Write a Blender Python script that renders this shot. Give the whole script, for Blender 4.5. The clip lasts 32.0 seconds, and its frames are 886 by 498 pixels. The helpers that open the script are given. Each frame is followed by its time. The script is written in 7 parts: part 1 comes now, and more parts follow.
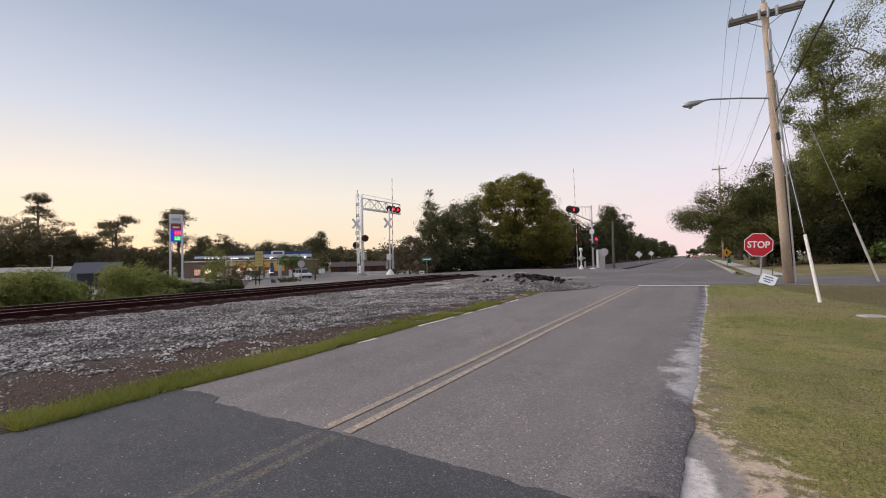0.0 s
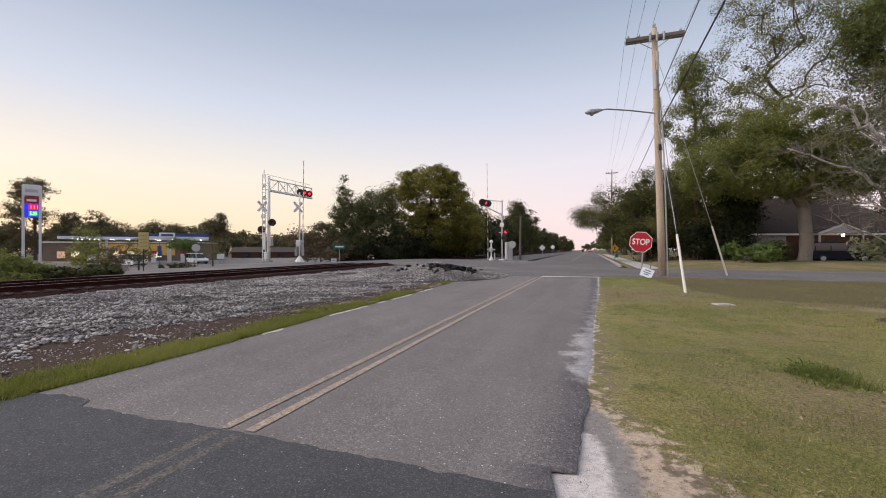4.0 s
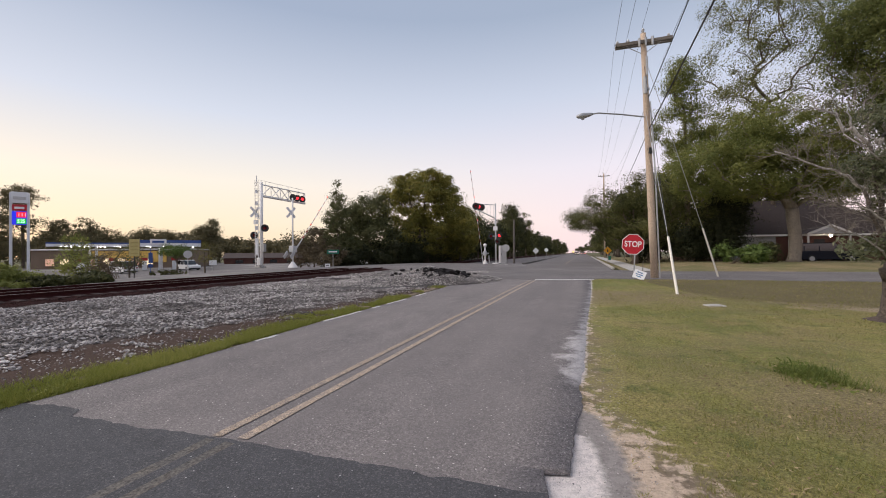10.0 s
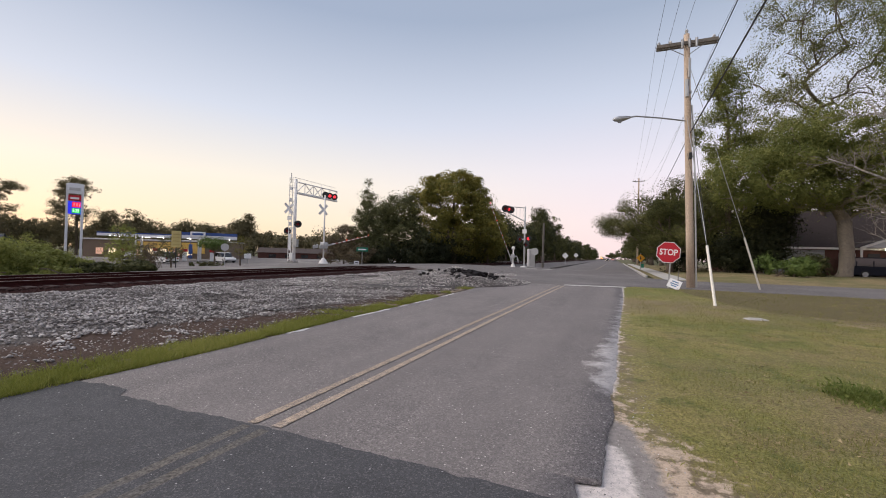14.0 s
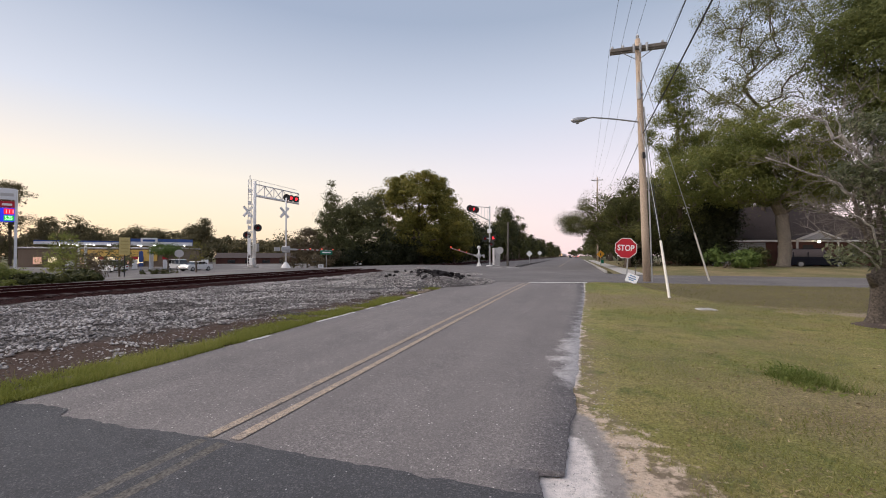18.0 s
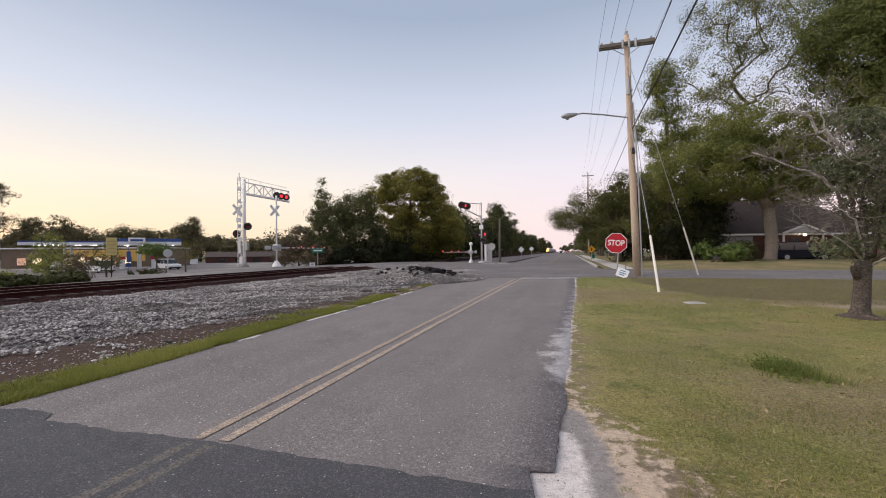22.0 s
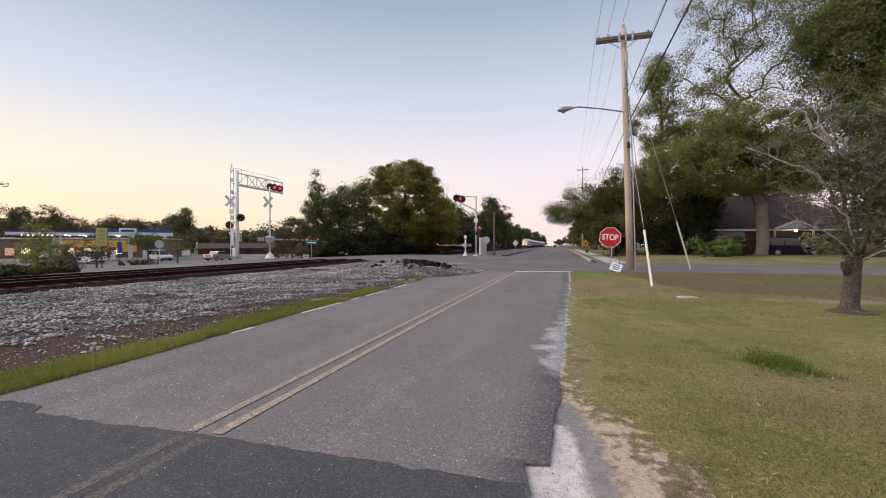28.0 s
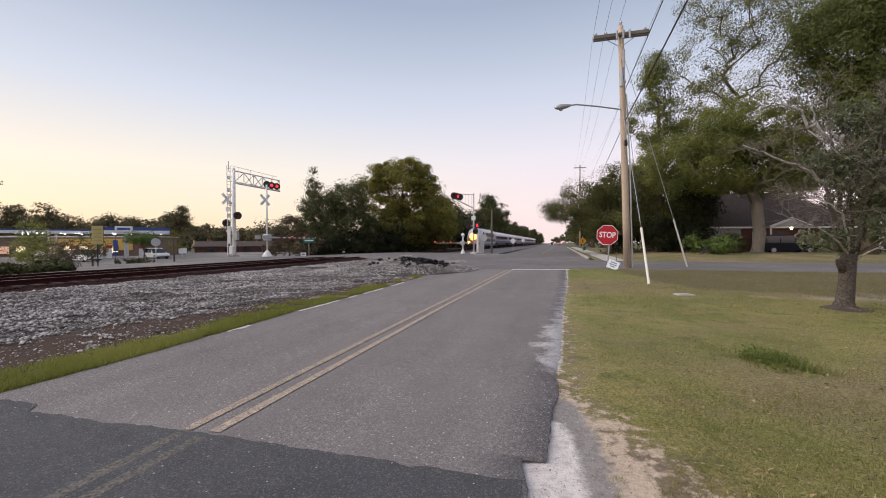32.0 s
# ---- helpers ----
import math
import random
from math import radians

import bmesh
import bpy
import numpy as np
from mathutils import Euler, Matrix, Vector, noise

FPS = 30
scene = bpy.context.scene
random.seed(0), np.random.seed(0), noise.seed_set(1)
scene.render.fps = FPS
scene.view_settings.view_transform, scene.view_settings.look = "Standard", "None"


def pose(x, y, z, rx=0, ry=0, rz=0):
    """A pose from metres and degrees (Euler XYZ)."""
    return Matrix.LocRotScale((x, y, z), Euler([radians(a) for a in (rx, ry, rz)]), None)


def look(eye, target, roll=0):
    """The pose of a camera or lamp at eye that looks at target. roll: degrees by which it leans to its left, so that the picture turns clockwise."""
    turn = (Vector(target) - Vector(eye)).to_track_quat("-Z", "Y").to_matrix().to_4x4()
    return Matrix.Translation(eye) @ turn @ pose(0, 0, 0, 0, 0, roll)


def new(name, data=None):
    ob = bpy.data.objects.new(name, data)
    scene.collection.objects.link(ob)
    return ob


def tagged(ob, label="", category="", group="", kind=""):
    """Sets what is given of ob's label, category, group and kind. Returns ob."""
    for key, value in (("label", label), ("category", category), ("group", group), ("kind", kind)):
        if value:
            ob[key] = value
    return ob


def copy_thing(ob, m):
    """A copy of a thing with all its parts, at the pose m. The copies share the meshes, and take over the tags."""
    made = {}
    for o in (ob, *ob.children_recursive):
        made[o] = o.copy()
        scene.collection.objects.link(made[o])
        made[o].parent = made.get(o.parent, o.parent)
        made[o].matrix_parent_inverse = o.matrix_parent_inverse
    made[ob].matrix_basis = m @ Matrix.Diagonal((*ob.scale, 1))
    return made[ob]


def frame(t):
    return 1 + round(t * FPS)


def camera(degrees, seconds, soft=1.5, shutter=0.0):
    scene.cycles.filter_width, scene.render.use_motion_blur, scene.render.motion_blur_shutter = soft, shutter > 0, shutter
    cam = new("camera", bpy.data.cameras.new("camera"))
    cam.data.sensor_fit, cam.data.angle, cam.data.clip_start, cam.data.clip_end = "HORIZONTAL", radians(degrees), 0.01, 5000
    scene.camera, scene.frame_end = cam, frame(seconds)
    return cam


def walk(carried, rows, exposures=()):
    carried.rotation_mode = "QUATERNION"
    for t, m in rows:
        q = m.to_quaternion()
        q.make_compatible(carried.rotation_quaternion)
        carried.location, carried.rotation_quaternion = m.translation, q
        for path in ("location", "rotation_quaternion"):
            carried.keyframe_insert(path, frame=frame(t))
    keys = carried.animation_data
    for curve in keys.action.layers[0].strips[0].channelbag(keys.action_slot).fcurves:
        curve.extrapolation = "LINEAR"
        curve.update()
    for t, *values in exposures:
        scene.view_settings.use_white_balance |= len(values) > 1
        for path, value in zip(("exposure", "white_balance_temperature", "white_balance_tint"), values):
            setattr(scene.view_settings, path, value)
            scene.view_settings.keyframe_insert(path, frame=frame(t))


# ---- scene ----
cam = camera(95.1, 32.0, soft=1.0)
PATH = [
    (0.0, pose(0.045, -0.014, 1.351, 91.83, 1.51, 32.09)),
    (0.5, pose(0.030, -0.034, 1.355, 91.44, 0.87, 32.97)),
    (1.0, pose(0.022, -0.021, 1.352, 91.24, 0.55, 32.18)),
    (1.5, pose(-0.001, 0.008, 1.353, 90.16, 0.45, 28.35)),
    (2.0, pose(0.003, 0.022, 1.352, 89.75, 0.71, 25.70)),
    (2.5, pose(-0.018, 0.017, 1.351, 89.76, 0.15, 24.01)),
    (3.0, pose(-0.010, 0.009, 1.348, 90.12, 0.13, 21.93)),
    (3.5, pose(-0.016, 0.015, 1.346, 90.11, 0.06, 20.81)),
    (5.5, pose(-0.003, 0.002, 1.350, 90.44, 0.39, 18.19)),
    (6.0, pose(0.000, -0.000, 1.350, 90.48, 0.48, 18.06)),
    (6.5, pose(0.002, -0.003, 1.351, 90.64, 0.49, 18.73)),
    (7.0, pose(-0.001, 0.002, 1.350, 90.64, 0.40, 19.26)),
    (7.5, pose(-0.002, -0.004, 1.350, 90.67, 0.31, 19.66)),
    (8.0, pose(-0.001, -0.000, 1.350, 90.72, 0.30, 20.23)),
    (8.5, pose(-0.005, -0.004, 1.351, 90.76, 0.36, 20.03)),
    (9.0, pose(0.004, -0.006, 1.350, 90.77, 0.51, 19.56)),
    (9.5, pose(0.006, -0.001, 1.349, 90.73, 0.59, 19.35)),
    (10.0, pose(0.006, -0.001, 1.352, 90.69, 0.58, 19.15)),
    (10.5, pose(-0.002, -0.003, 1.349, 90.62, 0.49, 19.05)),
    (11.0, pose(-0.006, 0.004, 1.346, 90.61, 0.43, 19.05)),
    (11.5, pose(-0.005, 0.006, 1.349, 90.62, 0.24, 19.32)),
    (12.0, pose(-0.006, -0.005, 1.349, 90.71, 0.00, 19.94)),
    (12.5, pose(-0.015, -0.009, 1.347, 90.78, -0.34, 20.88)),
    (13.0, pose(-0.029, -0.018, 1.348, 90.83, -0.82, 21.83)),
    (13.5, pose(-0.031, -0.021, 1.346, 90.84, -1.18, 22.58)),
    (14.0, pose(-0.041, -0.027, 1.346, 90.81, -1.45, 22.98)),
    (14.5, pose(-0.042, -0.026, 1.347, 90.79, -1.49, 22.88)),
    (16.5, pose(-0.015, -0.010, 1.345, 90.88, -0.44, 19.48)),
    (17.0, pose(-0.012, -0.011, 1.347, 90.92, -0.23, 18.85)),
    (17.5, pose(-0.009, -0.009, 1.348, 90.95, -0.08, 18.50)),
    (18.0, pose(-0.014, -0.008, 1.345, 90.96, -0.02, 18.26)),
    (18.5, pose(-0.010, -0.010, 1.348, 90.96, 0.10, 18.05)),
    (19.0, pose(-0.005, -0.008, 1.346, 90.97, 0.27, 17.82)),
    (19.5, pose(0.002, -0.012, 1.349, 90.94, 0.43, 17.58)),
    (20.0, pose(0.003, -0.006, 1.350, 90.88, 0.59, 17.43)),
    (20.5, pose(0.004, -0.006, 1.350, 90.83, 0.65, 17.32)),
    (21.0, pose(0.003, -0.000, 1.349, 90.72, 0.72, 17.25)),
    (21.5, pose(0.002, 0.003, 1.348, 90.62, 0.70, 17.17)),
    (22.0, pose(0.004, 0.007, 1.350, 90.49, 0.59, 17.17)),
    (22.5, pose(-0.002, -0.000, 1.351, 90.45, 0.50, 17.20)),
    (23.0, pose(-0.006, -0.001, 1.348, 90.46, 0.45, 17.27)),
    (23.5, pose(-0.004, -0.002, 1.350, 90.47, 0.43, 17.29)),
    (24.0, pose(-0.007, -0.000, 1.348, 90.46, 0.45, 17.25)),
    (24.5, pose(0.001, 0.005, 1.348, 90.43, 0.53, 17.14)),
    (25.0, pose(0.002, 0.006, 1.350, 90.26, 0.61, 17.02)),
    (25.5, pose(-0.001, 0.009, 1.351, 90.09, 0.59, 16.89)),
    (27.5, pose(-0.015, 0.025, 1.350, 89.55, 0.19, 16.48)),
    (28.0, pose(-0.018, 0.030, 1.348, 89.50, 0.17, 16.37)),
    (28.5, pose(-0.019, 0.026, 1.350, 89.46, 0.23, 16.25)),
    (29.0, pose(-0.016, 0.027, 1.348, 89.45, 0.22, 16.13)),
    (29.5, pose(-0.018, 0.029, 1.351, 89.35, 0.22, 15.93)),
    (30.0, pose(-0.017, 0.027, 1.348, 89.34, 0.25, 15.73)),
    (30.5, pose(-0.014, 0.027, 1.353, 89.25, 0.23, 15.57)),
    (31.0, pose(-0.018, 0.032, 1.350, 89.21, 0.25, 15.49)),
    (31.5, pose(-0.022, 0.031, 1.348, 89.19, 0.21, 15.52)),
    (32.0, pose(-0.016, 0.031, 1.347, 89.19, 0.23, 16.03)),
]
walk(cam, PATH, exposures=((0, 0.0, 6640, 14), (1.5, 0.0, 6640, 14), (5, 0.08, 6640, 14), (32, 0.10, 6640, 14)))

# ---- world and light ----
world = bpy.data.worlds.new("dusk_sky")
scene.world = world
world.use_nodes = True


def node(nt, kind, **props):
    n = nt.nodes.new(kind)
    for k, v in props.items():
        if k == "inp":
            for key, val in v.items():
                n.inputs[key].default_value = val
        elif k == "blend":
            n.blend_type = v
        elif k == "op":
            n.operation = v
    return n


def ramp(nt, stops, interp="LINEAR"):
    n = nt.nodes.new("ShaderNodeValToRGB")
    n.color_ramp.interpolation = interp
    el = n.color_ramp.elements
    while len(el) > 1:
        el.remove(el[-1])
    el[0].position, el[0].color = stops[0][0], (*stops[0][1], 1)
    for p, c in stops[1:]:
        e = el.new(p)
        e.color = (*c, 1)
    return n


def build_sky():
    nt = world.node_tree
    nt.nodes.clear()
    out = nt.nodes.new("ShaderNodeOutputWorld")
    bg = nt.nodes.new("ShaderNodeBackground")
    sky = nt.nodes.new("ShaderNodeTexSky")
    sky.sky_type = "NISHITA"
    sky.sun_disc = False
    sky.sun_elevation = radians(2.0)
    sky.sun_rotation = radians(-75)
    tc = nt.nodes.new("ShaderNodeTexCoord")
    sep = nt.nodes.new("ShaderNodeSeparateXYZ")
    nt.links.new(tc.outputs["Generated"], sep.inputs[0])
    # elevation ramps: towards the afterglow in the west and away from it
    west = ramp(nt, SKY_WEST)
    east = ramp(nt, SKY_EAST)
    for r in (west, east):
        nt.links.new(sep.outputs["Z"], r.inputs[0])
    mp = nt.nodes.new("ShaderNodeMapRange")
    mp.inputs["From Min"].default_value = 0.15
    mp.inputs["From Max"].default_value = -0.85
    mp.interpolation_type = "SMOOTHSTEP"
    nt.links.new(sep.outputs["X"], mp.inputs["Value"])
    mix = nt.nodes.new("ShaderNodeMixRGB")
    nt.links.new(mp.outputs[0], mix.inputs[0])
    nt.links.new(east.outputs[0], mix.inputs[1])
    nt.links.new(west.outputs[0], mix.inputs[2])
    sc = node(nt, "ShaderNodeMixRGB", blend="MULTIPLY", inp={0: 1.0, 2: (0.1, 0.1, 0.1, 1)})
    nt.links.new(sky.outputs[0], sc.inputs[1])
    mix2 = node(nt, "ShaderNodeMixRGB", inp={0: 0.9})
    nt.links.new(sc.outputs[0], mix2.inputs[1])
    nt.links.new(mix.outputs[0], mix2.inputs[2])
    nt.links.new(mix2.outputs[0], bg.inputs["Color"])
    bg.inputs["Strength"].default_value = SKY_STRENGTH
    nt.links.new(bg.outputs[0], out.inputs[0])


SKY_STRENGTH = 1.02
SKY_WEST = [(0.0, (0.98, 0.76, 0.50)), (0.07, (1.0, 0.88, 0.66)), (0.16, (0.97, 0.92, 0.80)), (0.30, (0.68, 0.755, 0.87)),
            (0.5, (0.38, 0.47, 0.62)), (1.0, (0.35, 0.42, 0.57))]
SKY_EAST = [(0.0, (1.0, 0.80, 0.82)), (0.08, (0.98, 0.85, 0.88)), (0.2, (0.86, 0.84, 0.93)), (0.35, (0.61, 0.69, 0.83)),
            (0.5, (0.38, 0.47, 0.61)), (1.0, (0.35, 0.42, 0.56))]
build_sky()

sun = new("sun", bpy.data.lights.new("sun", "SUN"))
sun.data.energy = 2.6
sun.data.angle = radians(60)
sun.data.color = (1.0, 0.92, 0.84)
sun.matrix_world = look((-36, -14, 40), (0, 0, 0))


# ---- mesh tools ----
class Mesh:
    """Collects vertices and faces of one part."""

    def __init__(self):
        self.v, self.f = [], []

    def add(self, verts, faces):
        o = len(self.v)
        self.v += [tuple(p) for p in verts]
        self.f += [tuple(o + i for i in q) for q in faces]
        return self

    def box(self, c, s, rz=0.0, bevel=0.0, m=None):
        """A box at c with sizes s; bevel chamfers its upright and top edges."""
        hx, hy, hz = s[0] / 2, s[1] / 2, s[2] / 2
        b = min(bevel, hx * 0.8, hy * 0.8, hz * 0.8)
        if b <= 0:
            ring = [[(-hx, -hy), (hx, -hy), (hx, hy), (-hx, hy)]] * 2
            zs = (-hz, hz)
        else:
            def octo(d):
                a, e = hx - d, hy - d
                k = b
                return [(-a + k, -e), (a - k, -e), (a, -e + k), (a, e - k), (a - k, e), (-a + k, e), (-a, e - k), (-a, -e + k)]
            ring = [octo(b), octo(0), octo(0), octo(b)]
            zs = (-hz, -hz + b, hz - b, hz)
        n = len(ring[0])
        verts = [(x, y, z) for r, z in zip(ring, zs) for x, y in r]
        faces = [tuple(range(n))[::-1], tuple(range(n * (len(zs) - 1), n * len(zs)))]
        for k in range(len(zs) - 1):
            for i in range(n):
                j = (i + 1) % n
                faces.append((k * n + i, k * n + j, k * n + n + j, k * n + n + i))
        t = Matrix.Translation(c) @ Matrix.Rotation(rz, 4, "Z")
        if m is not None:
            t = Matrix.Translation(c) @ m.to_4x4()
        return self.add([t @ Vector(p) for p in verts], faces)

    def tube(self, pts, radii, n=8, caps=True):
        pts = [Vector(p) for p in pts]
        if isinstance(radii, (int, float)):
            radii = [radii] * len(pts)
        verts, faces = [], []
        for k, p in enumerate(pts):
            d = (pts[min(k + 1, len(pts) - 1)] - pts[max(k - 1, 0)]).normalized()
            a = d.cross(Vector((0.02, 0.03, 1)) if abs(d.z) < 0.95 else Vector((1, 0.02, 0))).normalized()
            b = d.cross(a)
            for i in range(n):
                w = 2 * math.pi * i / n
                verts.append(p + (a * math.cos(w) + b * math.sin(w)) * radii[k])
        for k in range(len(pts) - 1):
            for i in range(n):
                j = (i + 1) % n
                faces.append((k * n + i, k * n + j, k * n + n + j, k * n + n + i))
        if caps:
            faces.append(tuple(range(n))[::-1])
            faces.append(tuple(range(n * (len(pts) - 1), n * len(pts))))
        return self.add(verts, faces)

    def prism(self, outline, depth, t=None):
        """An outline in x and z, pushed along y by depth (centred)."""
        n = len(outline)
        verts = [(x, -depth / 2, z) for x, z in outline] + [(x, depth / 2, z) for x, z in outline]
        faces = [tuple(range(n)), tuple(range(n, 2 * n))[::-1]]
        faces += [(i, n + i, n + (i + 1) % n, (i + 1) % n) for i in range(n)]
        if t is not None:
            verts = [t @ Vector(p) for p in verts]
        return self.add(verts, faces)

    def sheet(self, rows):
        """A grid of points, row by row."""
        n = len(rows[0])
        verts = [p for r in rows for p in r]
        faces = [(k * n + i, k * n + i + 1, (k + 1) * n + i + 1, (k + 1) * n + i) for k in range(len(rows) - 1) for i in range(n - 1)]
        return self.add(verts, faces)

    def data(self, name, smooth=False):
        me = bpy.data.meshes.new(name)
        me.from_pydata(self.v, [], self.f)
        me.update()
        if smooth:
            me.polygons.foreach_set("use_smooth", [True] * len(me.polygons))
        return me


def part(name, mesh, material, parent=None, label="", smooth=False, at=None):
    """One mesh object under a thing or a part."""
    me = mesh.data(name, smooth) if isinstance(mesh, Mesh) else mesh
    if not me.materials:
        me.materials.append(material)
    ob = new(name, me)
    if parent is not None:
        ob.parent = parent
    if at is not None:
        ob.matrix_basis = at
    if label:
        ob["label"] = label
    return ob


def thing(name, at, label, category, group="", kind=""):
    ob = new(name)
    ob.empty_display_size = 0.2
    ob.matrix_basis = at
    return tagged(ob, label, category, group, kind)


def facets(name, verts):
    """A mesh of loose faces from an (n, k, 3) array: k corners each."""
    n, k = verts.shape[:2]
    me = bpy.data.meshes.new(name)
    me.vertices.add(k * n)
    me.vertices.foreach_set("co", np.asarray(verts, dtype=np.float32).ravel())
    me.loops.add(k * n)
    me.loops.foreach_set("vertex_index", np.arange(k * n, dtype=np.int32))
    me.polygons.add(n)
    me.polygons.foreach_set("loop_start", np.arange(0, k * n, k, dtype=np.int32))
    me.update(calc_edges=True)
    return me


def ss(a, b, x):
    t = min(1.0, max(0.0, (x - a) / (b - a)))
    return t * t * (3 - 2 * t)


def wob(x, y, s=1.0, k=0.0):
    return noise.noise(Vector((x * s, y * s, k)))


def ground_z(x, y):
    """Height of the land."""
    z = 0.10 * ss(8, 20, y) * ss(-15, -7, x)
    z += 0.08 * ss(20, 30, y) * ss(-34, -28, x) * (1 - ss(-8, -4, x))
    z += 0.30 * ss(27, 36, y) * ss(3, 9, x)
    z -= 1.0 * ss(22, 56, -x)
    return z


# ---- materials ----
def mat(name, color, rough=0.7, metal=0.0, var=0.25, scale=3.0, fine=40.0, bump=0.15, tint=None, coat=0.0):
    """A surface with broad stains and fine grain, in metres."""
    m = bpy.data.materials.new(name)
    m.use_nodes = True
    nt = m.node_tree
    b = nt.nodes["Principled BSDF"]
    tc = nt.nodes.new("ShaderNodeTexCoord")
    big = node(nt, "ShaderNodeTexNoise", inp={"Scale": scale, "Detail": 5.0, "Roughness": 0.6})
    fin = node(nt, "ShaderNodeTexNoise", inp={"Scale": fine, "Detail": 3.0})
    for n in (big, fin):
        nt.links.new(tc.outputs["Object"], n.inputs["Vector"])
    tint = tint or tuple(c * 0.55 for c in color)
    r = ramp(nt, [(0.32, tint), (0.68, color)])
    nt.links.new(big.outputs["Fac"], r.inputs[0])
    mx = node(nt, "ShaderNodeMixRGB", inp={0: 1.0 - var, 2: (*color, 1)})
    nt.links.new(r.outputs[0], mx.inputs[1])
    r2 = ramp(nt, [(0.3, (1 - var,) * 3), (0.7, (1 + var * 0.6,) * 3)])
    nt.links.new(fin.outputs["Fac"], r2.inputs[0])
    mu = node(nt, "ShaderNodeMixRGB", blend="MULTIPLY", inp={0: 1.0})
    nt.links.new(mx.outputs[0], mu.inputs[1])
    nt.links.new(r2.outputs[0], mu.inputs[2])
    info = nt.nodes.new("ShaderNodeObjectInfo")
    hs = nt.nodes.new("ShaderNodeHueSaturation")
    mr = node(nt, "ShaderNodeMapRange", inp={"To Min": 0.9, "To Max": 1.1})
    nt.links.new(info.outputs["Random"], mr.inputs["Value"])
    nt.links.new(mr.outputs[0], hs.inputs["Value"])
    nt.links.new(mu.outputs[0], hs.inputs["Color"])
    nt.links.new(hs.outputs[0], b.inputs["Base Color"])
    b.inputs["Roughness"].default_value = rough
    b.inputs["Metallic"].default_value = metal
    b.inputs["Coat Weight"].default_value = coat
    if bump:
        bp = node(nt, "ShaderNodeBump", inp={"Strength": bump, "Distance": 0.02})
        nt.links.new(fin.outputs["Fac"], bp.inputs["Height"])
        nt.links.new(bp.outputs[0], b.inputs["Normal"])
    return m


def glow(name, color, strength, base=(0.3, 0.3, 0.3)):
    m = bpy.data.materials.new(name)
    m.use_nodes = True
    b = m.node_tree.nodes["Principled BSDF"]
    b.inputs["Base Color"].default_value = (*base, 1)
    b.inputs["Emission Color"].default_value = (*color, 1)
    b.inputs["Emission Strength"].default_value = strength
    b.inputs["Roughness"].default_value = 0.4
    return m


def glass(name, color=(0.05, 0.06, 0.07), rough=0.08):
    m = bpy.data.materials.new(name)
    m.use_nodes = True
    b = m.node_tree.nodes["Principled BSDF"]
    b.inputs["Base Color"].default_value = (*color, 1)
    b.inputs["Roughness"].default_value = rough
    b.inputs["Specular IOR Level"].default_value = 0.8
    return m


def leafy(name, c1, c2, c3, trans=0.25, leaf=0.55):
    """Foliage: hue varies from leaf to leaf and from clump to clump."""
    m = bpy.data.materials.new(name)
    m.use_nodes = True
    nt = m.node_tree
    b = nt.nodes["Principled BSDF"]
    g = nt.nodes.new("ShaderNodeNewGeometry")
    r = ramp(nt, [(0.0, c1), (0.5, c2), (1.0, c3)])
    tc = nt.nodes.new("ShaderNodeTexCoord")
    n = node(nt, "ShaderNodeTexNoise", inp={"Scale": 0.45, "Detail": 3.0})
    nt.links.new(tc.outputs["Object"], n.inputs["Vector"])
    ad = node(nt, "ShaderNodeMath", op="MULTIPLY_ADD", inp={1: leaf, 2: -leaf / 2})
    nt.links.new(g.outputs["Random Per Island"], ad.inputs[0])
    a2 = node(nt, "ShaderNodeMath", op="ADD")
    nt.links.new(ad.outputs[0], a2.inputs[0])
    nt.links.new(n.outputs["Fac"], a2.inputs[1])
    nt.links.new(a2.outputs[0], r.inputs[0])
    nt.links.new(r.outputs[0], b.inputs["Base Color"])
    b.inputs["Roughness"].default_value = 0.65
    b.inputs["Specular IOR Level"].default_value = 0.25
    tr = nt.nodes.new("ShaderNodeBsdfTranslucent")
    nt.links.new(r.outputs[0], tr.inputs["Color"])
    mx = node(nt, "ShaderNodeMixShader", inp={0: trans})
    nt.links.new(b.outputs[0], mx.inputs[1])
    nt.links.new(tr.outputs[0], mx.inputs[2])
    nt.links.new(mx.outputs[0], nt.nodes["Material Output"].inputs["Surface"])
    return m


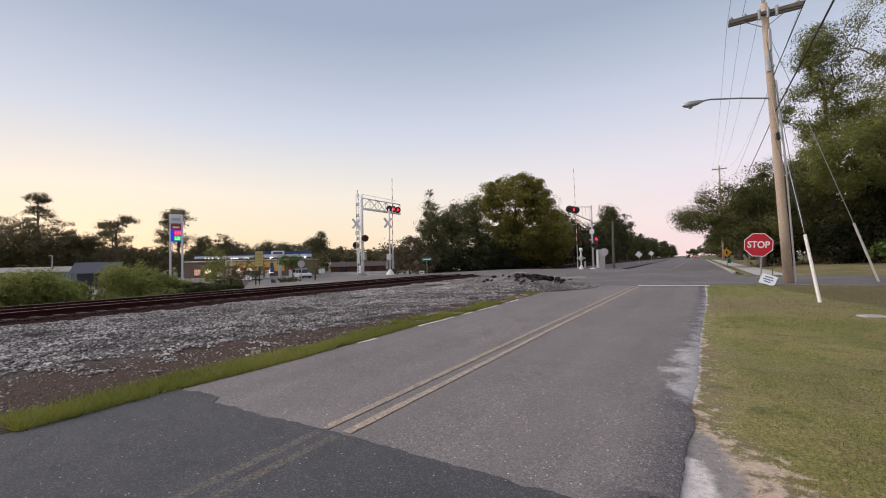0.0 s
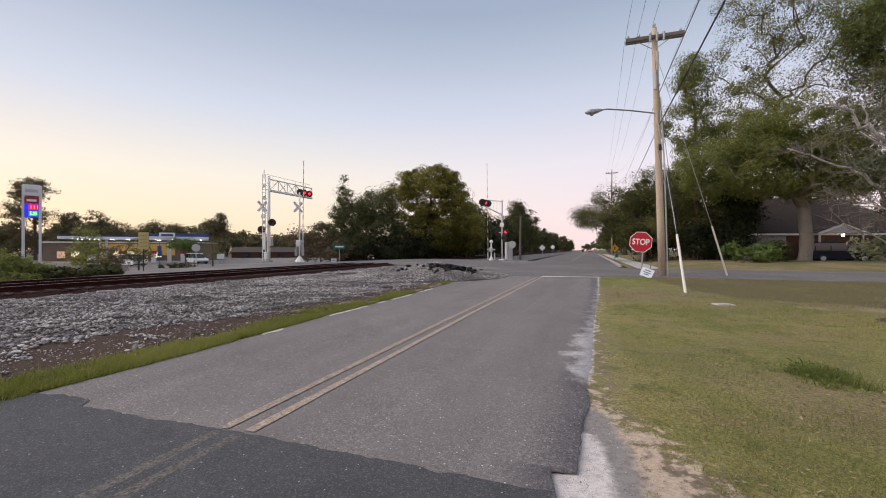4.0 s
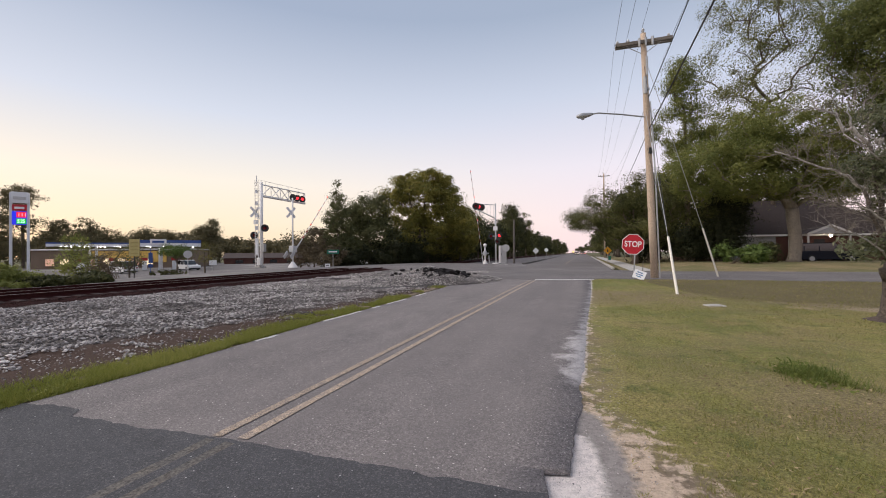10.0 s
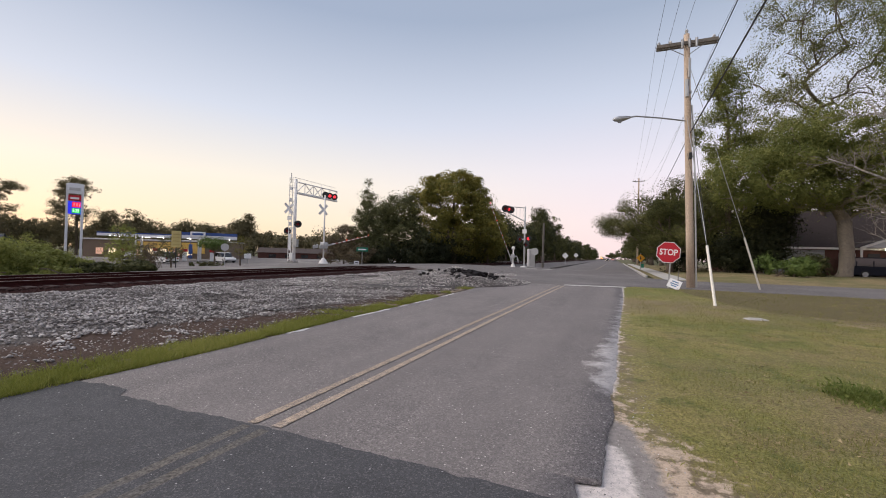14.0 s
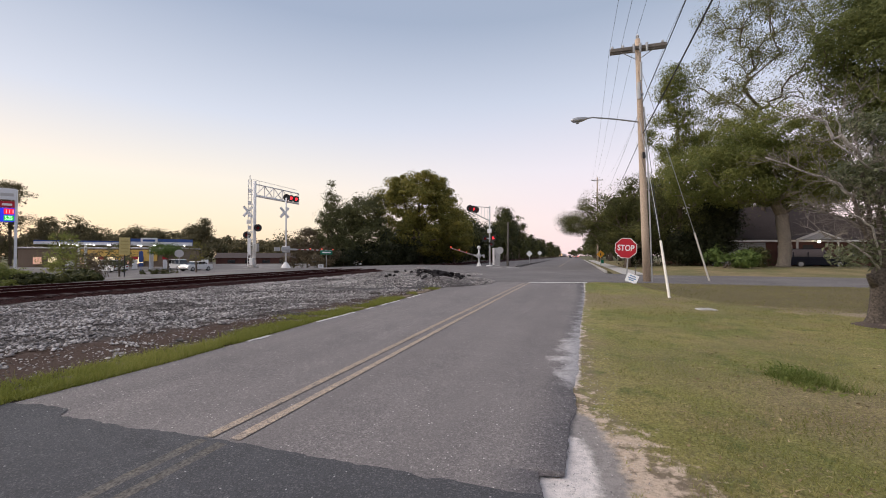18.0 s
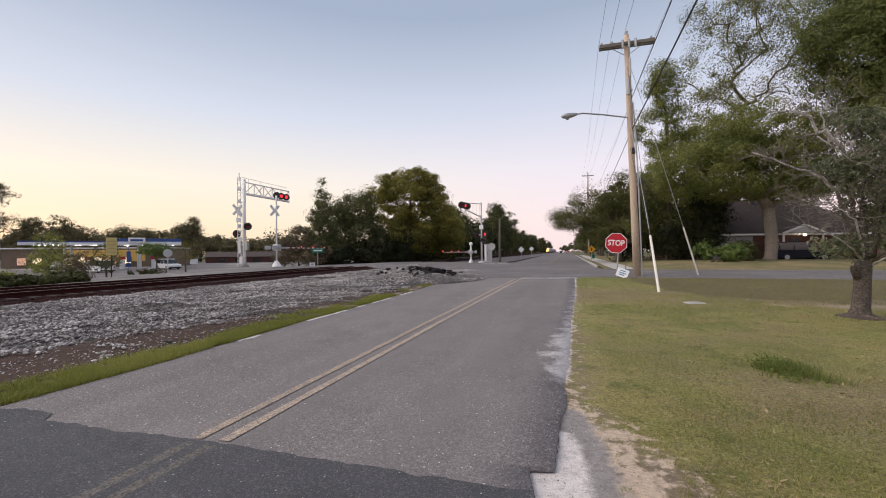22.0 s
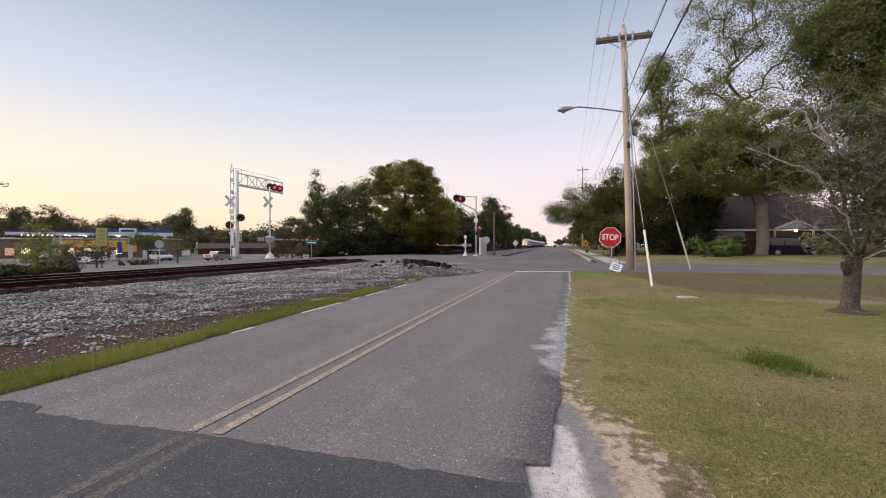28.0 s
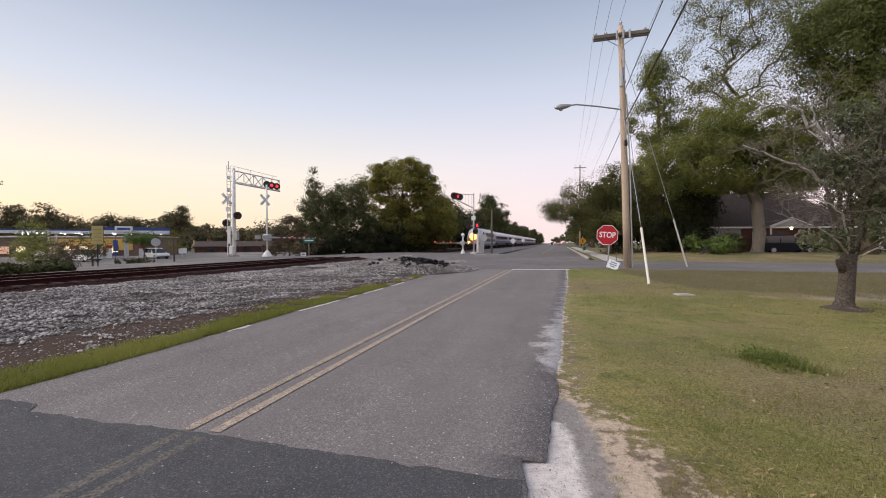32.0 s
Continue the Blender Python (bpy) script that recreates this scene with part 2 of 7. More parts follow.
def blotchy(name, base, layers, rough=0.9, grain=60.0, grain_amt=0.35, bump=0.4, dist=0.02):
    """Ground: a base colour and layers of (colour, noise scale, threshold, softness), then grain."""
    m = bpy.data.materials.new(name)
    m.use_nodes = True
    nt = m.node_tree
    b = nt.nodes["Principled BSDF"]
    tc = nt.nodes.new("ShaderNodeTexCoord")
    last = None
    for k, (c, s, th, soft) in enumerate(layers):
        mpg = node(nt, "ShaderNodeMapping")
        mpg.inputs["Location"].default_value = (k * 7.3, k * 3.1, k)
        nt.links.new(tc.outputs["Object"], mpg.inputs[0])
        n = node(nt, "ShaderNodeTexNoise", inp={"Scale": s, "Detail": 6.0, "Roughness": 0.65})
        nt.links.new(mpg.outputs[0], n.inputs["Vector"])
        mr = node(nt, "ShaderNodeMapRange", inp={"From Min": th - soft, "From Max": th + soft})
        nt.links.new(n.outputs["Fac"], mr.inputs["Value"])
        mx = node(nt, "ShaderNodeMixRGB", inp={1: (*base, 1), 2: (*c, 1)})
        nt.links.new(mr.outputs[0], mx.inputs[0])
        if last:
            nt.links.new(last.outputs[0], mx.inputs[1])
        last = mx
    fin = node(nt, "ShaderNodeTexNoise", inp={"Scale": grain, "Detail": 4.0, "Roughness": 0.7})
    nt.links.new(tc.outputs["Object"], fin.inputs["Vector"])
    r2 = ramp(nt, [(0.3, (1 - grain_amt,) * 3), (0.7, (1 + grain_amt,) * 3)])
    nt.links.new(fin.outputs["Fac"], r2.inputs[0])
    mu = node(nt, "ShaderNodeMixRGB", blend="MULTIPLY", inp={0: 1.0})
    nt.links.new(last.outputs[0], mu.inputs[1])
    nt.links.new(r2.outputs[0], mu.inputs[2])
    nt.links.new(mu.outputs[0], b.inputs["Base Color"])
    b.inputs["Roughness"].default_value = rough
    b.inputs["Specular IOR Level"].default_value = 0.3
    bp = node(nt, "ShaderNodeBump", inp={"Strength": bump, "Distance": dist})
    nt.links.new(fin.outputs["Fac"], bp.inputs["Height"])
    nt.links.new(bp.outputs[0], b.inputs["Normal"])
    return m


def add_chips(m, scale, light, dark, amount):
    """Pale and dark stone chips set into a ground material."""
    nt = m.node_tree
    b = nt.nodes["Principled BSDF"]
    src = b.inputs["Base Color"].links[0].from_socket
    tc = nt.nodes.new("ShaderNodeTexCoord")
    for k, (c, lo) in enumerate(((light, 0.80), (dark, 0.74))):
        v = nt.nodes.new("ShaderNodeTexVoronoi")
        v.inputs["Scale"].default_value = scale * (1 + 0.6 * k)
        mp = nt.nodes.new("ShaderNodeMapping")
        mp.inputs["Location"].default_value = (k * 3.7, k * 1.9, 0)
        nt.links.new(tc.outputs["Object"], mp.inputs[0])
        nt.links.new(mp.outputs[0], v.inputs["Vector"])
        sp = nt.nodes.new("ShaderNodeSeparateColor")
        nt.links.new(v.outputs["Color"], sp.inputs[0])
        mr = node(nt, "ShaderNodeMapRange", inp={"From Min": lo, "From Max": lo + 0.1, "To Max": amount})
        nt.links.new(sp.outputs[0], mr.inputs["Value"])
        mx = node(nt, "ShaderNodeMixRGB", inp={2: (*c, 1)})
        nt.links.new(mr.outputs[0], mx.inputs[0])
        nt.links.new(src, mx.inputs[1])
        src = mx.outputs[0]
    nt.links.new(src, b.inputs["Base Color"])
    return m


def add_streaks(m, color, amount, across, along):
    """Long uneven bands along y, as wheels leave them."""
    nt = m.node_tree
    b = nt.nodes["Principled BSDF"]
    src = b.inputs["Base Color"].links[0].from_socket
    tc = nt.nodes.new("ShaderNodeTexCoord")
    mp = nt.nodes.new("ShaderNodeMapping")
    mp.inputs["Scale"].default_value = (across, along, 1.0)
    nt.links.new(tc.outputs["Object"], mp.inputs[0])
    n = node(nt, "ShaderNodeTexNoise", inp={"Scale": 1.0, "Detail": 5.0, "Roughness": 0.6})
    nt.links.new(mp.outputs[0], n.inputs["Vector"])
    mr = node(nt, "ShaderNodeMapRange", inp={"From Min": 0.42, "From Max": 0.66, "To Max": amount})
    nt.links.new(n.outputs["Fac"], mr.inputs["Value"])
    mx = node(nt, "ShaderNodeMixRGB", inp={2: (*color, 1)})
    nt.links.new(mr.outputs[0], mx.inputs[0])
    nt.links.new(src, mx.inputs[1])
    nt.links.new(mx.outputs[0], b.inputs["Base Color"])
    return m


def add_pebbles(m, scale, color, share):
    """A few single pale stones."""
    nt = m.node_tree
    b = nt.nodes["Principled BSDF"]
    src = b.inputs["Base Color"].links[0].from_socket
    tc = nt.nodes.new("ShaderNodeTexCoord")
    v = nt.nodes.new("ShaderNodeTexVoronoi")
    v.inputs["Scale"].default_value = scale
    nt.links.new(tc.outputs["Object"], v.inputs["Vector"])
    sp = nt.nodes.new("ShaderNodeSeparateColor")
    nt.links.new(v.outputs["Color"], sp.inputs[0])
    a = node(nt, "ShaderNodeMath", op="GREATER_THAN", inp={1: 1.0 - share})
    nt.links.new(sp.outputs[1], a.inputs[0])
    d = node(nt, "ShaderNodeMath", op="LESS_THAN", inp={1: 0.32})
    nt.links.new(v.outputs["Distance"], d.inputs[0])
    mu = node(nt, "ShaderNodeMath", op="MULTIPLY")
    nt.links.new(a.outputs[0], mu.inputs[0])
    nt.links.new(d.outputs[0], mu.inputs[1])
    mx = node(nt, "ShaderNodeMixRGB", inp={2: (*color, 1)})
    nt.links.new(mu.outputs[0], mx.inputs[0])
    nt.links.new(src, mx.inputs[1])
    nt.links.new(mx.outputs[0], b.inputs["Base Color"])
    return m


def add_edge(m, color, spec, noise_scale, side=1.0, spread=1.3, axis="X", off=0.0, span=1.0, soft=0.10):
    """Lays a colour over the ground where x - off is less than a reach that changes along y: spec is (y, reach) pairs.
    With axis Y the two change places; side -1 takes what lies beyond the reach."""
    nt = m.node_tree
    b = nt.nodes["Principled BSDF"]
    src = b.inputs["Base Color"].links[0].from_socket
    tc = nt.nodes.new("ShaderNodeTexCoord")
    sep = nt.nodes.new("ShaderNodeSeparateXYZ")
    nt.links.new(tc.outputs["Object"], sep.inputs[0])
    cur = nt.nodes.new("ShaderNodeFloatCurve")
    pts = cur.mapping.curves[0].points
    while len(pts) < len(spec):
        pts.new(0.5, 0.5)
    for p, (y, r) in zip(pts, spec):
        p.location = (y / 20.0, r / (2.0 * span) + 0.5)
    cur.mapping.update()
    dv = node(nt, "ShaderNodeMath", op="DIVIDE", inp={1: 20.0})
    nt.links.new(sep.outputs["Y" if axis == "X" else "X"], dv.inputs[0])
    nt.links.new(dv.outputs[0], cur.inputs["Value"])
    rc = node(nt, "ShaderNodeMath", op="MULTIPLY_ADD", inp={1: 2.0 * span, 2: off - span})
    nt.links.new(cur.outputs[0], rc.inputs[0])
    d0 = node(nt, "ShaderNodeMath", op="SUBTRACT")
    nt.links.new(rc.outputs[0], d0.inputs[0])
    nt.links.new(sep.outputs[axis], d0.inputs[1])
    df = node(nt, "ShaderNodeMath", op="MULTIPLY", inp={1: side})
    nt.links.new(d0.outputs[0], df.inputs[0])
    n = node(nt, "ShaderNodeTexNoise", inp={"Scale": noise_scale, "Detail": 8.0, "Roughness": 0.7})
    nt.links.new(tc.outputs["Object"], n.inputs["Vector"])
    nn = node(nt, "ShaderNodeMath", op="MULTIPLY_ADD", inp={1: spread, 2: -spread / 2})
    nt.links.new(n.outputs["Fac"], nn.inputs[0])
    ad = node(nt, "ShaderNodeMath", op="ADD")
    nt.links.new(df.outputs[0], ad.inputs[0])
    nt.links.new(nn.outputs[0], ad.inputs[1])
    mr = node(nt, "ShaderNodeMapRange", inp={"From Min": -soft * 0.5, "From Max": soft})
    nt.links.new(ad.outputs[0], mr.inputs["Value"])
    n2 = node(nt, "ShaderNodeTexNoise", inp={"Scale": 22.0, "Detail": 6.0, "Roughness": 0.7})
    nt.links.new(tc.outputs["Object"], n2.inputs["Vector"])
    r2 = ramp(nt, [(0.3, tuple(c * 0.62 for c in color)), (0.55, color)])
    nt.links.new(n2.outputs["Fac"], r2.inputs[0])
    mx = nt.nodes.new("ShaderNodeMixRGB")
    nt.links.new(mr.outputs[0], mx.inputs[0])
    nt.links.new(src, mx.inputs[1])
    nt.links.new(r2.outputs[0], mx.inputs[2])
    nt.links.new(mx.outputs[0], b.inputs["Base Color"])
    return m


STREET = add_chips(blotchy("street_asphalt", (0.133, 0.12, 0.116), [((0.18, 0.164, 0.158), 0.22, 0.55, 0.08), ((0.105, 0.097, 0.099), 0.5, 0.60, 0.06), ((0.20, 0.185, 0.18), 1.6, 0.68, 0.05)], grain=40, grain_amt=0.35), 90.0, (0.33, 0.31, 0.3), (0.05, 0.045, 0.048), 0.4)
ROADTOP = add_chips(blotchy("side_road_asphalt", (0.172, 0.154, 0.150), [((0.215, 0.192, 0.186), 0.35, 0.55, 0.12), ((0.135, 0.122, 0.121), 1.3, 0.60, 0.12), ((0.235, 0.212, 0.20), 5.0, 0.68, 0.08)], grain=55, grain_amt=0.45), 95.0, (0.44, 0.40, 0.37), (0.045, 0.04, 0.042), 0.55)
add_chips(ROADTOP, 40.0, (0.33, 0.30, 0.285), (0.07, 0.062, 0.062), 0.22)
add_streaks(ROADTOP, (0.115, 0.104, 0.104), 0.45, 1.1, 0.05)
add_streaks(ROADTOP, (0.235, 0.21, 0.20), 0.35, 0.8, 0.11)
add_pebbles(ROADTOP, 52.0, (0.55, 0.51, 0.48), 0.025)
add_edge(ROADTOP, (0.56, 0.52, 0.50), [(0.0, 0.4), (3.9, 0.25), (4.2, -0.05), (4.5, -0.16), (5.2, -0.26), (6.2, -0.22), (7.2, -0.11), (8.4, -0.02), (10.6, 0.06), (14.0, 0.16), (20.0, 0.28)], 3.4, -1.0, 0.9, soft=0.14)
ASPHALT_NEW = add_chips(blotchy("new_asphalt", (0.066, 0.066, 0.071), [((0.08, 0.08, 0.085), 0.8, 0.55, 0.2), ((0.056, 0.056, 0.06), 4.0, 0.6, 0.15)], grain=90, grain_amt=0.3), 110.0, (0.20, 0.19, 0.19), (0.03, 0.03, 0.032), 0.4)
add_pebbles(ASPHALT_NEW, 55.0, (0.34, 0.33, 0.33), 0.012)
LAWN_BASE = (0.225, 0.212, 0.064)
LAWN_LAYERS = [((0.29, 0.24, 0.092), 0.7, 0.52, 0.10), ((0.15, 0.165, 0.042), 0.35, 0.53, 0.08), ((0.245, 0.20, 0.078), 1.1, 0.59, 0.08), ((0.13, 0.145, 0.038), 2.6, 0.60, 0.06), ((0.33, 0.26, 0.14), 4.2, 0.66, 0.05), ((0.225, 0.178, 0.096), 0.16, 0.60, 0.08)]
# Lawn under fallen leaves, with the trees' shade darkened into its colour
SHADED_LAWN = blotchy("shaded_leaf_litter", (0.16, 0.14, 0.06), [((0.25, 0.19, 0.10), 0.5, 0.5, 0.1), ((0.12, 0.13, 0.045), 0.3, 0.6, 0.1)], grain=30, grain_amt=0.5, bump=0.8, dist=0.04)
LAWN = blotchy("mown_grass", LAWN_BASE, LAWN_LAYERS, grain=45, grain_amt=0.6, bump=0.8, dist=0.04)
add_edge(LAWN, (0.40, 0.315, 0.22), [(0.0, 9.9), (2.4, 9.9), (3.3, 5.5), (4.3, 0.6), (5.5, -0.3), (8.0, -0.2), (20.0, 0.4)], 1.1, -1.0, 3.6, "Y", 11.6, 10.0, 0.5)
add_edge(LAWN, (0.15, 0.122, 0.058), [(0.0, 9.9), (1.6, 9.4), (2.8, 4.5), (4.0, 0.6), (5.5, 0.0), (8.0, 0.3), (20.0, 0.8)], 0.8, -1.0, 3.2, "Y", 11.75, 10.0, 0.9)
add_edge(LAWN, (0.235, 0.18, 0.125), [(0.0, 1.2), (2.2, 1.0), (2.7, 0.75), (3.4, 0.38), (4.0, 0.12), (5.0, 0.08), (8.0, 0.06), (20.0, 0.12)], 3.2, 1.0, 1.7, soft=0.3)
add_edge(LAWN, (0.62, 0.485, 0.37), [(0.0, 0.8), (2.2, 0.68), (2.7, 0.56), (3.0, 0.46), (3.4, 0.29), (3.7, 0.10), (4.0, -0.05), (8.0, -0.04), (20.0, 0.1)], 6.0, 1.0, 2.8, soft=0.16)
add_edge(LAWN, (0.33, 0.298, 0.28), [(0.0, 0.40), (2.3, 0.32), (2.9, 0.28), (3.2, 0.20), (3.5, 0.15), (3.68, -0.02), (4.0, -0.2), (20.0, -0.2)], 5.0, 1.0, 0.34, soft=0.06)
add_edge(LAWN, (0.80, 0.725, 0.69), [(0.0, 0.16), (2.4, 0.125), (2.8, 0.10), (3.0, 0.065), (3.22, 0.0), (3.35, -0.2), (4.2, -0.10), (4.6, 0.0), (5.6, 0.02), (7.8, 0.06), (10.6, 0.13), (14.0, 0.24), (20.0, 0.34)], 6.0, 1.0, 0.26, soft=0.05)
LAND = blotchy("rough_grass", (0.10, 0.10, 0.045), [((0.16, 0.135, 0.07), 0.12, 0.55, 0.12), ((0.07, 0.085, 0.03), 0.5, 0.6, 0.1)], grain=12, grain_amt=0.5, bump=0.6, dist=0.06)
BALLAST = blotchy("ballast_bed", (0.13, 0.122, 0.122), [((0.075, 0.06, 0.056), 0.5, 0.56, 0.12), ((0.22, 0.21, 0.21), 1.6, 0.62, 0.1)], grain=22, grain_amt=0.75, bump=1.0, dist=0.06)
TRACKSIDE = blotchy("trackside_stone", (0.12, 0.108, 0.102), [((0.05, 0.04, 0.036), 0.5, 0.54, 0.10), ((0.21, 0.195, 0.185), 1.6, 0.62, 0.1)], grain=22, grain_amt=0.75, bump=1.0, dist=0.06)
add_edge(TRACKSIDE, (0.095, 0.063, 0.05), [(0.0, -1.3), (3.0, -0.8), (6.0, -0.3), (10.0, 0.2), (14.0, 0.5), (20.0, 0.9)], 1.2, -1.0, 2.2, "X", -6.7, 2.0, 0.5)
add_edge(TRACKSIDE, (0.06, 0.043, 0.035), [(0.0, 0.0), (20.0, 0.0)], 1.6, -1.0, 3.5, "X", -5.7, 2.0, 0.5)
add_edge(TRACKSIDE, (0.36, 0.285, 0.21), [(0.0, 0.0), (20.0, 0.0)], 1.7, -1.0, 1.5, "X", -5.45, 2.0, 0.12)
add_edge(TRACKSIDE, (0.07, 0.055, 0.04), [(0.0, 0.0), (20.0, 0.0)], 2.0, -1.0, 1.0, "X", -5.3, 2.0, 0.2)
add_edge(TRACKSIDE, (0.030, 0.013, 0.012), [(0.0, 0.0), (20.0, 0.0)], 1.6, 1.0, 0.9, "X", -14.75, 1.0, 0.2)
for m in (TRACKSIDE,):
    m.node_tree.nodes["Principled BSDF"].inputs["Specular IOR Level"].default_value = 0.1
TRACKBED = blotchy("stained_ballast", (0.034, 0.012, 0.011), [((0.022, 0.008, 0.007), 0.8, 0.5, 0.15), ((0.05, 0.024, 0.022), 2.6, 0.66, 0.1)], grain=22, grain_amt=0.7, bump=1.0, dist=0.06)
for m in (TRACKBED,):
    m.node_tree.nodes["Principled BSDF"].inputs["Specular IOR Level"].default_value = 0.05
BROWNDIRT = blotchy("brown_dirt", (0.105, 0.078, 0.064), [((0.065, 0.048, 0.041), 0.9, 0.5, 0.12), ((0.24, 0.185, 0.14), 1.3, 0.66, 0.06)], grain=40, grain_amt=0.5)
LOTPAVE = blotchy("worn_forecourt", (0.155, 0.142, 0.135), [((0.25, 0.228, 0.212), 0.09, 0.56, 0.06), ((0.105, 0.098, 0.096), 0.3, 0.56, 0.1), ((0.10, 0.085, 0.06), 0.14, 0.62, 0.05)], grain=20, grain_amt=0.15, bump=0.1)
CONCRETE = mat("concrete", (0.42, 0.40, 0.37), 0.9, var=0.25, scale=1.5)
YELLOW_PAINT = mat("road_paint_yellow", (0.47, 0.36, 0.26), 0.8, var=0.7, scale=16, fine=90, tint=(0.185, 0.165, 0.16))
YELLOW_FADED = mat("road_paint_faded", (0.125, 0.108, 0.09), 0.85, var=0.7, scale=7, fine=60, tint=(0.085, 0.085, 0.088))
WHITE_PAINT = mat("road_paint_white", (0.62, 0.60, 0.57), 0.8, var=0.35, scale=6, fine=60, tint=(0.35, 0.33, 0.32))
RUST = mat("rusty_rail", (0.042, 0.012, 0.011), 0.9, 0.0, var=0.35, scale=2)
RUST.node_tree.nodes["Principled BSDF"].inputs["Specular IOR Level"].default_value = 0.1
RAILHEAD = mat("rail_head", (0.34, 0.27, 0.25), 0.5, 0.5, var=0.2)
TIE = mat("creosote_tie", (0.04, 0.02, 0.017), 0.9, var=0.4, scale=4)
SILVER = mat("aluminium_paint", (0.55, 0.55, 0.55), 0.5, 0.25, var=0.2, scale=2)
WHITE = mat("white_enamel", (0.80, 0.78, 0.75), 0.45, var=0.15, scale=2)
WOODPOLE = mat("pole_wood", (0.52, 0.40, 0.30), 0.85, var=0.28, scale=0.9, fine=22, tint=(0.30, 0.22, 0.165))
GREYWOOD = mat("grey_wood", (0.20, 0.175, 0.15), 0.9, var=0.4, scale=2)
GALV = mat("galvanised_steel", (0.42, 0.42, 0.42), 0.45, 0.6, var=0.2)
BLACK = mat("black_metal", (0.02, 0.02, 0.02), 0.5, var=0.2)
STOPRED = mat("sign_red", (0.48, 0.008, 0.022), 0.55, var=0.1, scale=2, bump=0.02)
SIGNWHITE = mat("sign_white", (0.80, 0.80, 0.80), 0.35, var=0.08, scale=2, bump=0.02)
SIGNBACK = mat("sign_back", (0.45, 0.45, 0.45), 0.5, 0.4, var=0.15)
SIGNYELLOW = mat("sign_amber", (0.75, 0.36, 0.02), 0.4, var=0.1, scale=2, bump=0.02)
SIGNGREEN = mat("sign_green", (0.0, 0.17, 0.10), 0.4, var=0.1, scale=2, bump=0.02)
OAKBARK = mat("oak_bark", (0.27, 0.225, 0.18), 0.95, var=0.5, scale=2.5, fine=18, bump=0.8)
BARK = mat("bark", (0.15, 0.115, 0.085), 0.95, var=0.5, scale=2.5, fine=18, bump=0.8)
LICHEN = mat("lichen_bark", (0.125, 0.10, 0.08), 0.95, var=0.6, scale=7, fine=30, bump=0.9, tint=(0.04, 0.032, 0.026))
DEADLIMB = mat("dead_limb", (0.50, 0.465, 0.425), 0.95, var=0.5, scale=6, fine=30, tint=(0.17, 0.15, 0.135))
TWIG = mat("grey_twig", (0.25, 0.215, 0.185), 0.95, var=0.5, scale=5, fine=30, tint=(0.085, 0.072, 0.06))
OAK = leafy("oak_leaves", (0.062, 0.08, 0.02), (0.175, 0.195, 0.052), (0.35, 0.33, 0.10), 0.4, 0.4)
DEEPOAK = leafy("deep_oak_leaves", (0.05, 0.065, 0.02), (0.14, 0.16, 0.05), (0.27, 0.28, 0.09), 0.4, 0.4)
DARKLEAF = leafy("dark_leaves", (0.022, 0.026, 0.009), (0.06, 0.066, 0.02), (0.14, 0.13, 0.042))
AUTUMN = leafy("turning_leaves", (0.055, 0.062, 0.015), (0.19, 0.178, 0.038), (0.44, 0.34, 0.07), 0.35, 0.4)
MIDLEAF = leafy("shade_oak_leaves", (0.03, 0.036, 0.011), (0.09, 0.095, 0.028), (0.20, 0.19, 0.06))
SLENDERLEAF = leafy("slender_tree_leaves", (0.035, 0.04, 0.016), (0.10, 0.105, 0.04), (0.21, 0.20, 0.085), 0.3, 0.4)
PALELEAF = leafy("pale_leaves", (0.08, 0.09, 0.032), (0.19, 0.195, 0.07), (0.32, 0.31, 0.12))
BUSHLEAF = leafy("bush_leaves", (0.045, 0.075, 0.018), (0.10, 0.15, 0.035), (0.18, 0.23, 0.06))
PINE = leafy("pine_needles", (0.058, 0.056, 0.03), (0.13, 0.115, 0.058), (0.24, 0.19, 0.10), 0.5)
GRASSBLADE = leafy("grass_blades", (0.105, 0.125, 0.032), (0.232, 0.222, 0.066), (0.52, 0.44, 0.20), 0.4)
VERGEBLADE = leafy("verge_blades", (0.12, 0.145, 0.026), (0.23, 0.245, 0.05), (0.38, 0.36, 0.11), 0.35)
BRICK = mat("red_brick", (0.13, 0.055, 0.042), 0.9, var=0.45, scale=4, fine=30)
ROOFING = mat("roof_shingle", (0.062, 0.043, 0.038), 0.95, var=0.4, scale=3, fine=30)


# ---- land and roads ----
def spaced(a, b, n):
    return [a + (b - a) * i / (n - 1) for i in range(n)]


def dip(x):
    """A shallow ditch along the near rail."""
    return ss(-14.6, -16.0, x) * (1 - ss(-16.6, -18.0, x)) if -18 < x < -14 else 0.0


def region(x0, x1, y0, y1, nx, ny, lift, rough=0.0, scale=1.0, ragged=0.0):
    """A patch of land between two edges, laid on the land; the edges may be functions of y."""
    rows = []
    for y in spaced(y0, y1, ny):
        a = x0(y) if callable(x0) else x0
        b = x1(y) if callable(x1) else x1
        a += ragged * wob(a, y, 2.1, 3) if ragged else 0
        b += ragged * wob(b, y, 2.3, 5) if ragged else 0
        rows.append([(x, y, ground_z(x, y) + lift + rough * wob(x, y, scale) - 0.10 * dip(x)) for x in spaced(a, b, nx)])
    return Mesh().sheet(rows)


def structure(name, mesh, material, label, category="ground", smooth=True):
    ob = part(name, mesh, material, None, label, smooth)
    return tagged(ob, label, category, kind="structure")


def far_spaced(step, near, far, grow):
    out, s = [0.0], step
    while out[-1] < far:
        if out[-1] > near:
            s *= grow
        out.append(out[-1] + s)
    return [-v for v in out[:0:-1]] + out


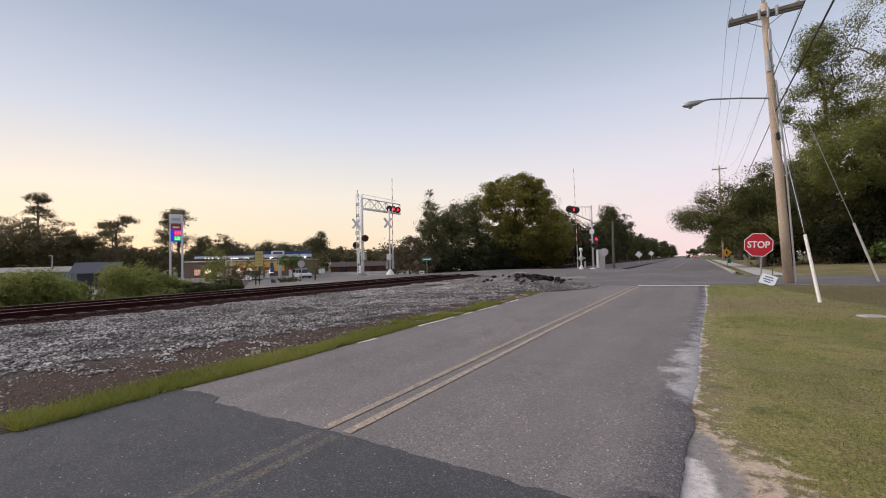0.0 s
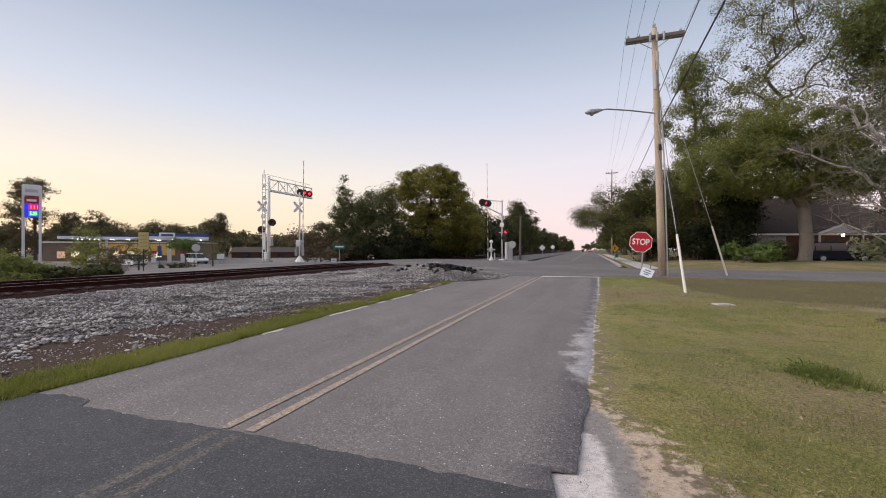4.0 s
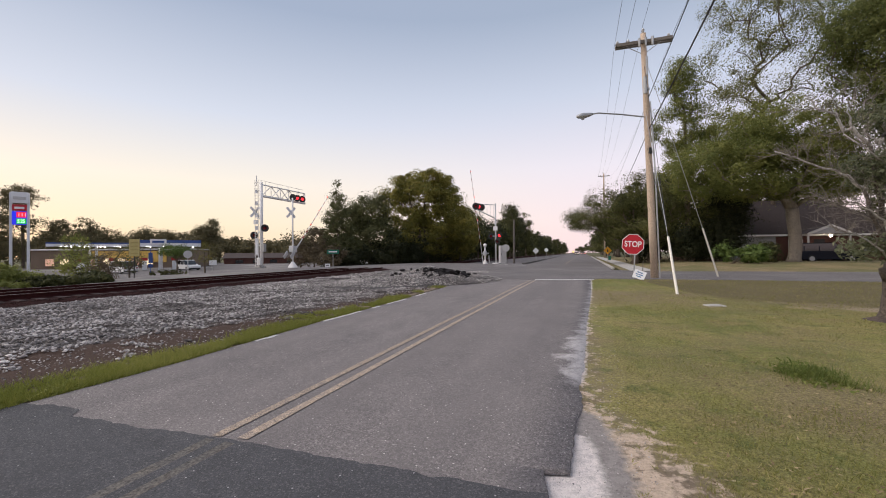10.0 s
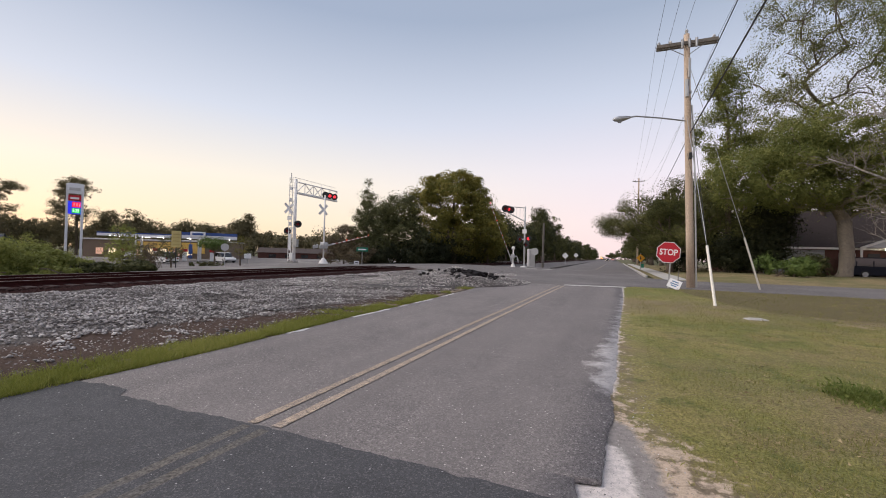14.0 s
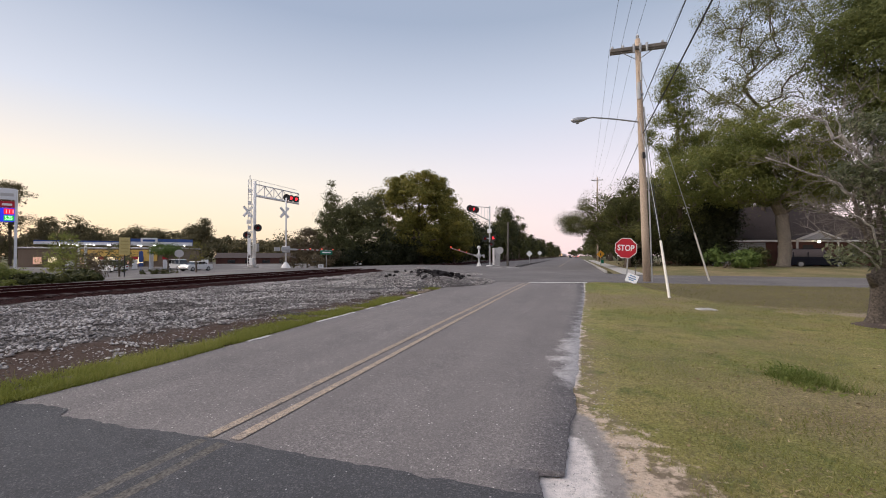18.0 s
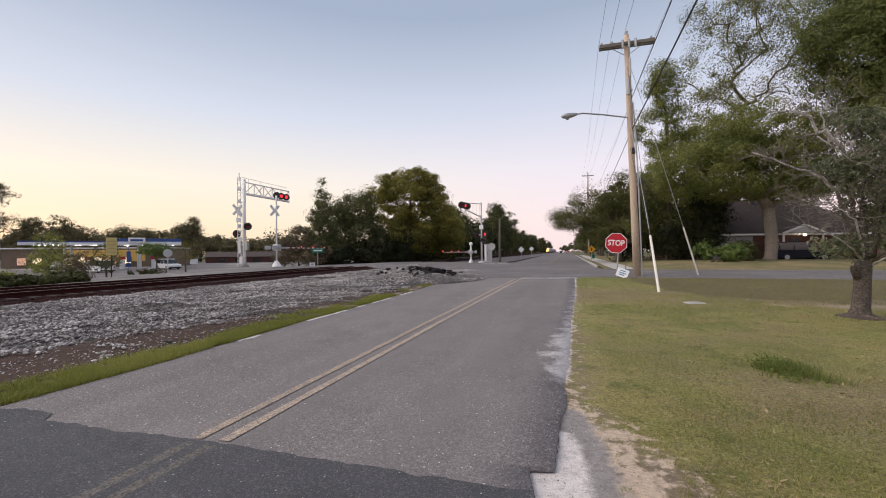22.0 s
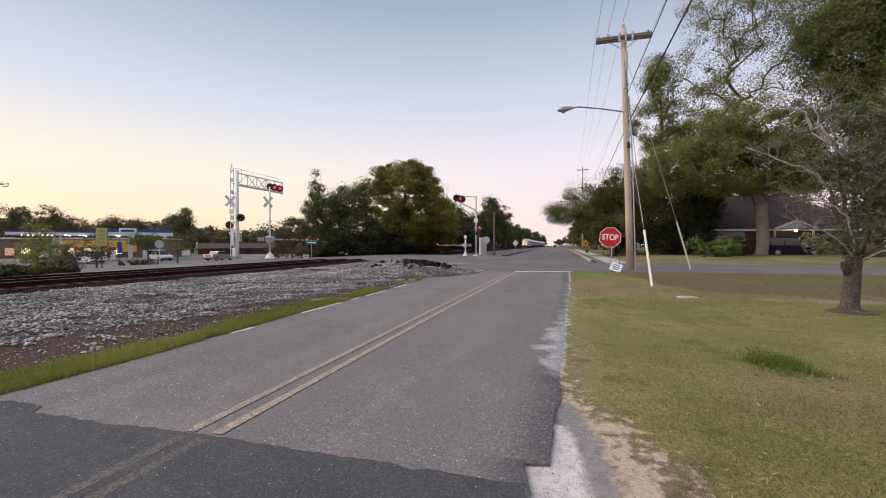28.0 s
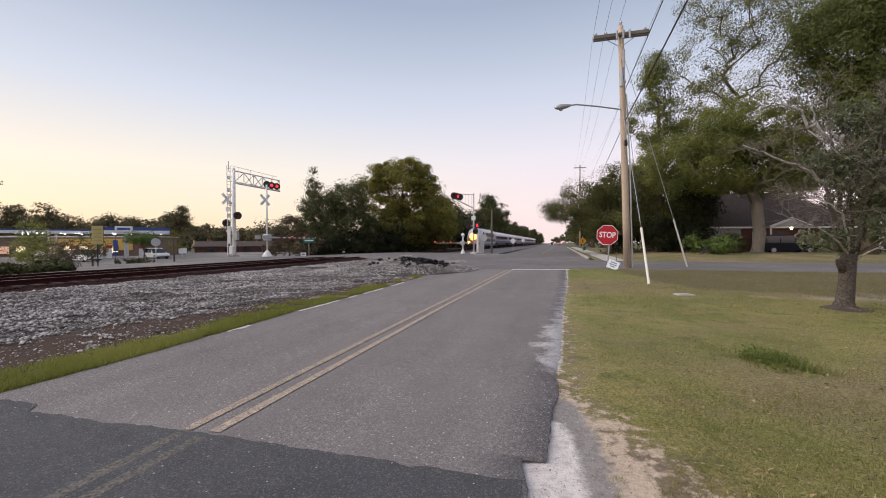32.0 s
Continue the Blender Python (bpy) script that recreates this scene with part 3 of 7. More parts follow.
def road_edge(y):
    """The broken right edge of the asphalt."""
    x = float(np.interp(y, (1.8, 2.3, 2.57, 2.60, 3.4, 3.7, 4.2, 5.0, 7.8, 14.0, 20.0), (-0.14, -0.19, -0.25, -0.10, -0.08, -0.02, -0.06, -0.01, 0.03, 0.22, 0.28)))
    return x + 0.025 * wob(0, y, 3.1, 4) + 0.012 * wob(0, y, 11, 4)


def road_left(y):
    """The straight left edge of the asphalt, along the grass verge."""
    x = float(np.interp(y, (0, 4, 7, 14), (-4.80, -4.83, -5.02, -5.03)))
    return x + 0.03 * wob(4, y, 0.9, 6) + 0.015 * wob(4, y, 4.0, 6)


def patch_edge(x):
    """Where the newer asphalt ends."""
    lobe = 0.11 * ss(-4.06, -4.2, x) * (1 - 0.5 * ss(-4.5, -4.8, x))
    return 2.205 + 0.08 * ss(-4.0, -1.9, x) + lobe + 0.035 * wob(x, 0, 2.3, 1) + 0.03 * wob(x, 3, 6.3, 2) + 0.012 * wob(x, 3, 19, 2)


def build_land():
    xs = far_spaced(1.5, 70, 1600, 1.3)
    ys = far_spaced(2.0, 80, 2200, 1.3)
    structure("ground", Mesh().sheet([[(x, y, ground_z(x, y) - 0.10) for x in xs] for y in ys]), LAND, "rough grass and bare earth round the crossing")
    lawn = [[(x, y, ground_z(x, y) + 0.008 + 0.022 * wob(x, y, 1.2) * ss(0.3, 1.4, x) - 0.03 * (1 - ss(0.05, 0.5, x)) * (1 - ss(3.1, 3.9, y))) for x in spaced(-0.5 + 0.012 * y, 3, 30) + spaced(3.4, 40, 50)] for y in spaced(-12, 20.34, 110)]
    structure("lawn", Mesh().sheet(lawn), LAWN, "mown dry lawn with worn bare patches")
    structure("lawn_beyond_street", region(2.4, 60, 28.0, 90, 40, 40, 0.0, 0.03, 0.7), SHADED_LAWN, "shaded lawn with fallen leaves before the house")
    rows = []
    for y in spaced(-14, 1.5, 24)[:-1] + spaced(1.5, 5, 220)[:-1] + spaced(5, 20.4, 200):
        b = road_edge(y)
        xs1 = spaced(road_left(y) + (0.0 if y < 14 else -0.12 * (y - 14) ** 1.2), b, 16)
        rows.append([(x, y, ground_z(x, y) + 0.02) for x in xs1] + [(b + 0.008, y, ground_z(b, y) - 0.01)])
    structure("road", Mesh().sheet(rows), ROADTOP, "grey worn asphalt side road", "road")
    # dark new asphalt nearest the camera
    xs2 = spaced(-4.86, -0.215, 240)
    rows = []
    for k in range(14):
        row = []
        for x in xs2:
            edge = patch_edge(x)
            y = -14 + (edge + 14) * (k / 13) ** 0.35
            row.append((x, y, 0.026))
        rows.append(row)
    structure("road_patch", Mesh().sheet(rows), ASPHALT_NEW, "dark newer asphalt resurfacing with a wavy edge", "road")
    # cross street and the level crossing's approach
    def y_near(x):
        if x > 0.6:
            return 20.3
        if x > -5.3:
            return 19.0
        return 19.0 + ss(5.3, 16, -x) * 12.5
    def y_far(x):
        if x > 4:
            return 28.2
        if x > 0.6:
            return 28.2 + (4 - x) * 0.9
        return 32 + ss(-1, -7, x) * 14
    xs3 = spaced(-70, -34, 12) + spaced(-33, 6, 60) + spaced(7, 70, 30)
    rows = [[(x, y_near(x) + (y_far(x) - y_near(x)) * k / 16, 0) for x in xs3] for k in range(17)]
    def ramped(x, y):
        w = ss(-8.5, -15.6, x) * (1 - ss(-19.2, -25, x))
        g = ground_z(x, y)
        return g + 0.032 + max(0.0, RAIL_TOP - 0.025 - g) * w
    rows = [[(x, y, ramped(x, y)) for x, y, z in r] for r in rows]
    rows = [[(x, y - 0.5, z - 0.25) for x, y, z in rows[0]]] + rows
    structure("cross_street", Mesh().sheet(rows), STREET, "faded grey asphalt cross street over the tracks", "road")
    structure("far_road", region(lambda y: -5.6 - 0.012 * (y - 30), 1.9, 27, 620, 10, 70, 0.024), STREET, "straight asphalt road running to the horizon", "road")
    # trackside strip
    rows = [[(x, y, ground_z(x, y) + 0.012 + 0.05 * wob(x, y, 1.6) * ss(-5.4, -8, x) - 0.10 * dip(x)) for x in spaced(-16.3, -4.6, 80)] for y in spaced(-16, 30, 200)]
    structure("ballast", Mesh().sheet(rows), TRACKSIDE, "grey crushed stone ballast beside the track with a brown dirt margin")
    def berm(x):
        return 0.10 * ss(-15.3, -16.1, x) * (1 - ss(-20.2, -21.2, x))
    rows = [[(x, y, ground_z(x, y) - 0.03 + berm(x) + 0.015 * wob(x, y, 2)) for x in (-24.2, -22, -21.2, -20.7, -20.2, -19, -18, -17, -16.1, -15.7, -15.3)] for y in spaced(-70, 60, 160) + spaced(64, 640, 60)]
    structure("track_bed", Mesh().sheet(rows), TRACKBED, "dark brown stained ballast under the rails")
    structure("gravel_margin", region(-15.8, -6.2, 45, 620, 10, 60, 0.0, 0.02), BALLAST, "thin gravel and weeds between road and track")
    structure("forecourt", Mesh().sheet([[(x, y, ground_z(x, y) + 0.02) for x in spaced(-125, -22.4, 70)] for y in spaced(13.5, 110, 54)]), LOTPAVE, "pale concrete forecourt and street beyond the track", "pavement")
    # kerbs, pavement
    m = Mesh()
    for y0, y1 in ((31.5, 46), (46, 120)):
        m.box((2.0, (y0 + y1) / 2, ground_z(2, 40) + 0.09), (0.16, y1 - y0, 0.18), bevel=0.02)
    k2 = Mesh()
    for i in range(12):
        y = 47 + i * 7
        k2.box((-5.95 - 0.012 * (y - 30), y, ground_z(-6, y) + 0.05), (0.18, 7.0, 0.2), bevel=0.02)
    # concrete darkened in its colour, as this kerb lies in shadow
    structure("kerb_west", k2, mat("shadowed_kerb", (0.16, 0.145, 0.135), 0.9, var=0.4), "concrete kerb with its shade in the colour", "kerb", smooth=False)
    structure("kerb", m, CONCRETE, "pale concrete kerb", "kerb", smooth=False)
    structure("pavement", region(2.9, 4.3, 29, 120, 4, 40, 0.03), CONCRETE, "pale concrete pavement", "pavement")


RAIL_TOP = 0.24
TRACK_X = -17.2


def build_marks():
    for dx, y0, y1, mtl, nm in ((-0.11, 2.285, 18.4, YELLOW_PAINT, "centre_line"), (0.11, 2.31, 18.4, YELLOW_PAINT, "centre_line"), (-0.105, -12, 2.235, YELLOW_FADED, "centre_line_faded"), (0.075, -12, 2.235, YELLOW_FADED, "centre_line_faded")):
        rows = []
        for y in spaced(y0, y1, 60):
            c = -2.465 + 0.30 * max(0.0, (y - 7.5) / 10.9) ** 1.5 + dx
            w = 0.043 + 0.006 * wob(y, dx, 5)
            rows.append([(x, y, ground_z(x, y) + 0.0265) for x in (c - w, c + w)])
        structure(nm, Mesh().sheet(rows), mtl, "worn yellow centre line paint", "road marking")
    # worn pale paint left along the verge
    for y0, y1 in ((5.0, 5.5), (6.9, 8.4), (8.9, 9.3), (9.7, 10.9), (11.6, 12.6)):
        rows = [[(x, y, ground_z(x, y) + 0.0265) for x in (road_left(y) + 0.02 + 0.02 * wob(y, 1, 6), road_left(y) + 0.10 + 0.03 * wob(y, 2, 5))] for y in spaced(y0, y1, 20)]
        structure("edge_line", Mesh().sheet(rows), WHITE_PAINT, "worn white edge line at the verge", "road marking")
    rows = [[(x, y, ground_z(x, y) + 0.03) for x in (-1.95, -1.83)] for y in spaced(47, 260, 40)]
    structure("far_centre_line", Mesh().sheet(rows), YELLOW_PAINT, "worn yellow centre line on the far road", "road marking")
    for x0 in (-8.3, -6.6):
        rows = [[(x, y, ground_z(x, y) + 0.045) for x in spaced(x0, x0 + 1.3, 4)] for y in (39.5, 40.1)]
        structure("crossing_mark", Mesh().sheet(rows), WHITE_PAINT, "worn white mark at the crossing", "road marking")
    rows = [[(x, y + 0.19 * x, ground_z(x, y) + 0.040) for x in spaced(-2.1, 0.42, 8)] for y in (18.95, 19.38)]
    structure("stop_line", Mesh().sheet(rows), WHITE_PAINT, "worn white stop line", "road marking")


def build_track():
    for x in (TRACK_X + 0.7175, TRACK_X - 0.7175):
        o = [(-0.07, -0.17), (0.07, -0.17), (0.07, -0.15), (0.012, -0.13), (0.012, -0.05), (0.036, -0.035), (0.036, 0), (-0.036, 0), (-0.036, -0.035), (-0.012, -0.05), (-0.012, -0.13), (-0.07, -0.15)]
        rail = thing("rail", pose(x, 0, RAIL_TOP), "rusty brown steel rail with a bright head", "rail", "rails of the track", "structure")
        part("web", Mesh().prism(o, 720, Matrix.Translation((0, 290, 0))), RUST, rail)
        part("head", Mesh().box((0, 290, 0.002), (0.05, 720, 0.004)), RAILHEAD, rail, "worn bright rail head")
    spare = thing("rail", pose(-19.9, 0, 0.22), "spare rusty rail lying along the far side of the track", "rail", "rails of the track", "structure")
    part("web", Mesh().prism(o, 120, Matrix.Translation((0, -12, 0))), RUST, spare)
    part("head", Mesh().box((0, -12, 0.002), (0.06, 120, 0.004)), RAILHEAD, spare, "worn bright rail head")
    bed = thing("ties", pose(TRACK_X, 0, RAIL_TOP - 0.17), "dark creosoted timber ties under the rails", "railway ties", kind="structure")
    me = Mesh().box((0, 0, -0.07), (2.6, 0.23, 0.17), bevel=0.02).data("tie")
    for k in range(150):
        part("tie", me, TIE, bed, at=pose(0, -8 + k * 0.53, 0.0, rz=random.uniform(-1, 1)))


def stones(name, n, xr, yr, size, material, lift, label, seed, keep=None):
    rng = np.random.default_rng(seed)
    base = np.array([(1, 0, 0), (0, 1, 0), (-1, 0, 0), (0, -1, 0), (0.15, 0.1, 0.55), (0, 0, -0.5)])
    tri = np.array([(0, 1, 4), (1, 2, 4), (2, 3, 4), (3, 0, 4), (1, 0, 5), (2, 1, 5), (3, 2, 5), (0, 3, 5)])
    x = rng.uniform(*xr, n)
    y = yr[0] + (yr[1] - yr[0]) * rng.uniform(0, 1, n) ** 1.25
    if keep is not None:
        k = np.array([keep(a, b) for a, b in zip(x, y)])
        x, y = x[k], y[k]
        n = len(x)
    s = size * np.clip(rng.lognormal(0, 0.4, n), 0.3, 2.2)
    pts = base[None] * rng.uniform(0.6, 1.25, (n, 6, 3))
    a = rng.uniform(0, 6.28, n)
    t = rng.uniform(-0.6, 0.6, n)
    ca, sa, ct, st = np.cos(a), np.sin(a), np.cos(t), np.sin(t)
    X = pts[..., 0] * ca[:, None] - pts[..., 1] * sa[:, None]
    Y = pts[..., 0] * sa[:, None] + pts[..., 1] * ca[:, None]
    Z = pts[..., 2]
    Y, Z = Y * ct[:, None] - Z * st[:, None], Y * st[:, None] + Z * ct[:, None]
    z0 = np.array([lift(p, q) for p, q in zip(x, y)])
    v = np.stack([X * s[:, None] + x[:, None], Y * s[:, None] + y[:, None], Z * s[:, None] + z0[:, None]], -1).reshape(-1, 3)
    f = (tri[None] + 6 * np.arange(n)[:, None, None]).reshape(-1, 3)
    me = bpy.data.meshes.new(name)
    me.vertices.add(len(v))
    me.vertices.foreach_set("co", v.astype(np.float32).ravel())
    me.loops.add(f.size)
    me.loops.foreach_set("vertex_index", f.astype(np.int32).ravel())
    me.polygons.add(len(f))
    me.polygons.foreach_set("loop_start", np.arange(0, f.size, 3, dtype=np.int32))
    me.update(calc_edges=True)
    ob = part(name, me, material)
    return tagged(ob, label, "gravel", kind="stuff")


def island_grey(name, c1, c2, c3):
    m = leafy(name, c1, c2, c3, 0.0)
    m.node_tree.nodes["Principled BSDF"].inputs["Roughness"].default_value = 0.9
    return m


# ---- plants ----
def leaf_cloud(name, centres, size, material, parent, seed, flat=0.0, label="", out=None):
    """Many small leaves, one pointed face each, round the given points; out gives the way that each one tends to face."""
    rng = np.random.default_rng(seed)
    n = len(centres)
    if out is None:
        u = rng.normal(size=(n, 3))
        u /= np.linalg.norm(u, axis=1, keepdims=True)
        w = rng.normal(size=(n, 3))
        w[:, 2] -= flat
        w -= u * (u * w).sum(1, keepdims=True)
    else:
        face = out + rng.normal(size=(n, 3)) * 0.42
        face /= np.linalg.norm(face, axis=1, keepdims=True)
        u = np.cross(face, rng.normal(size=(n, 3)))
        u /= np.linalg.norm(u, axis=1, keepdims=True)
        w = np.cross(face, u)
    w /= np.linalg.norm(w, axis=1, keepdims=True)
    s = size * rng.lognormal(0, 0.3, n)[:, None]
    q = np.stack([centres - w * s - u * s * 0.5, centres - w * s + u * s * 0.5, centres + w * s], 1)
    return part(name, facets(name, q), material, parent, label)


def clump_points(rng, blobs, clumps, per, spread):
    """Leaf places: clumps set mostly on the skin of ellipsoids, leaves scattered round each clump, and the way they face."""
    vol = np.array([b[3] * b[4] * b[5] for b in blobs]) ** 0.67
    pick = rng.choice(len(blobs), clumps, p=vol / vol.sum())
    b = np.array(blobs)[pick]
    d = rng.normal(size=(clumps, 3))
    d /= np.linalg.norm(d, axis=1, keepdims=True)
    r = rng.uniform(0.35, 1.0, clumps)[:, None] ** 0.5
    c = b[:, :3] + d * r * b[:, 3:6]
    sp = spread * rng.lognormal(0, 0.35, clumps)
    g = rng.normal(size=(clumps, per, 3))
    g *= np.minimum(1.0, 1.55 / np.linalg.norm(g, axis=2, keepdims=True))
    pts = c[:, None] + g * sp[:, None, None] * np.array([1, 1, 0.7])
    out = g / 1.2 + d[:, None] * 0.45 + np.array([0, 0, 0.25])
    return c, pts.reshape(-1, 3), out.reshape(-1, 3)


def limb(mesh, a, b, r0, r1, rng, sag=0.12, n=7, sides=6):
    a, b = np.array(a, float), np.array(b, float)
    L = np.linalg.norm(b - a)
    pts, rad = [], []
    off = rng.normal(size=3) * L * 0.07
    for k in range(n):
        t = k / (n - 1)
        p = a + (b - a) * t + off * math.sin(math.pi * t) + np.array([0, 0, sag * L * math.sin(math.pi * t)]) + rng.normal(size=3) * L * 0.012
        pts.append(p)
        rad.append(r0 + (r1 - r0) * t ** 0.8)
    mesh.tube(pts, rad, sides)
    return pts


def grow(mesh, rng, ends, r, top, fork, lean):
    """A trunk that forks: each end is reached from the nearest wood below it, and wood thickens with what it carries."""
    P = [np.array([lean[0] * t + 0.25 * r * math.sin(5 * t), lean[1] * t + 0.25 * r * math.cos(4 * t), top * t]) for t in spaced(0, 1, 13)]
    up = [k - 1 for k in range(13)]
    far = [top * k / 12 for k in range(13)]
    low = fork * top
    paths = [list(range(13))]
    ends = ends[np.argsort(np.linalg.norm(ends - np.array([0, 0, low]), axis=1) + rng.uniform(0, 1.5, len(ends)))]
    for e in ends:
        A = np.array(P)
        d = np.linalg.norm(A - e, axis=1)
        cost = d + 0.22 * np.array(far) + 1.3 * np.maximum(0, A[:, 2] - e[2] + 0.25 * d) + 50 * (A[:, 2] < low * 0.98)
        j = int(np.argmin(cost))
        n = max(2, min(9, int(d[j] / 0.7)))
        off = rng.normal(size=3) * d[j] * 0.10
        path = [j]
        for k in range(1, n + 1):
            t = k / n
            P.append(A[j] + (e - A[j]) * t + off * math.sin(math.pi * t) + np.array([0, 0, 0.08 * d[j] * math.sin(math.pi * t)]) + rng.normal(size=3) * 0.03 * min(1.0, d[j]))
            up.append(path[-1])
            far.append(far[path[-1]] + d[j] / n)
            path.append(len(P) - 1)
        paths.append(path)
    load = np.ones(len(P)) * 0.3
    for k in range(len(P) - 1, 0, -1):
        load[up[k]] += load[k]
    p = math.log(r / 0.012) / math.log(load[0] / 0.3)
    rad = 0.012 * (load / 0.3) ** p
    for path in paths:
        q = [float(rad[i]) for i in path]
        if path[0] == 0:
            q[0] *= 1.35
            q[1] *= 1.02
        else:
            q[0] = min(q[0], q[1] * 1.25)
        mesh.tube([P[i] for i in path], q, 12 if path[0] == 0 else 7 if q[0] > 0.06 else 5)


def tree(x, y, h, r, blobs, clumps, per, leaf, spread, leafmat, bark, label, category="tree", seed=1, limbs=14, fork=0.35, group="", lean=(0, 0), name="tree", base=None, stem=0.8):
    """A tapered trunk with limbs that reach the crown's clumps, and a crown of leaves. Blobs are from the tree's base."""
    rng = np.random.default_rng(seed)
    z0 = (ground_z(x, y) if base is None else base) - 0.12
    ob = thing(name, pose(x, y, z0), label, category, group)
    c, pts, out = clump_points(rng, blobs, clumps, per, spread)
    m = Mesh()
    top = max(b[2] for b in blobs)
    if limbs >= 16:
        grow(m, rng, c[:limbs * 6], r, top * stem, fork, lean)
        part("trunk", m, bark, ob, smooth=True)
        leaf_cloud("crown", pts, leaf, leafmat, ob, seed + 50, out=out)
        return ob
    tp, tr = [], []
    for k in range(9):
        t = k / 8
        tp.append((lean[0] * t + 0.15 * r * math.sin(5 * t + seed), lean[1] * t + 0.15 * r * math.cos(4 * t + seed), top * t))
        flare = 1.0 + 0.55 * max(0, 1 - t * 14 * 1.0)
        tr.append(r * flare * (1 - 0.85 * t ** 0.9))
    m.tube(tp, tr, 12)
    order = rng.permutation(len(c))[:limbs]
    for k, i in enumerate(order):
        t = min(0.92, max(fork, 0.85 * c[i][2] / top - 0.22 + rng.uniform(-0.08, 0.05)))
        j = t * 8
        a = np.array(tp[int(j)]) * (1 - j % 1) + np.array(tp[min(8, int(j) + 1)]) * (j % 1)
        rr = r * (1 - 0.85 * t ** 0.9) * 0.34
        lp = limb(m, a, c[i], max(rr, 0.03), 0.02, rng, 0.06)
        for _ in range(3):
            q = lp[rng.integers(2, 6)]
            e = c[rng.integers(len(c))]
            d = e - q
            L = np.linalg.norm(d)
            if L > 0.1:
                limb(m, q, q + d / L * min(L, 0.25 * h), max(rr * 0.35, 0.015), 0.008, rng, 0.04, 5, 5)
    part("trunk", m, bark, ob, smooth=True)
    leaf_cloud("crown", pts, leaf, leafmat, ob, seed + 50, out=out)
    return ob


def crown(w, h, z, k, seed, jitter=0.35):
    """Ellipsoids that make an uneven crown of width w from z up to h."""
    rng = np.random.default_rng(seed)
    out = [(0, 0, (z + h) / 2, w * 0.36, w * 0.36, (h - z) * 0.40)]
    for i in range(k):
        a = 6.28 * i / k + rng.uniform(-0.4, 0.4)
        zz = rng.uniform(z + 0.15 * (h - z), h - 0.2 * (h - z))
        q = w * (0.32 - 0.14 * (zz - z) / (h - z)) * rng.uniform(1 - jitter, 1 + jitter)
        s = w * rng.uniform(0.14, 0.24)
        out.append((q * math.cos(a), q * math.sin(a), zz, s, s, s * 0.8))
    s = w * 0.2
    out.append((rng.uniform(-1, 1) * s * 0.4, rng.uniform(-1, 1) * s * 0.4, h - s, s, s, s))
    return out


# ---- signs, poles and wires ----
def octagon(r):
    return [(r * math.cos(math.radians(22.5 + 45 * k)), r * math.sin(math.radians(22.5 + 45 * k))) for k in range(8)]


def lettering(text, size, parent, material, at, name="lettering"):
    """Raised letters as one mesh, facing -y of the pose."""
    cu = bpy.data.curves.new("letters", "FONT")
    cu.body, cu.size, cu.extrude, cu.align_x, cu.align_y = text, size, 0.002, "CENTER", "CENTER"
    cu.offset = size * 0.02
    tmp = new("letters", cu)
    bpy.context.view_layer.update()
    me = bpy.data.meshes.new_from_object(tmp.evaluated_get(bpy.context.evaluated_depsgraph_get()))
    bpy.data.objects.remove(tmp)
    me.materials.clear()
    return part(name, me, material, parent, at=at @ pose(0, 0, 0, 90))


def stop_sign():
    s = thing("stop_sign", pose(2.14, 20.4, ground_z(2, 20.4), rz=-6), "red octagonal stop sign on a leaning steel post in the lawn", "stop sign")
    tilt = pose(0, 0, 0, 0, 4, 0)
    part("post", Mesh().tube([(0, 0.03, -0.2), (0, 0.03, 1.75)], 0.03, 8), GALV, s, at=tilt)
    face = pose(0.0, 0, 1.60, 0, 4, 0)
    r = 0.457 / math.cos(math.radians(22.5)) * 1.01
    part("border", Mesh().prism(octagon(r), 0.006), SIGNWHITE, s, "white sign border", at=face)
    part("plate", Mesh().prism(octagon(r * 0.945), 0.006, Matrix.Translation((0, -0.004, 0))), STOPRED, s, "red sign face", at=face)
    lettering("STOP", 0.37, s, SIGNWHITE, face @ pose(0, -0.0085, 0.0) @ Matrix.Diagonal((0.80, 1, 1, 1)))


def small_sign():
    s = thing("yard_sign", pose(2.35, 20.05, ground_z(2.3, 20) + 0.02, rz=-14), "white yard sign with dark lettering fallen askew beside the stop sign", "yard sign")
    f = pose(0, 0, 0.21, -22, 20, 0)
    part("panel", Mesh().box((0, 0, 0), (0.5, 0.012, 0.40)), SIGNWHITE, s, at=f)
    for k, (w, z) in enumerate(((0.26, 0.10), (0.32, 0.0), (0.22, -0.09))):
        part("text_bar", Mesh().box((0, -0.008, z), (w, 0.004, 0.05)), mat("bar_blue", (0.11, 0.22, 0.36), 0.6), s, at=f)
    part("stake", Mesh().tube([(0.1, 0.05, -0.1), (0.14, 0.15, 0.75)], 0.02, 6), GREYWOOD, s, "weathered wooden stake")


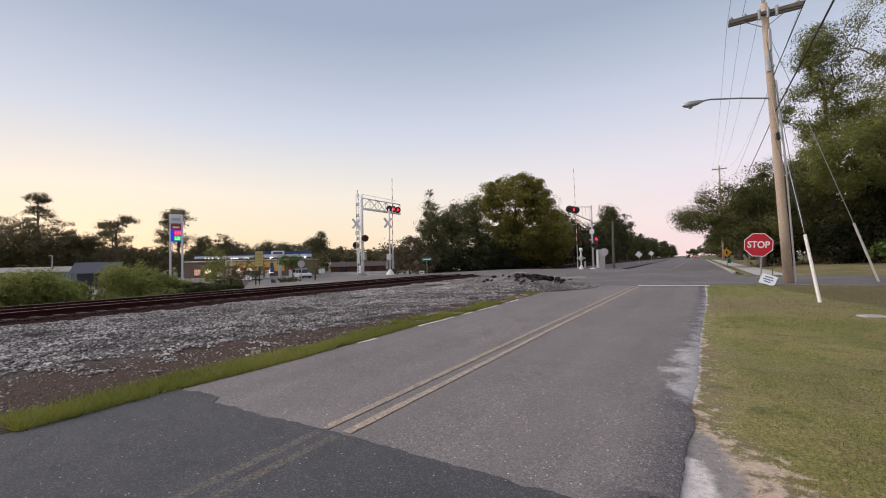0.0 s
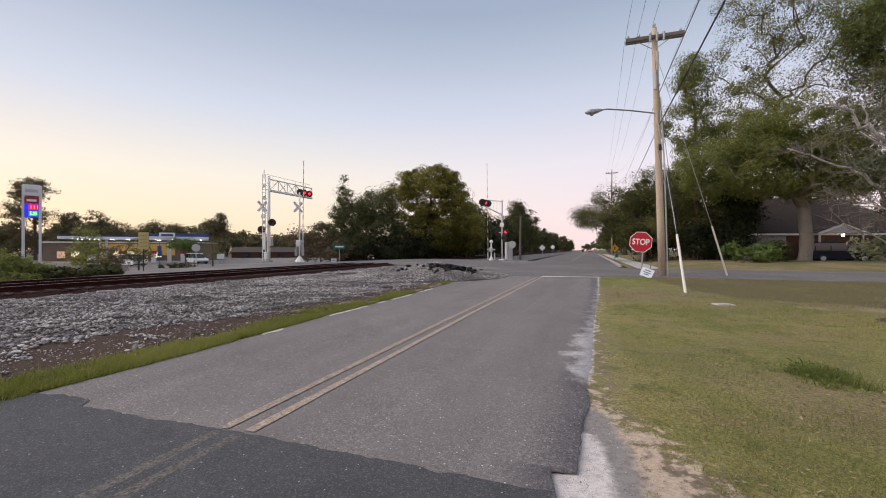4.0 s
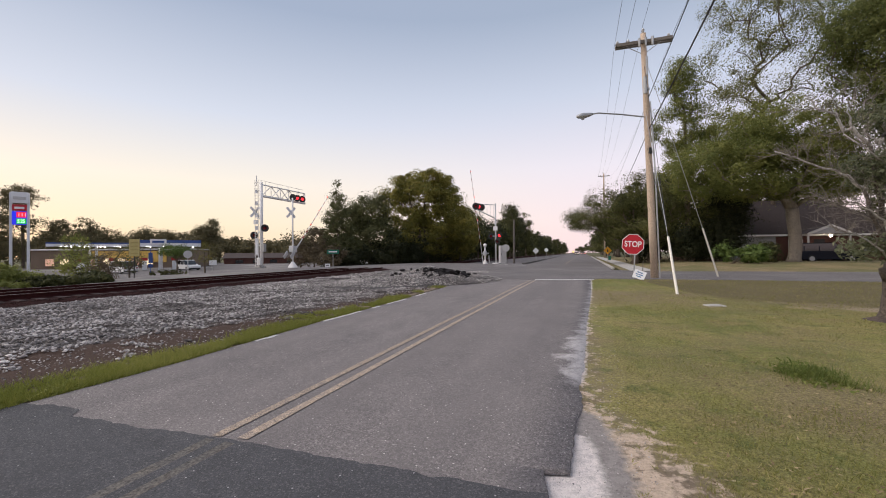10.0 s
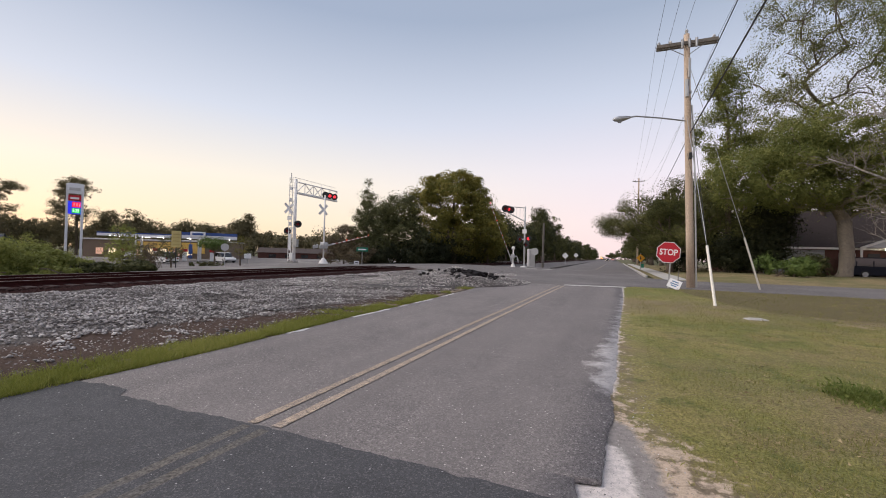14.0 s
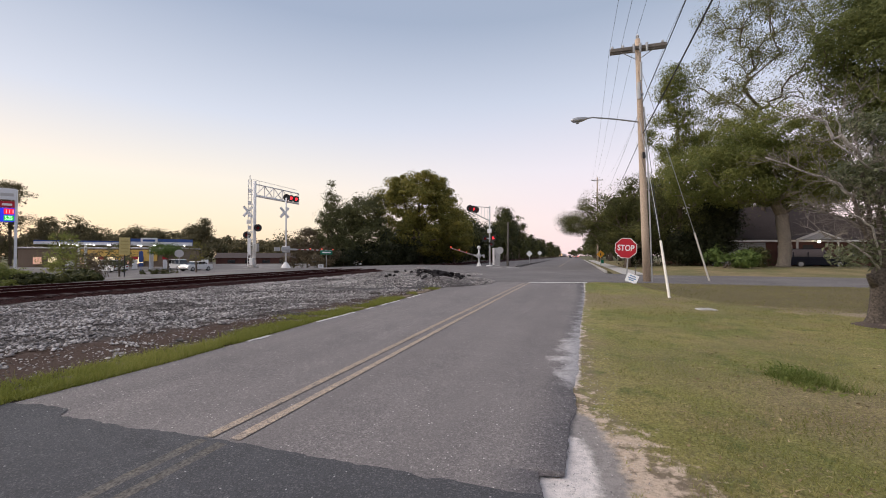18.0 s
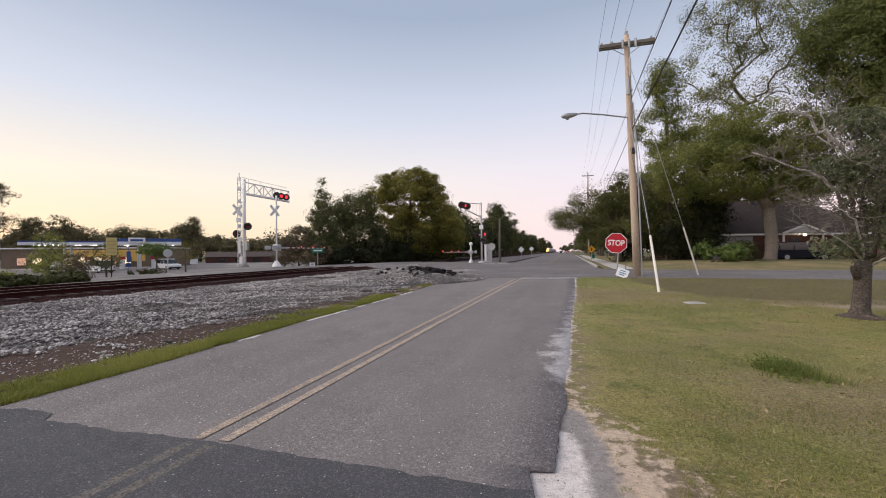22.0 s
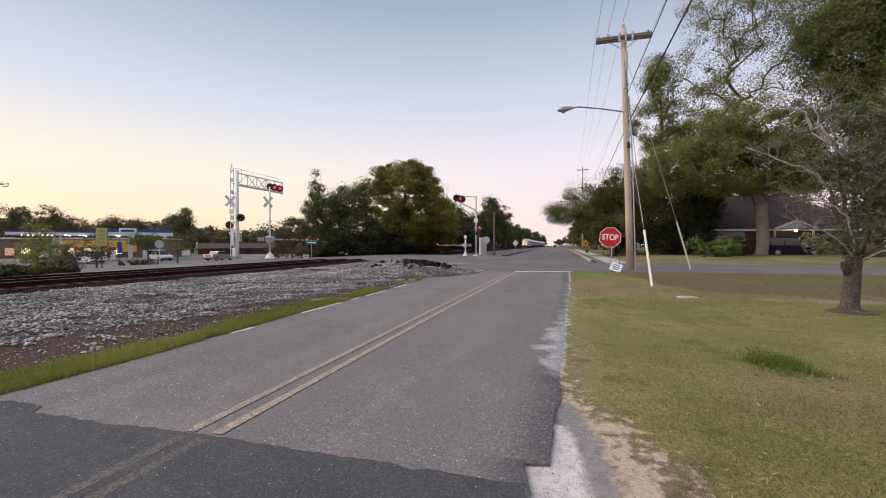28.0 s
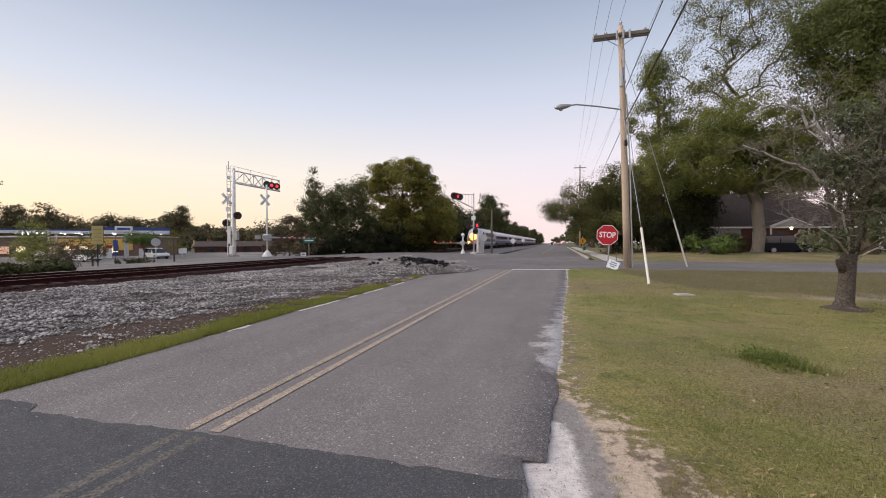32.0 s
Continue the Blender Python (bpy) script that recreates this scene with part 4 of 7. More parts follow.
def utility_pole(x, y, h, arm, label, group, r=0.17, lean=-0.35, near=True):
    p = thing("utility_pole", pose(x, y, ground_z(x, y)), label, "utility pole", group)
    part("shaft", Mesh().tube([(lean * t, lean * 0.35 * t, -0.3 + (h + 0.3) * t) for t in (0, 0.25, 0.5, 0.75, 1)], [r, r * 0.93, r * 0.86, r * 0.78, r * 0.7], 14), WOODPOLE, p, smooth=True)
    az = 0.02 if near else 0.0
    for k, off in enumerate((-0.13, 0.13) if near else (-0.1,)):
        part("crossarm", Mesh().box((lean, lean * 0.35 + off, h - arm), (2.45, 0.10, 0.16), rz=az, bevel=0.01), GREYWOOD, p, "weathered grey crossarm")
    for sx in (-1, 1):
        part("brace", Mesh().tube([(lean + 0.75 * sx, lean * 0.35 + 0.75 * sx * math.sin(az), h - arm - 0.05), (lean, lean * 0.35, h - arm - 0.55)], 0.018, 5), GALV, p)
    for sx in (-1.12, -0.65, 0.0, 1.08):
        zz = h + 0.05 if sx == 0.0 else h - arm + 0.07
        part("insulator", Mesh().tube([(lean + sx, lean * 0.35 + sx * math.sin(az), zz), (lean + sx, lean * 0.35 + sx * math.sin(az), zz + 0.12), (lean + sx, lean * 0.35 + sx * math.sin(az), zz + 0.2)], [0.05, 0.075, 0.035], 8), GALV, p, "grey insulator")
    return p


def catenary(a, b, sag, n=18):
    a, b = Vector(a), Vector(b)
    return [a.lerp(b, k / (n - 1)) - Vector((0, 0, sag * 4 * (k / (n - 1)) * (1 - k / (n - 1)))) for k in range(n)]


def wire(a, b, sag, r, label="dark overhead utility wire", name="overhead_wire"):
    return tagged(part(name, Mesh().tube(catenary(a, b, sag), r, 5), BLACK), label, "wire", "overhead wires")


POLE = (3.15, 21.3)


def main_pole():
    h = 11.6
    p = utility_pole(*POLE, h, 0.45, "tall weathered wooden utility pole with crossarm and street lamp", "utility poles", 0.17, -0.35)
    # capacitor-like can, conduit and lamp arm
    part("fuse_can", Mesh().tube([(-0.30, -0.2, h - 2.9), (-0.30, -0.2, h - 2.1)], 0.09, 10), GALV, p, "grey cut-out can")
    part("conduit", Mesh().tube([(0.2, -0.12, -0.1), (0.06, -0.16, 5.2), (-0.10, -0.2, h - 3.3)], 0.035, 8), GALV, p, "grey conduit on the pole")
    part("equipment_rack", Mesh().box((-0.22, -0.24, h - 1.6), (0.10, 0.10, 0.9), bevel=0.02), GALV, p, "grey bracket with cut-outs")
    for k in range(3):
        part("insulator", Mesh().tube([(-0.55 + 0.28 * k, -0.42, h - 0.75), (-0.55 + 0.28 * k, -0.42, h - 0.35)], [0.05, 0.06], 8), GALV, p, "grey hanging insulator")
    part("lamp_arm", Mesh().tube([(-0.25, -0.1, 7.62), (-1.4, -0.5, 7.76), (-2.4, -0.83, 7.84), (-2.75, -0.95, 7.78)], 0.035, 8), GALV, p, "curved galvanised lamp arm")
    hd = Mesh().tube([(-2.65, -0.92, 7.80), (-2.85, -0.98, 7.76), (-3.1, -1.06, 7.71), (-3.32, -1.13, 7.69), (-3.4, -1.16, 7.69)], [0.05, 0.10, 0.14, 0.09, 0.02], 10)
    head = part("lamp_head", hd, GALV, p, "grey cobra-head street lamp", True)
    part("lens", Mesh().tube([(-3.1, -1.06, 7.60), (-3.1, -1.06, 7.54)], [0.11, 0.06], 10), glass("lamp_lens", (0.35, 0.36, 0.37), 0.2), head)
    part("bracket", Mesh().box((-0.12, -0.2, 6.0), (0.14, 0.14, 0.3), bevel=0.02), BLACK, p, "black cable clamp")
    part("bracket", Mesh().box((-0.2, -0.2, 8.9), (0.16, 0.12, 0.12), bevel=0.02), GALV, p)


GUARD = mat("guard_plastic", (0.74, 0.69, 0.60), 0.6, var=0.25, scale=2)


def guy(a, b, c, label):
    """A guy wire from a up the pole to the ground at b, with a pale guard along its foot up to c."""
    g = thing("guy_wire", pose(*b), label, "guy wire", "guy wires of the pole")
    o = Vector(b)
    part("cable", Mesh().tube([Vector(c) - o, Vector(a) - o], 0.012, 5), GALV, g)
    part("guard", Mesh().tube([Vector((0, 0, -0.1)), Vector(c) - o], 0.04, 8), GUARD, g, "white plastic guy guard")


# ---- level crossing signals ----
RED_ON = glow("signal_red_lit", (1.0, 0.03, 0.04), 2.2, (0.5, 0.02, 0.02))
RED_OFF = mat("signal_red_dark", (0.22, 0.015, 0.018), 0.25, var=0.1, bump=0.0)
ARMRED = mat("arm_red", (0.38, 0.05, 0.05), 0.45, var=0.15)
ARMLAMP = glow("arm_lamp_lit", (1.0, 0.10, 0.06), 2.5, (0.5, 0.02, 0.02))


def crossbuck(parent, at):
    b = part("crossbuck", Mesh().box((0, 0, 0), (1.22, 0.02, 0.23), m=Matrix.Rotation(radians(50), 3, "Y")), SIGNWHITE, parent, "white crossbuck board", at=at)
    part("board", Mesh().box((0, -0.022, 0), (1.22, 0.02, 0.23), m=Matrix.Rotation(radians(-50), 3, "Y")), SIGNWHITE, b)


def flasher(parent, at, lit):
    """A round black background with hooded lamp, facing -y."""
    disc = part("target", Mesh().tube([(0, 0.03, 0), (0, 0.0, 0)], 0.35, 20), BLACK, parent, "black signal target disc", at=at)
    n = 14
    hood = Mesh()
    rows = []
    for y in (0.0, -0.28):
        rows.append([(0.16 * math.cos(a), y, 0.16 * math.sin(a)) for a in spaced(-0.35, math.pi + 0.35, n)])
    hood.sheet(rows)
    hood.sheet([[(p[0] * 1.05, p[1], p[2] * 1.05) for p in r] for r in rows])
    part("hood", hood, BLACK, disc)
    part("lens", Mesh().tube([(0, 0, 0), (0, -0.03, 0), (0, -0.05, 0)], [0.15, 0.14, 0.05], 16), RED_ON if lit else RED_OFF, disc, "red lit lamp" if lit else "dark red lamp")


def cantilever_mast(x, y, rz, reach, h, name_lit, label, z0, steep=0.0):
    """A white lattice mast that carries a truss over the street along +y of its own frame."""
    s = thing("cantilever_signal", pose(x, y, z0, rz=rz), label, "crossing signal", "cantilever signals")
    part("column", Mesh().tube([(0.22, 0, 0), (0.22, 0, h)], [0.16, 0.15], 14), WHITE, s, smooth=True)
    la, lb = (-0.30, -0.24), (-0.10, -0.06)
    for px, py in (la, lb):
        part("ladder_rail", Mesh().tube([(px, py, 0.1), (px, py, h + 0.2)], 0.032, 6), WHITE, s)
    for k in range(int(h / 0.3)):
        part("rung", Mesh().tube([(*la, 0.3 + k * 0.3), (*lb, 0.3 + k * 0.3)], 0.02, 5), WHITE, s)
    for k in range(6):
        part("ladder_bracket", Mesh().box((-0.02, -0.08, 0.8 + k * 1.3), (0.40, 0.06, 0.10)), WHITE, s)
        part("ladder_plate", Mesh().box((-0.20, -0.15, 1.5 + k * 1.15), (0.22, 0.03, 0.34), rz=0.75), SIGNWHITE, s, "white plate on the ladder")
    part("base", Mesh().box((0.1, 0, 0.08), (0.8, 0.6, 0.16), bevel=0.03), CONCRETE, s, "concrete footing")
    part("cabinet", Mesh().box((0.55, -0.1, 1.9), (0.4, 0.3, 0.75), bevel=0.02), GALV, s, "grey junction box")
    zb, zt = h - 1.35, h - 0.25
    for nm, z, r in (("bottom_chord", zb, 0.10), ("top_chord", zt, 0.06)):
        part(nm, Mesh().tube([(0.22, 0, z), (0.22, reach, z + steep)], r, 8), WHITE, s)
    n = 5
    for k in range(n):
        a, b = reach * k / n, reach * (k + 1) / n
        part("upright", Mesh().tube([(0.22, b, zb), (0.22, b, zt)], 0.04, 6), WHITE, s)
        for up in ((True, False) if k in (1, 2) else (k % 2 == 0,)):
            part("truss_web", Mesh().tube([(0.22, a, zb if up else zt), (0.22, b, zt if up else zb)], 0.04, 6), WHITE, s)
    part("walkway", Mesh().box((0.02, reach / 2, zb + 0.12), (0.36, reach, 0.04)), SILVER, s, "grey grating walkway")
    for k in range(4):
        part("rail_post", Mesh().tube([(0.0, reach * (k + 0.5) / 4, zb + 0.1), (0.0, reach * (k + 0.5) / 4, zt + 0.42)], 0.018, 5), WHITE, s)
    part("handrail", Mesh().tube([(0.0, 0, zt + 0.45), (0.0, reach, zt + 0.40 + steep)], 0.02, 6), WHITE, s)
    return s, zb, zt


def gate(x, y, z0, rz, length, label, lower):
    """A gate mast with its mechanism; the arm turns about the mechanism's shaft."""
    pz = 1.75 if lower else 1.25
    g = thing("crossing_gate", pose(x, y, z0, rz=rz), label, "crossing gate", "crossing gates")
    part("mast", Mesh().tube([(0, 0, 0), (0, 0, 6.6 if lower else 2.0)], 0.075, 12), WHITE, g, smooth=True)
    part("base", Mesh().tube([(0, 0, 0), (0, 0, 0.12), (0, 0, 0.5), (0, 0, 0.55)], [0.45, 0.42, 0.16, 0.09] if lower else [0.28, 0.26, 0.11, 0.08], 10), WHITE, g)
    part("mechanism", Mesh().box((0.0, 0.05, pz), (0.52, 0.6, 0.62) if lower else (0.36, 0.42, 0.5), bevel=0.05), SILVER, g, "silver gate mechanism box")
    part("pivot", Mesh().tube([(-0.42, 0, pz), (0.42, 0, pz)], 0.07, 10), SILVER, g)
    arm = part("gate_arm", Mesh().box((0.36, 0.35, 0), (0.05, 1.5, 0.16), bevel=0.01), SILVER, g, "red and white striped gate arm", at=pose(0, 0, pz))
    n = int(length / 0.42)
    L = length / n
    for k in range(n):
        w = 0.085 - 0.035 * k / n
        part("stripe", Mesh().box((0.36, 1.0 + L * (k + 0.5), 0), (0.03, L, w)), ARMRED if k % 2 else SIGNWHITE, arm)
    for f in (0.35, 0.66, 0.985):
        part("arm_lamp", Mesh().box((0.36, 1.0 + length * f, 0.10), (0.08, 0.09, 0.09), bevel=0.02), ARMLAMP, arm, "red gate arm lamp")
    for sx in (-0.42, 0.42):
        part("counterweight", Mesh().box((sx * 0.9, -0.75, 0), (0.07, 0.8, 0.34), bevel=0.02), SILVER, arm, "grey counterweight plate")
    return g, arm


def rectangle_sign(name, x, y, w, h, z, material, label, post_h, rz=0, post=BLACK, round_face=False, diamond=False):
    s = thing(name, pose(x, y, ground_z(x, y), rz=rz), label, "road sign")
    part("post", Mesh().tube([(0, 0.04, -0.15), (0, 0.04, post_h)], 0.035, 8), post, s)
    if round_face:
        m = Mesh().tube([(0, 0.006, z), (0, -0.006, z)], w / 2, 22)
    elif diamond:
        q = w / 2
        m = Mesh().prism([(-q, z), (0, z - q), (q, z), (0, z + q)], 0.012)
    else:
        m = Mesh().box((0, 0, z), (w, 0.03, h), bevel=0.01)
    part("panel", m, material, s)
    return s


# ---- ground cover ----
def blades(name, n, place, h, w, material, label, seed, lean=0.5):
    """Grass blades, one narrow pointed face each; place(rng, n) gives x and y."""
    rng = np.random.default_rng(seed)
    x, y = place(rng, n)
    n = len(x)
    z = np.array([ground_z(a, b) for a, b in zip(x, y)]) + 0.005
    hh = h * rng.lognormal(0, 0.35, n)
    a = rng.uniform(0, 6.28, n)
    l = rng.normal(0, lean, n) * hh
    b = rng.uniform(0, 6.28, n)
    ww = w * rng.uniform(0.6, 1.4, n)
    dx, dy = np.cos(a) * ww, np.sin(a) * ww
    tx, ty = x + np.cos(b) * l, y + np.sin(b) * l
    q = np.stack([np.stack([x - dx, y - dy, z], -1), np.stack([x + dx, y + dy, z], -1),
                  np.stack([tx, ty, z + hh], -1)], 1)
    return tagged(part(name, facets(name, q), material), label, "grass", kind="stuff")


def sand_reach(y):
    """How far bare sand reaches into the lawn from the road's edge."""
    return float(np.interp(y, (0, 2.2, 2.9, 3.4, 4.0, 20), (0.95, 0.75, 0.5, 0.28, 0.10, 0.28))) + 0.12 * wob(1, y, 1.3, 9)


def lawn_place(rng, n):
    y = 1.0 + rng.uniform(0, 1.0, n) + 12.0 * rng.uniform(0, 1, n) ** 2.0
    x = rng.uniform(0.05, 1.0, n) * (2.0 + 0.95 * y)
    k = np.array([(a > sand_reach(b) + 0.3 * wob(a, b, 3, 2) or (a > 0.22 and wob(a, b, 9, 3) > 0.38)) and wob(a, b, 1.4, 6) + 1.2 * min(1, max(0, (a - 0.1) / 0.9)) > 0.0 for a, b in zip(x, y)])
    return x[k], y[k]


def lawn_round(rng, n):
    y = rng.uniform(-8, 9, n)
    x = rng.uniform(0.3, 11, n)
    k = np.array([(b < 1.4 or a > 2.0 + 0.95 * b) and a > sand_reach(max(b, 0)) + 0.3 * wob(a, b, 3, 2) for a, b in zip(x, y)])
    return x[k], y[k]


def lawn_far(rng, n):
    y = rng.uniform(9, 20.5, n)
    x = rng.uniform(0.35, 16, n)
    return x, y


def verge_place(rng, n):
    y = 1.0 + 17.0 * rng.uniform(0, 1, n) ** 1.5
    w = (0.62 + 0.4 * np.array([wob(5, b, 0.7, 4) for b in y])) * np.interp(y, (0, 3, 7, 10, 17), (0.9, 1.0, 1.35, 1.0, 0.75))
    e = np.array([road_left(b) for b in y])
    x = e - 0.01 - np.abs(rng.normal(0.30, 0.30, n)) * w * 1.3
    k = np.array([wob(a, b, 1.4, 7) > -0.30 + 0.42 * ss(10.5, 13.0, b) + 0.55 * ss(0.45, 1.2, c - a) and wob(a, b, 5.0, 7) > -0.34 for a, b, c in zip(x, y, e)])
    return x[k], y[k]


def strip(xa, xb, y0, y1, n, lift, nx=8):
    rows = []
    for y in spaced(y0, y1, n):
        a, b = xa(y), xb(y)
        rows.append([(x, y, ground_z(x, y) + lift) for x in spaced(a, max(b, a + 0.01), nx)])
    return Mesh().sheet(rows)


GREYSTONE = island_grey("grey_stones", (0.026, 0.022, 0.021), (0.275, 0.252, 0.243), (0.85, 0.80, 0.76))
PALESTONE = island_grey("pale_stones", (0.05, 0.045, 0.043), (0.34, 0.315, 0.30), (0.80, 0.75, 0.71))
DARKSTONE = island_grey("dark_rubble", (0.010, 0.009, 0.009), (0.026, 0.023, 0.023), (0.06, 0.055, 0.052))
DARKSTONE.node_tree.nodes["Principled BSDF"].inputs["Specular IOR Level"].default_value = 0.1


LITTER = leafy("dry_leaves", (0.10, 0.07, 0.04), (0.25, 0.18, 0.095), (0.46, 0.36, 0.20), 0.1, 0.9)
WEEDLEAF = leafy("weed_leaves", (0.055, 0.085, 0.018), (0.145, 0.18, 0.04), (0.29, 0.30, 0.10), 0.4)


def tuft_mesh(rng, n, spread, h, w):
    """Long leaning blades round one spot, in tussocks."""
    cx = rng.normal(size=(40, 2)) * np.array(spread)
    c = cx[rng.integers(0, 40, n)] + rng.normal(size=(n, 2)) * 0.05
    a = rng.uniform(0, 6.28, n)
    l = h * rng.lognormal(0, 0.35, n)
    d = np.stack([np.cos(a), np.sin(a)], -1)
    e = c + d * (l * rng.uniform(0.2, 1.0, n))[:, None]
    s = np.stack([-d[:, 1], d[:, 0]], -1) * w
    lo, hi = np.zeros((n, 1)), l[:, None] * 0.8
    q = np.stack([np.hstack([c - s, lo]), np.hstack([c + s, lo]), np.hstack([e, hi])], 1)
    return facets("shoots", q)


def ballast_foot(y):
    """Where the ballast thins out into the dirt of the verge."""
    return float(np.interp(y, (0, 3, 6, 10, 14), (-7.9, -7.3, -6.8, -6.3, -5.9))) + 0.35 * wob(3, y, 0.7) + 0.15 * wob(3, y, 2.6)


def ground_cover():
    stones("loose_gravel", 1500, (-0.15, 0.40), (1.2, 6.0), 0.0035, GREYSTONE, lambda x, y: ground_z(x, y) + (0.022 if x < road_edge(y) else 0.009), "small loose stones on the road's edge", 70)
    stones("ballast_stones", 84000, (-15.6, -5.5), (-2.0, 27.0), 0.024, GREYSTONE, lambda x, y: ground_z(x, y) + 0.03 + 0.05 * wob(x, y, 1.6) - 0.10 * dip(x), "grey crushed ballast stones", 71,
           keep=lambda x, y: wob(x, y, 0.45, 5) + 0.5 * wob(x, y, 2.0, 5) < 0.46 and -14.65 + 0.8 * wob(x, y, 0.8, 3) < x and wob(x, y, 2.2, 8) > -0.75 + 1.15 * ss(-0.7, 0.5, x - ballast_foot(y)))
    stones("dark_ballast", 92000, (-14.6, -5.7), (-2.0, 27.0), 0.023, island_grey("dark_ballast_stones", (0.016, 0.013, 0.013), (0.10, 0.088, 0.084), (0.38, 0.35, 0.33)), lambda x, y: ground_z(x, y) + 0.03 + 0.05 * wob(x, y, 1.6) - 0.10 * dip(x), "dark soiled ballast stones in patches", 75,
           keep=lambda x, y: wob(x, y, 0.45, 5) + 0.5 * wob(x, y, 2.0, 5) >= 0.44)
    stones("track_ballast", 9000, (-19.2, -15.7), (-2.0, 29.0), 0.04, island_grey("stained_stones", (0.018, 0.007, 0.006), (0.036, 0.015, 0.013), (0.07, 0.038, 0.034)), lambda x, y: ground_z(x, y) + 0.05, "brown stained stones between the ties", 72)
    stones("verge_stones", 4000, (-7.4, -5.4), (0.5, 17.0), 0.013, GREYSTONE, lambda x, y: ground_z(x, y) + 0.014, "scattered small stones on the verge", 73)
    blades("lawn_grass", 110000, lawn_place, 0.022, 0.003, GRASSBLADE, "short dry mown grass blades", 80, 0.9)
    blades("lawn_grass_far", 26000, lawn_far, 0.026, 0.008, GRASSBLADE, "short dry mown grass blades", 81, 0.8)
    blades("lawn_grass_near", 42000, lawn_round, 0.022, 0.0045, GRASSBLADE, "short dry mown grass blades", 83, 0.9)
    blades("verge_grass", 85000, verge_place, 0.06, 0.0048, VERGEBLADE, "bright green rough grass along the verge", 82, 0.9)
    # broad-leaved weeds in the lawn
    rng = np.random.default_rng(5)
    w = thing("weed_patch", pose(2.30, 5.35, ground_z(2.3, 5.35)), "patch of bright green broad-leaved weeds in the lawn", "weeds", kind="stuff")
    c = rng.normal(size=(520, 3)) * np.array([0.11, 0.24, 0.03]) + np.array([-0.05, 0.0, 0.03])
    c[:, 2] = np.abs(c[:, 2])
    leaf_cloud("leaves", c, 0.020, WEEDLEAF, w, 6)
    part("shoots", tuft_mesh(rng, 2200, (0.13, 0.17), 0.10, 0.0035), WEEDLEAF, w, "long green blades")
    # dead leaves on the lawn
    n = 7000
    y = 1.6 + 18.5 * rng.uniform(0, 1, n) ** 1.3
    x = rng.uniform(0.15, 1.0, n) * (1.5 + 1.0 * y)
    c = np.stack([x, y, np.array([ground_z(p, q) for p, q in zip(x, y)]) + 0.024], -1)
    tagged(leaf_cloud("leaf_litter", c, 0.013, LITTER, None, 7, out=np.tile(np.array([0.0, 0.0, 1.0]), (n, 1))), "small dry brown leaves strewn over the lawn", "fallen leaves", kind="stuff")
    slab = thing("concrete_cover", pose(2.97, 11.4, ground_z(3, 11.4), rz=12), "pale concrete cover slab in the lawn", "cover slab")
    part("slab", Mesh().box((0, 0, 0.0), (0.42, 0.3, 0.07), bevel=0.02), CONCRETE, slab)
    part("rim", Mesh().box((0, 0, 0.04), (0.26, 0.18, 0.02), bevel=0.008), CONCRETE, slab)


def rubble_pile():
    p = thing("rubble_pile", pose(-6.9, 16.6, ground_z(-6.9, 16.6)), "heap of grey ballast with dark broken asphalt on top", "rubble heap")
    n = 44
    rows = []
    for i in range(n):
        row = []
        for j in range(n):
            u, v = (i / (n - 1) - 0.5) * 9, (j / (n - 1) - 0.5) * 5.5
            r = math.hypot(u / 4.2, v / 2.4)
            h = 0.62 * max(0, 1 - r) ** 0.8 * (1 + 0.6 * wob(u, v, 0.9)) + 0.05 * wob(u, v, 3.0)
            a = 0.75
            row.append((u * math.cos(a) - v * math.sin(a), u * math.sin(a) + v * math.cos(a), h - 0.03 - 0.15 * max(0, r - 0.95)))
        rows.append(row)
    part("mound", Mesh().sheet(rows), BALLAST, p, smooth=True)
    rng = random.Random(9)
    for k in range(130):
        u, v = (rng.gauss(1.05, 0.42), rng.gauss(-0.35, 0.36)) if k < 95 else (rng.gauss(0.1, 1.3), rng.gauss(-0.4, 0.7))
        a = 0.75
        x, y = u * math.cos(a) - v * math.sin(a), u * math.sin(a) + v * math.cos(a)
        z = 0.62 * max(0, 1 - math.hypot(u / 4.2, v / 2.4)) ** 0.8
        s = rng.uniform(0.09, 0.26) if k < 95 else rng.uniform(0.05, 0.14)
        rot = Euler((rng.uniform(-0.55, 0.55), rng.uniform(-0.55, 0.55), rng.uniform(0, 6))).to_matrix()
        part("asphalt_chunk", Mesh().box((x, y, z + 0.05), (s * rng.uniform(1.0, 1.9), s, 0.07), m=rot, bevel=0.025), DARKSTONE, p, "dark broken asphalt slab")
    def heap(x, y):
        dx, dy = x + 6.9, y - 16.6
        u, v = dx * math.cos(0.75) + dy * math.sin(0.75), -dx * math.sin(0.75) + dy * math.cos(0.75)
        r = math.hypot(u / 4.2, v / 2.4)
        return 0.1 + 0.62 * max(0, 1 - r) ** 0.8 * (1 + 0.6 * wob(u, v, 0.9))
    stones("heap_stones", 17000, (-10.6, -3.6), (13.4, 20.0), 0.023, PALESTONE, heap, "pale grey stones on the heap", 74,
           keep=lambda x, y: math.hypot(((x + 6.9) * 0.73 + (y - 16.6) * 0.68) / 4.1, (-(x + 6.9) * 0.68 + (y - 16.6) * 0.73) / 2.3) < 1)


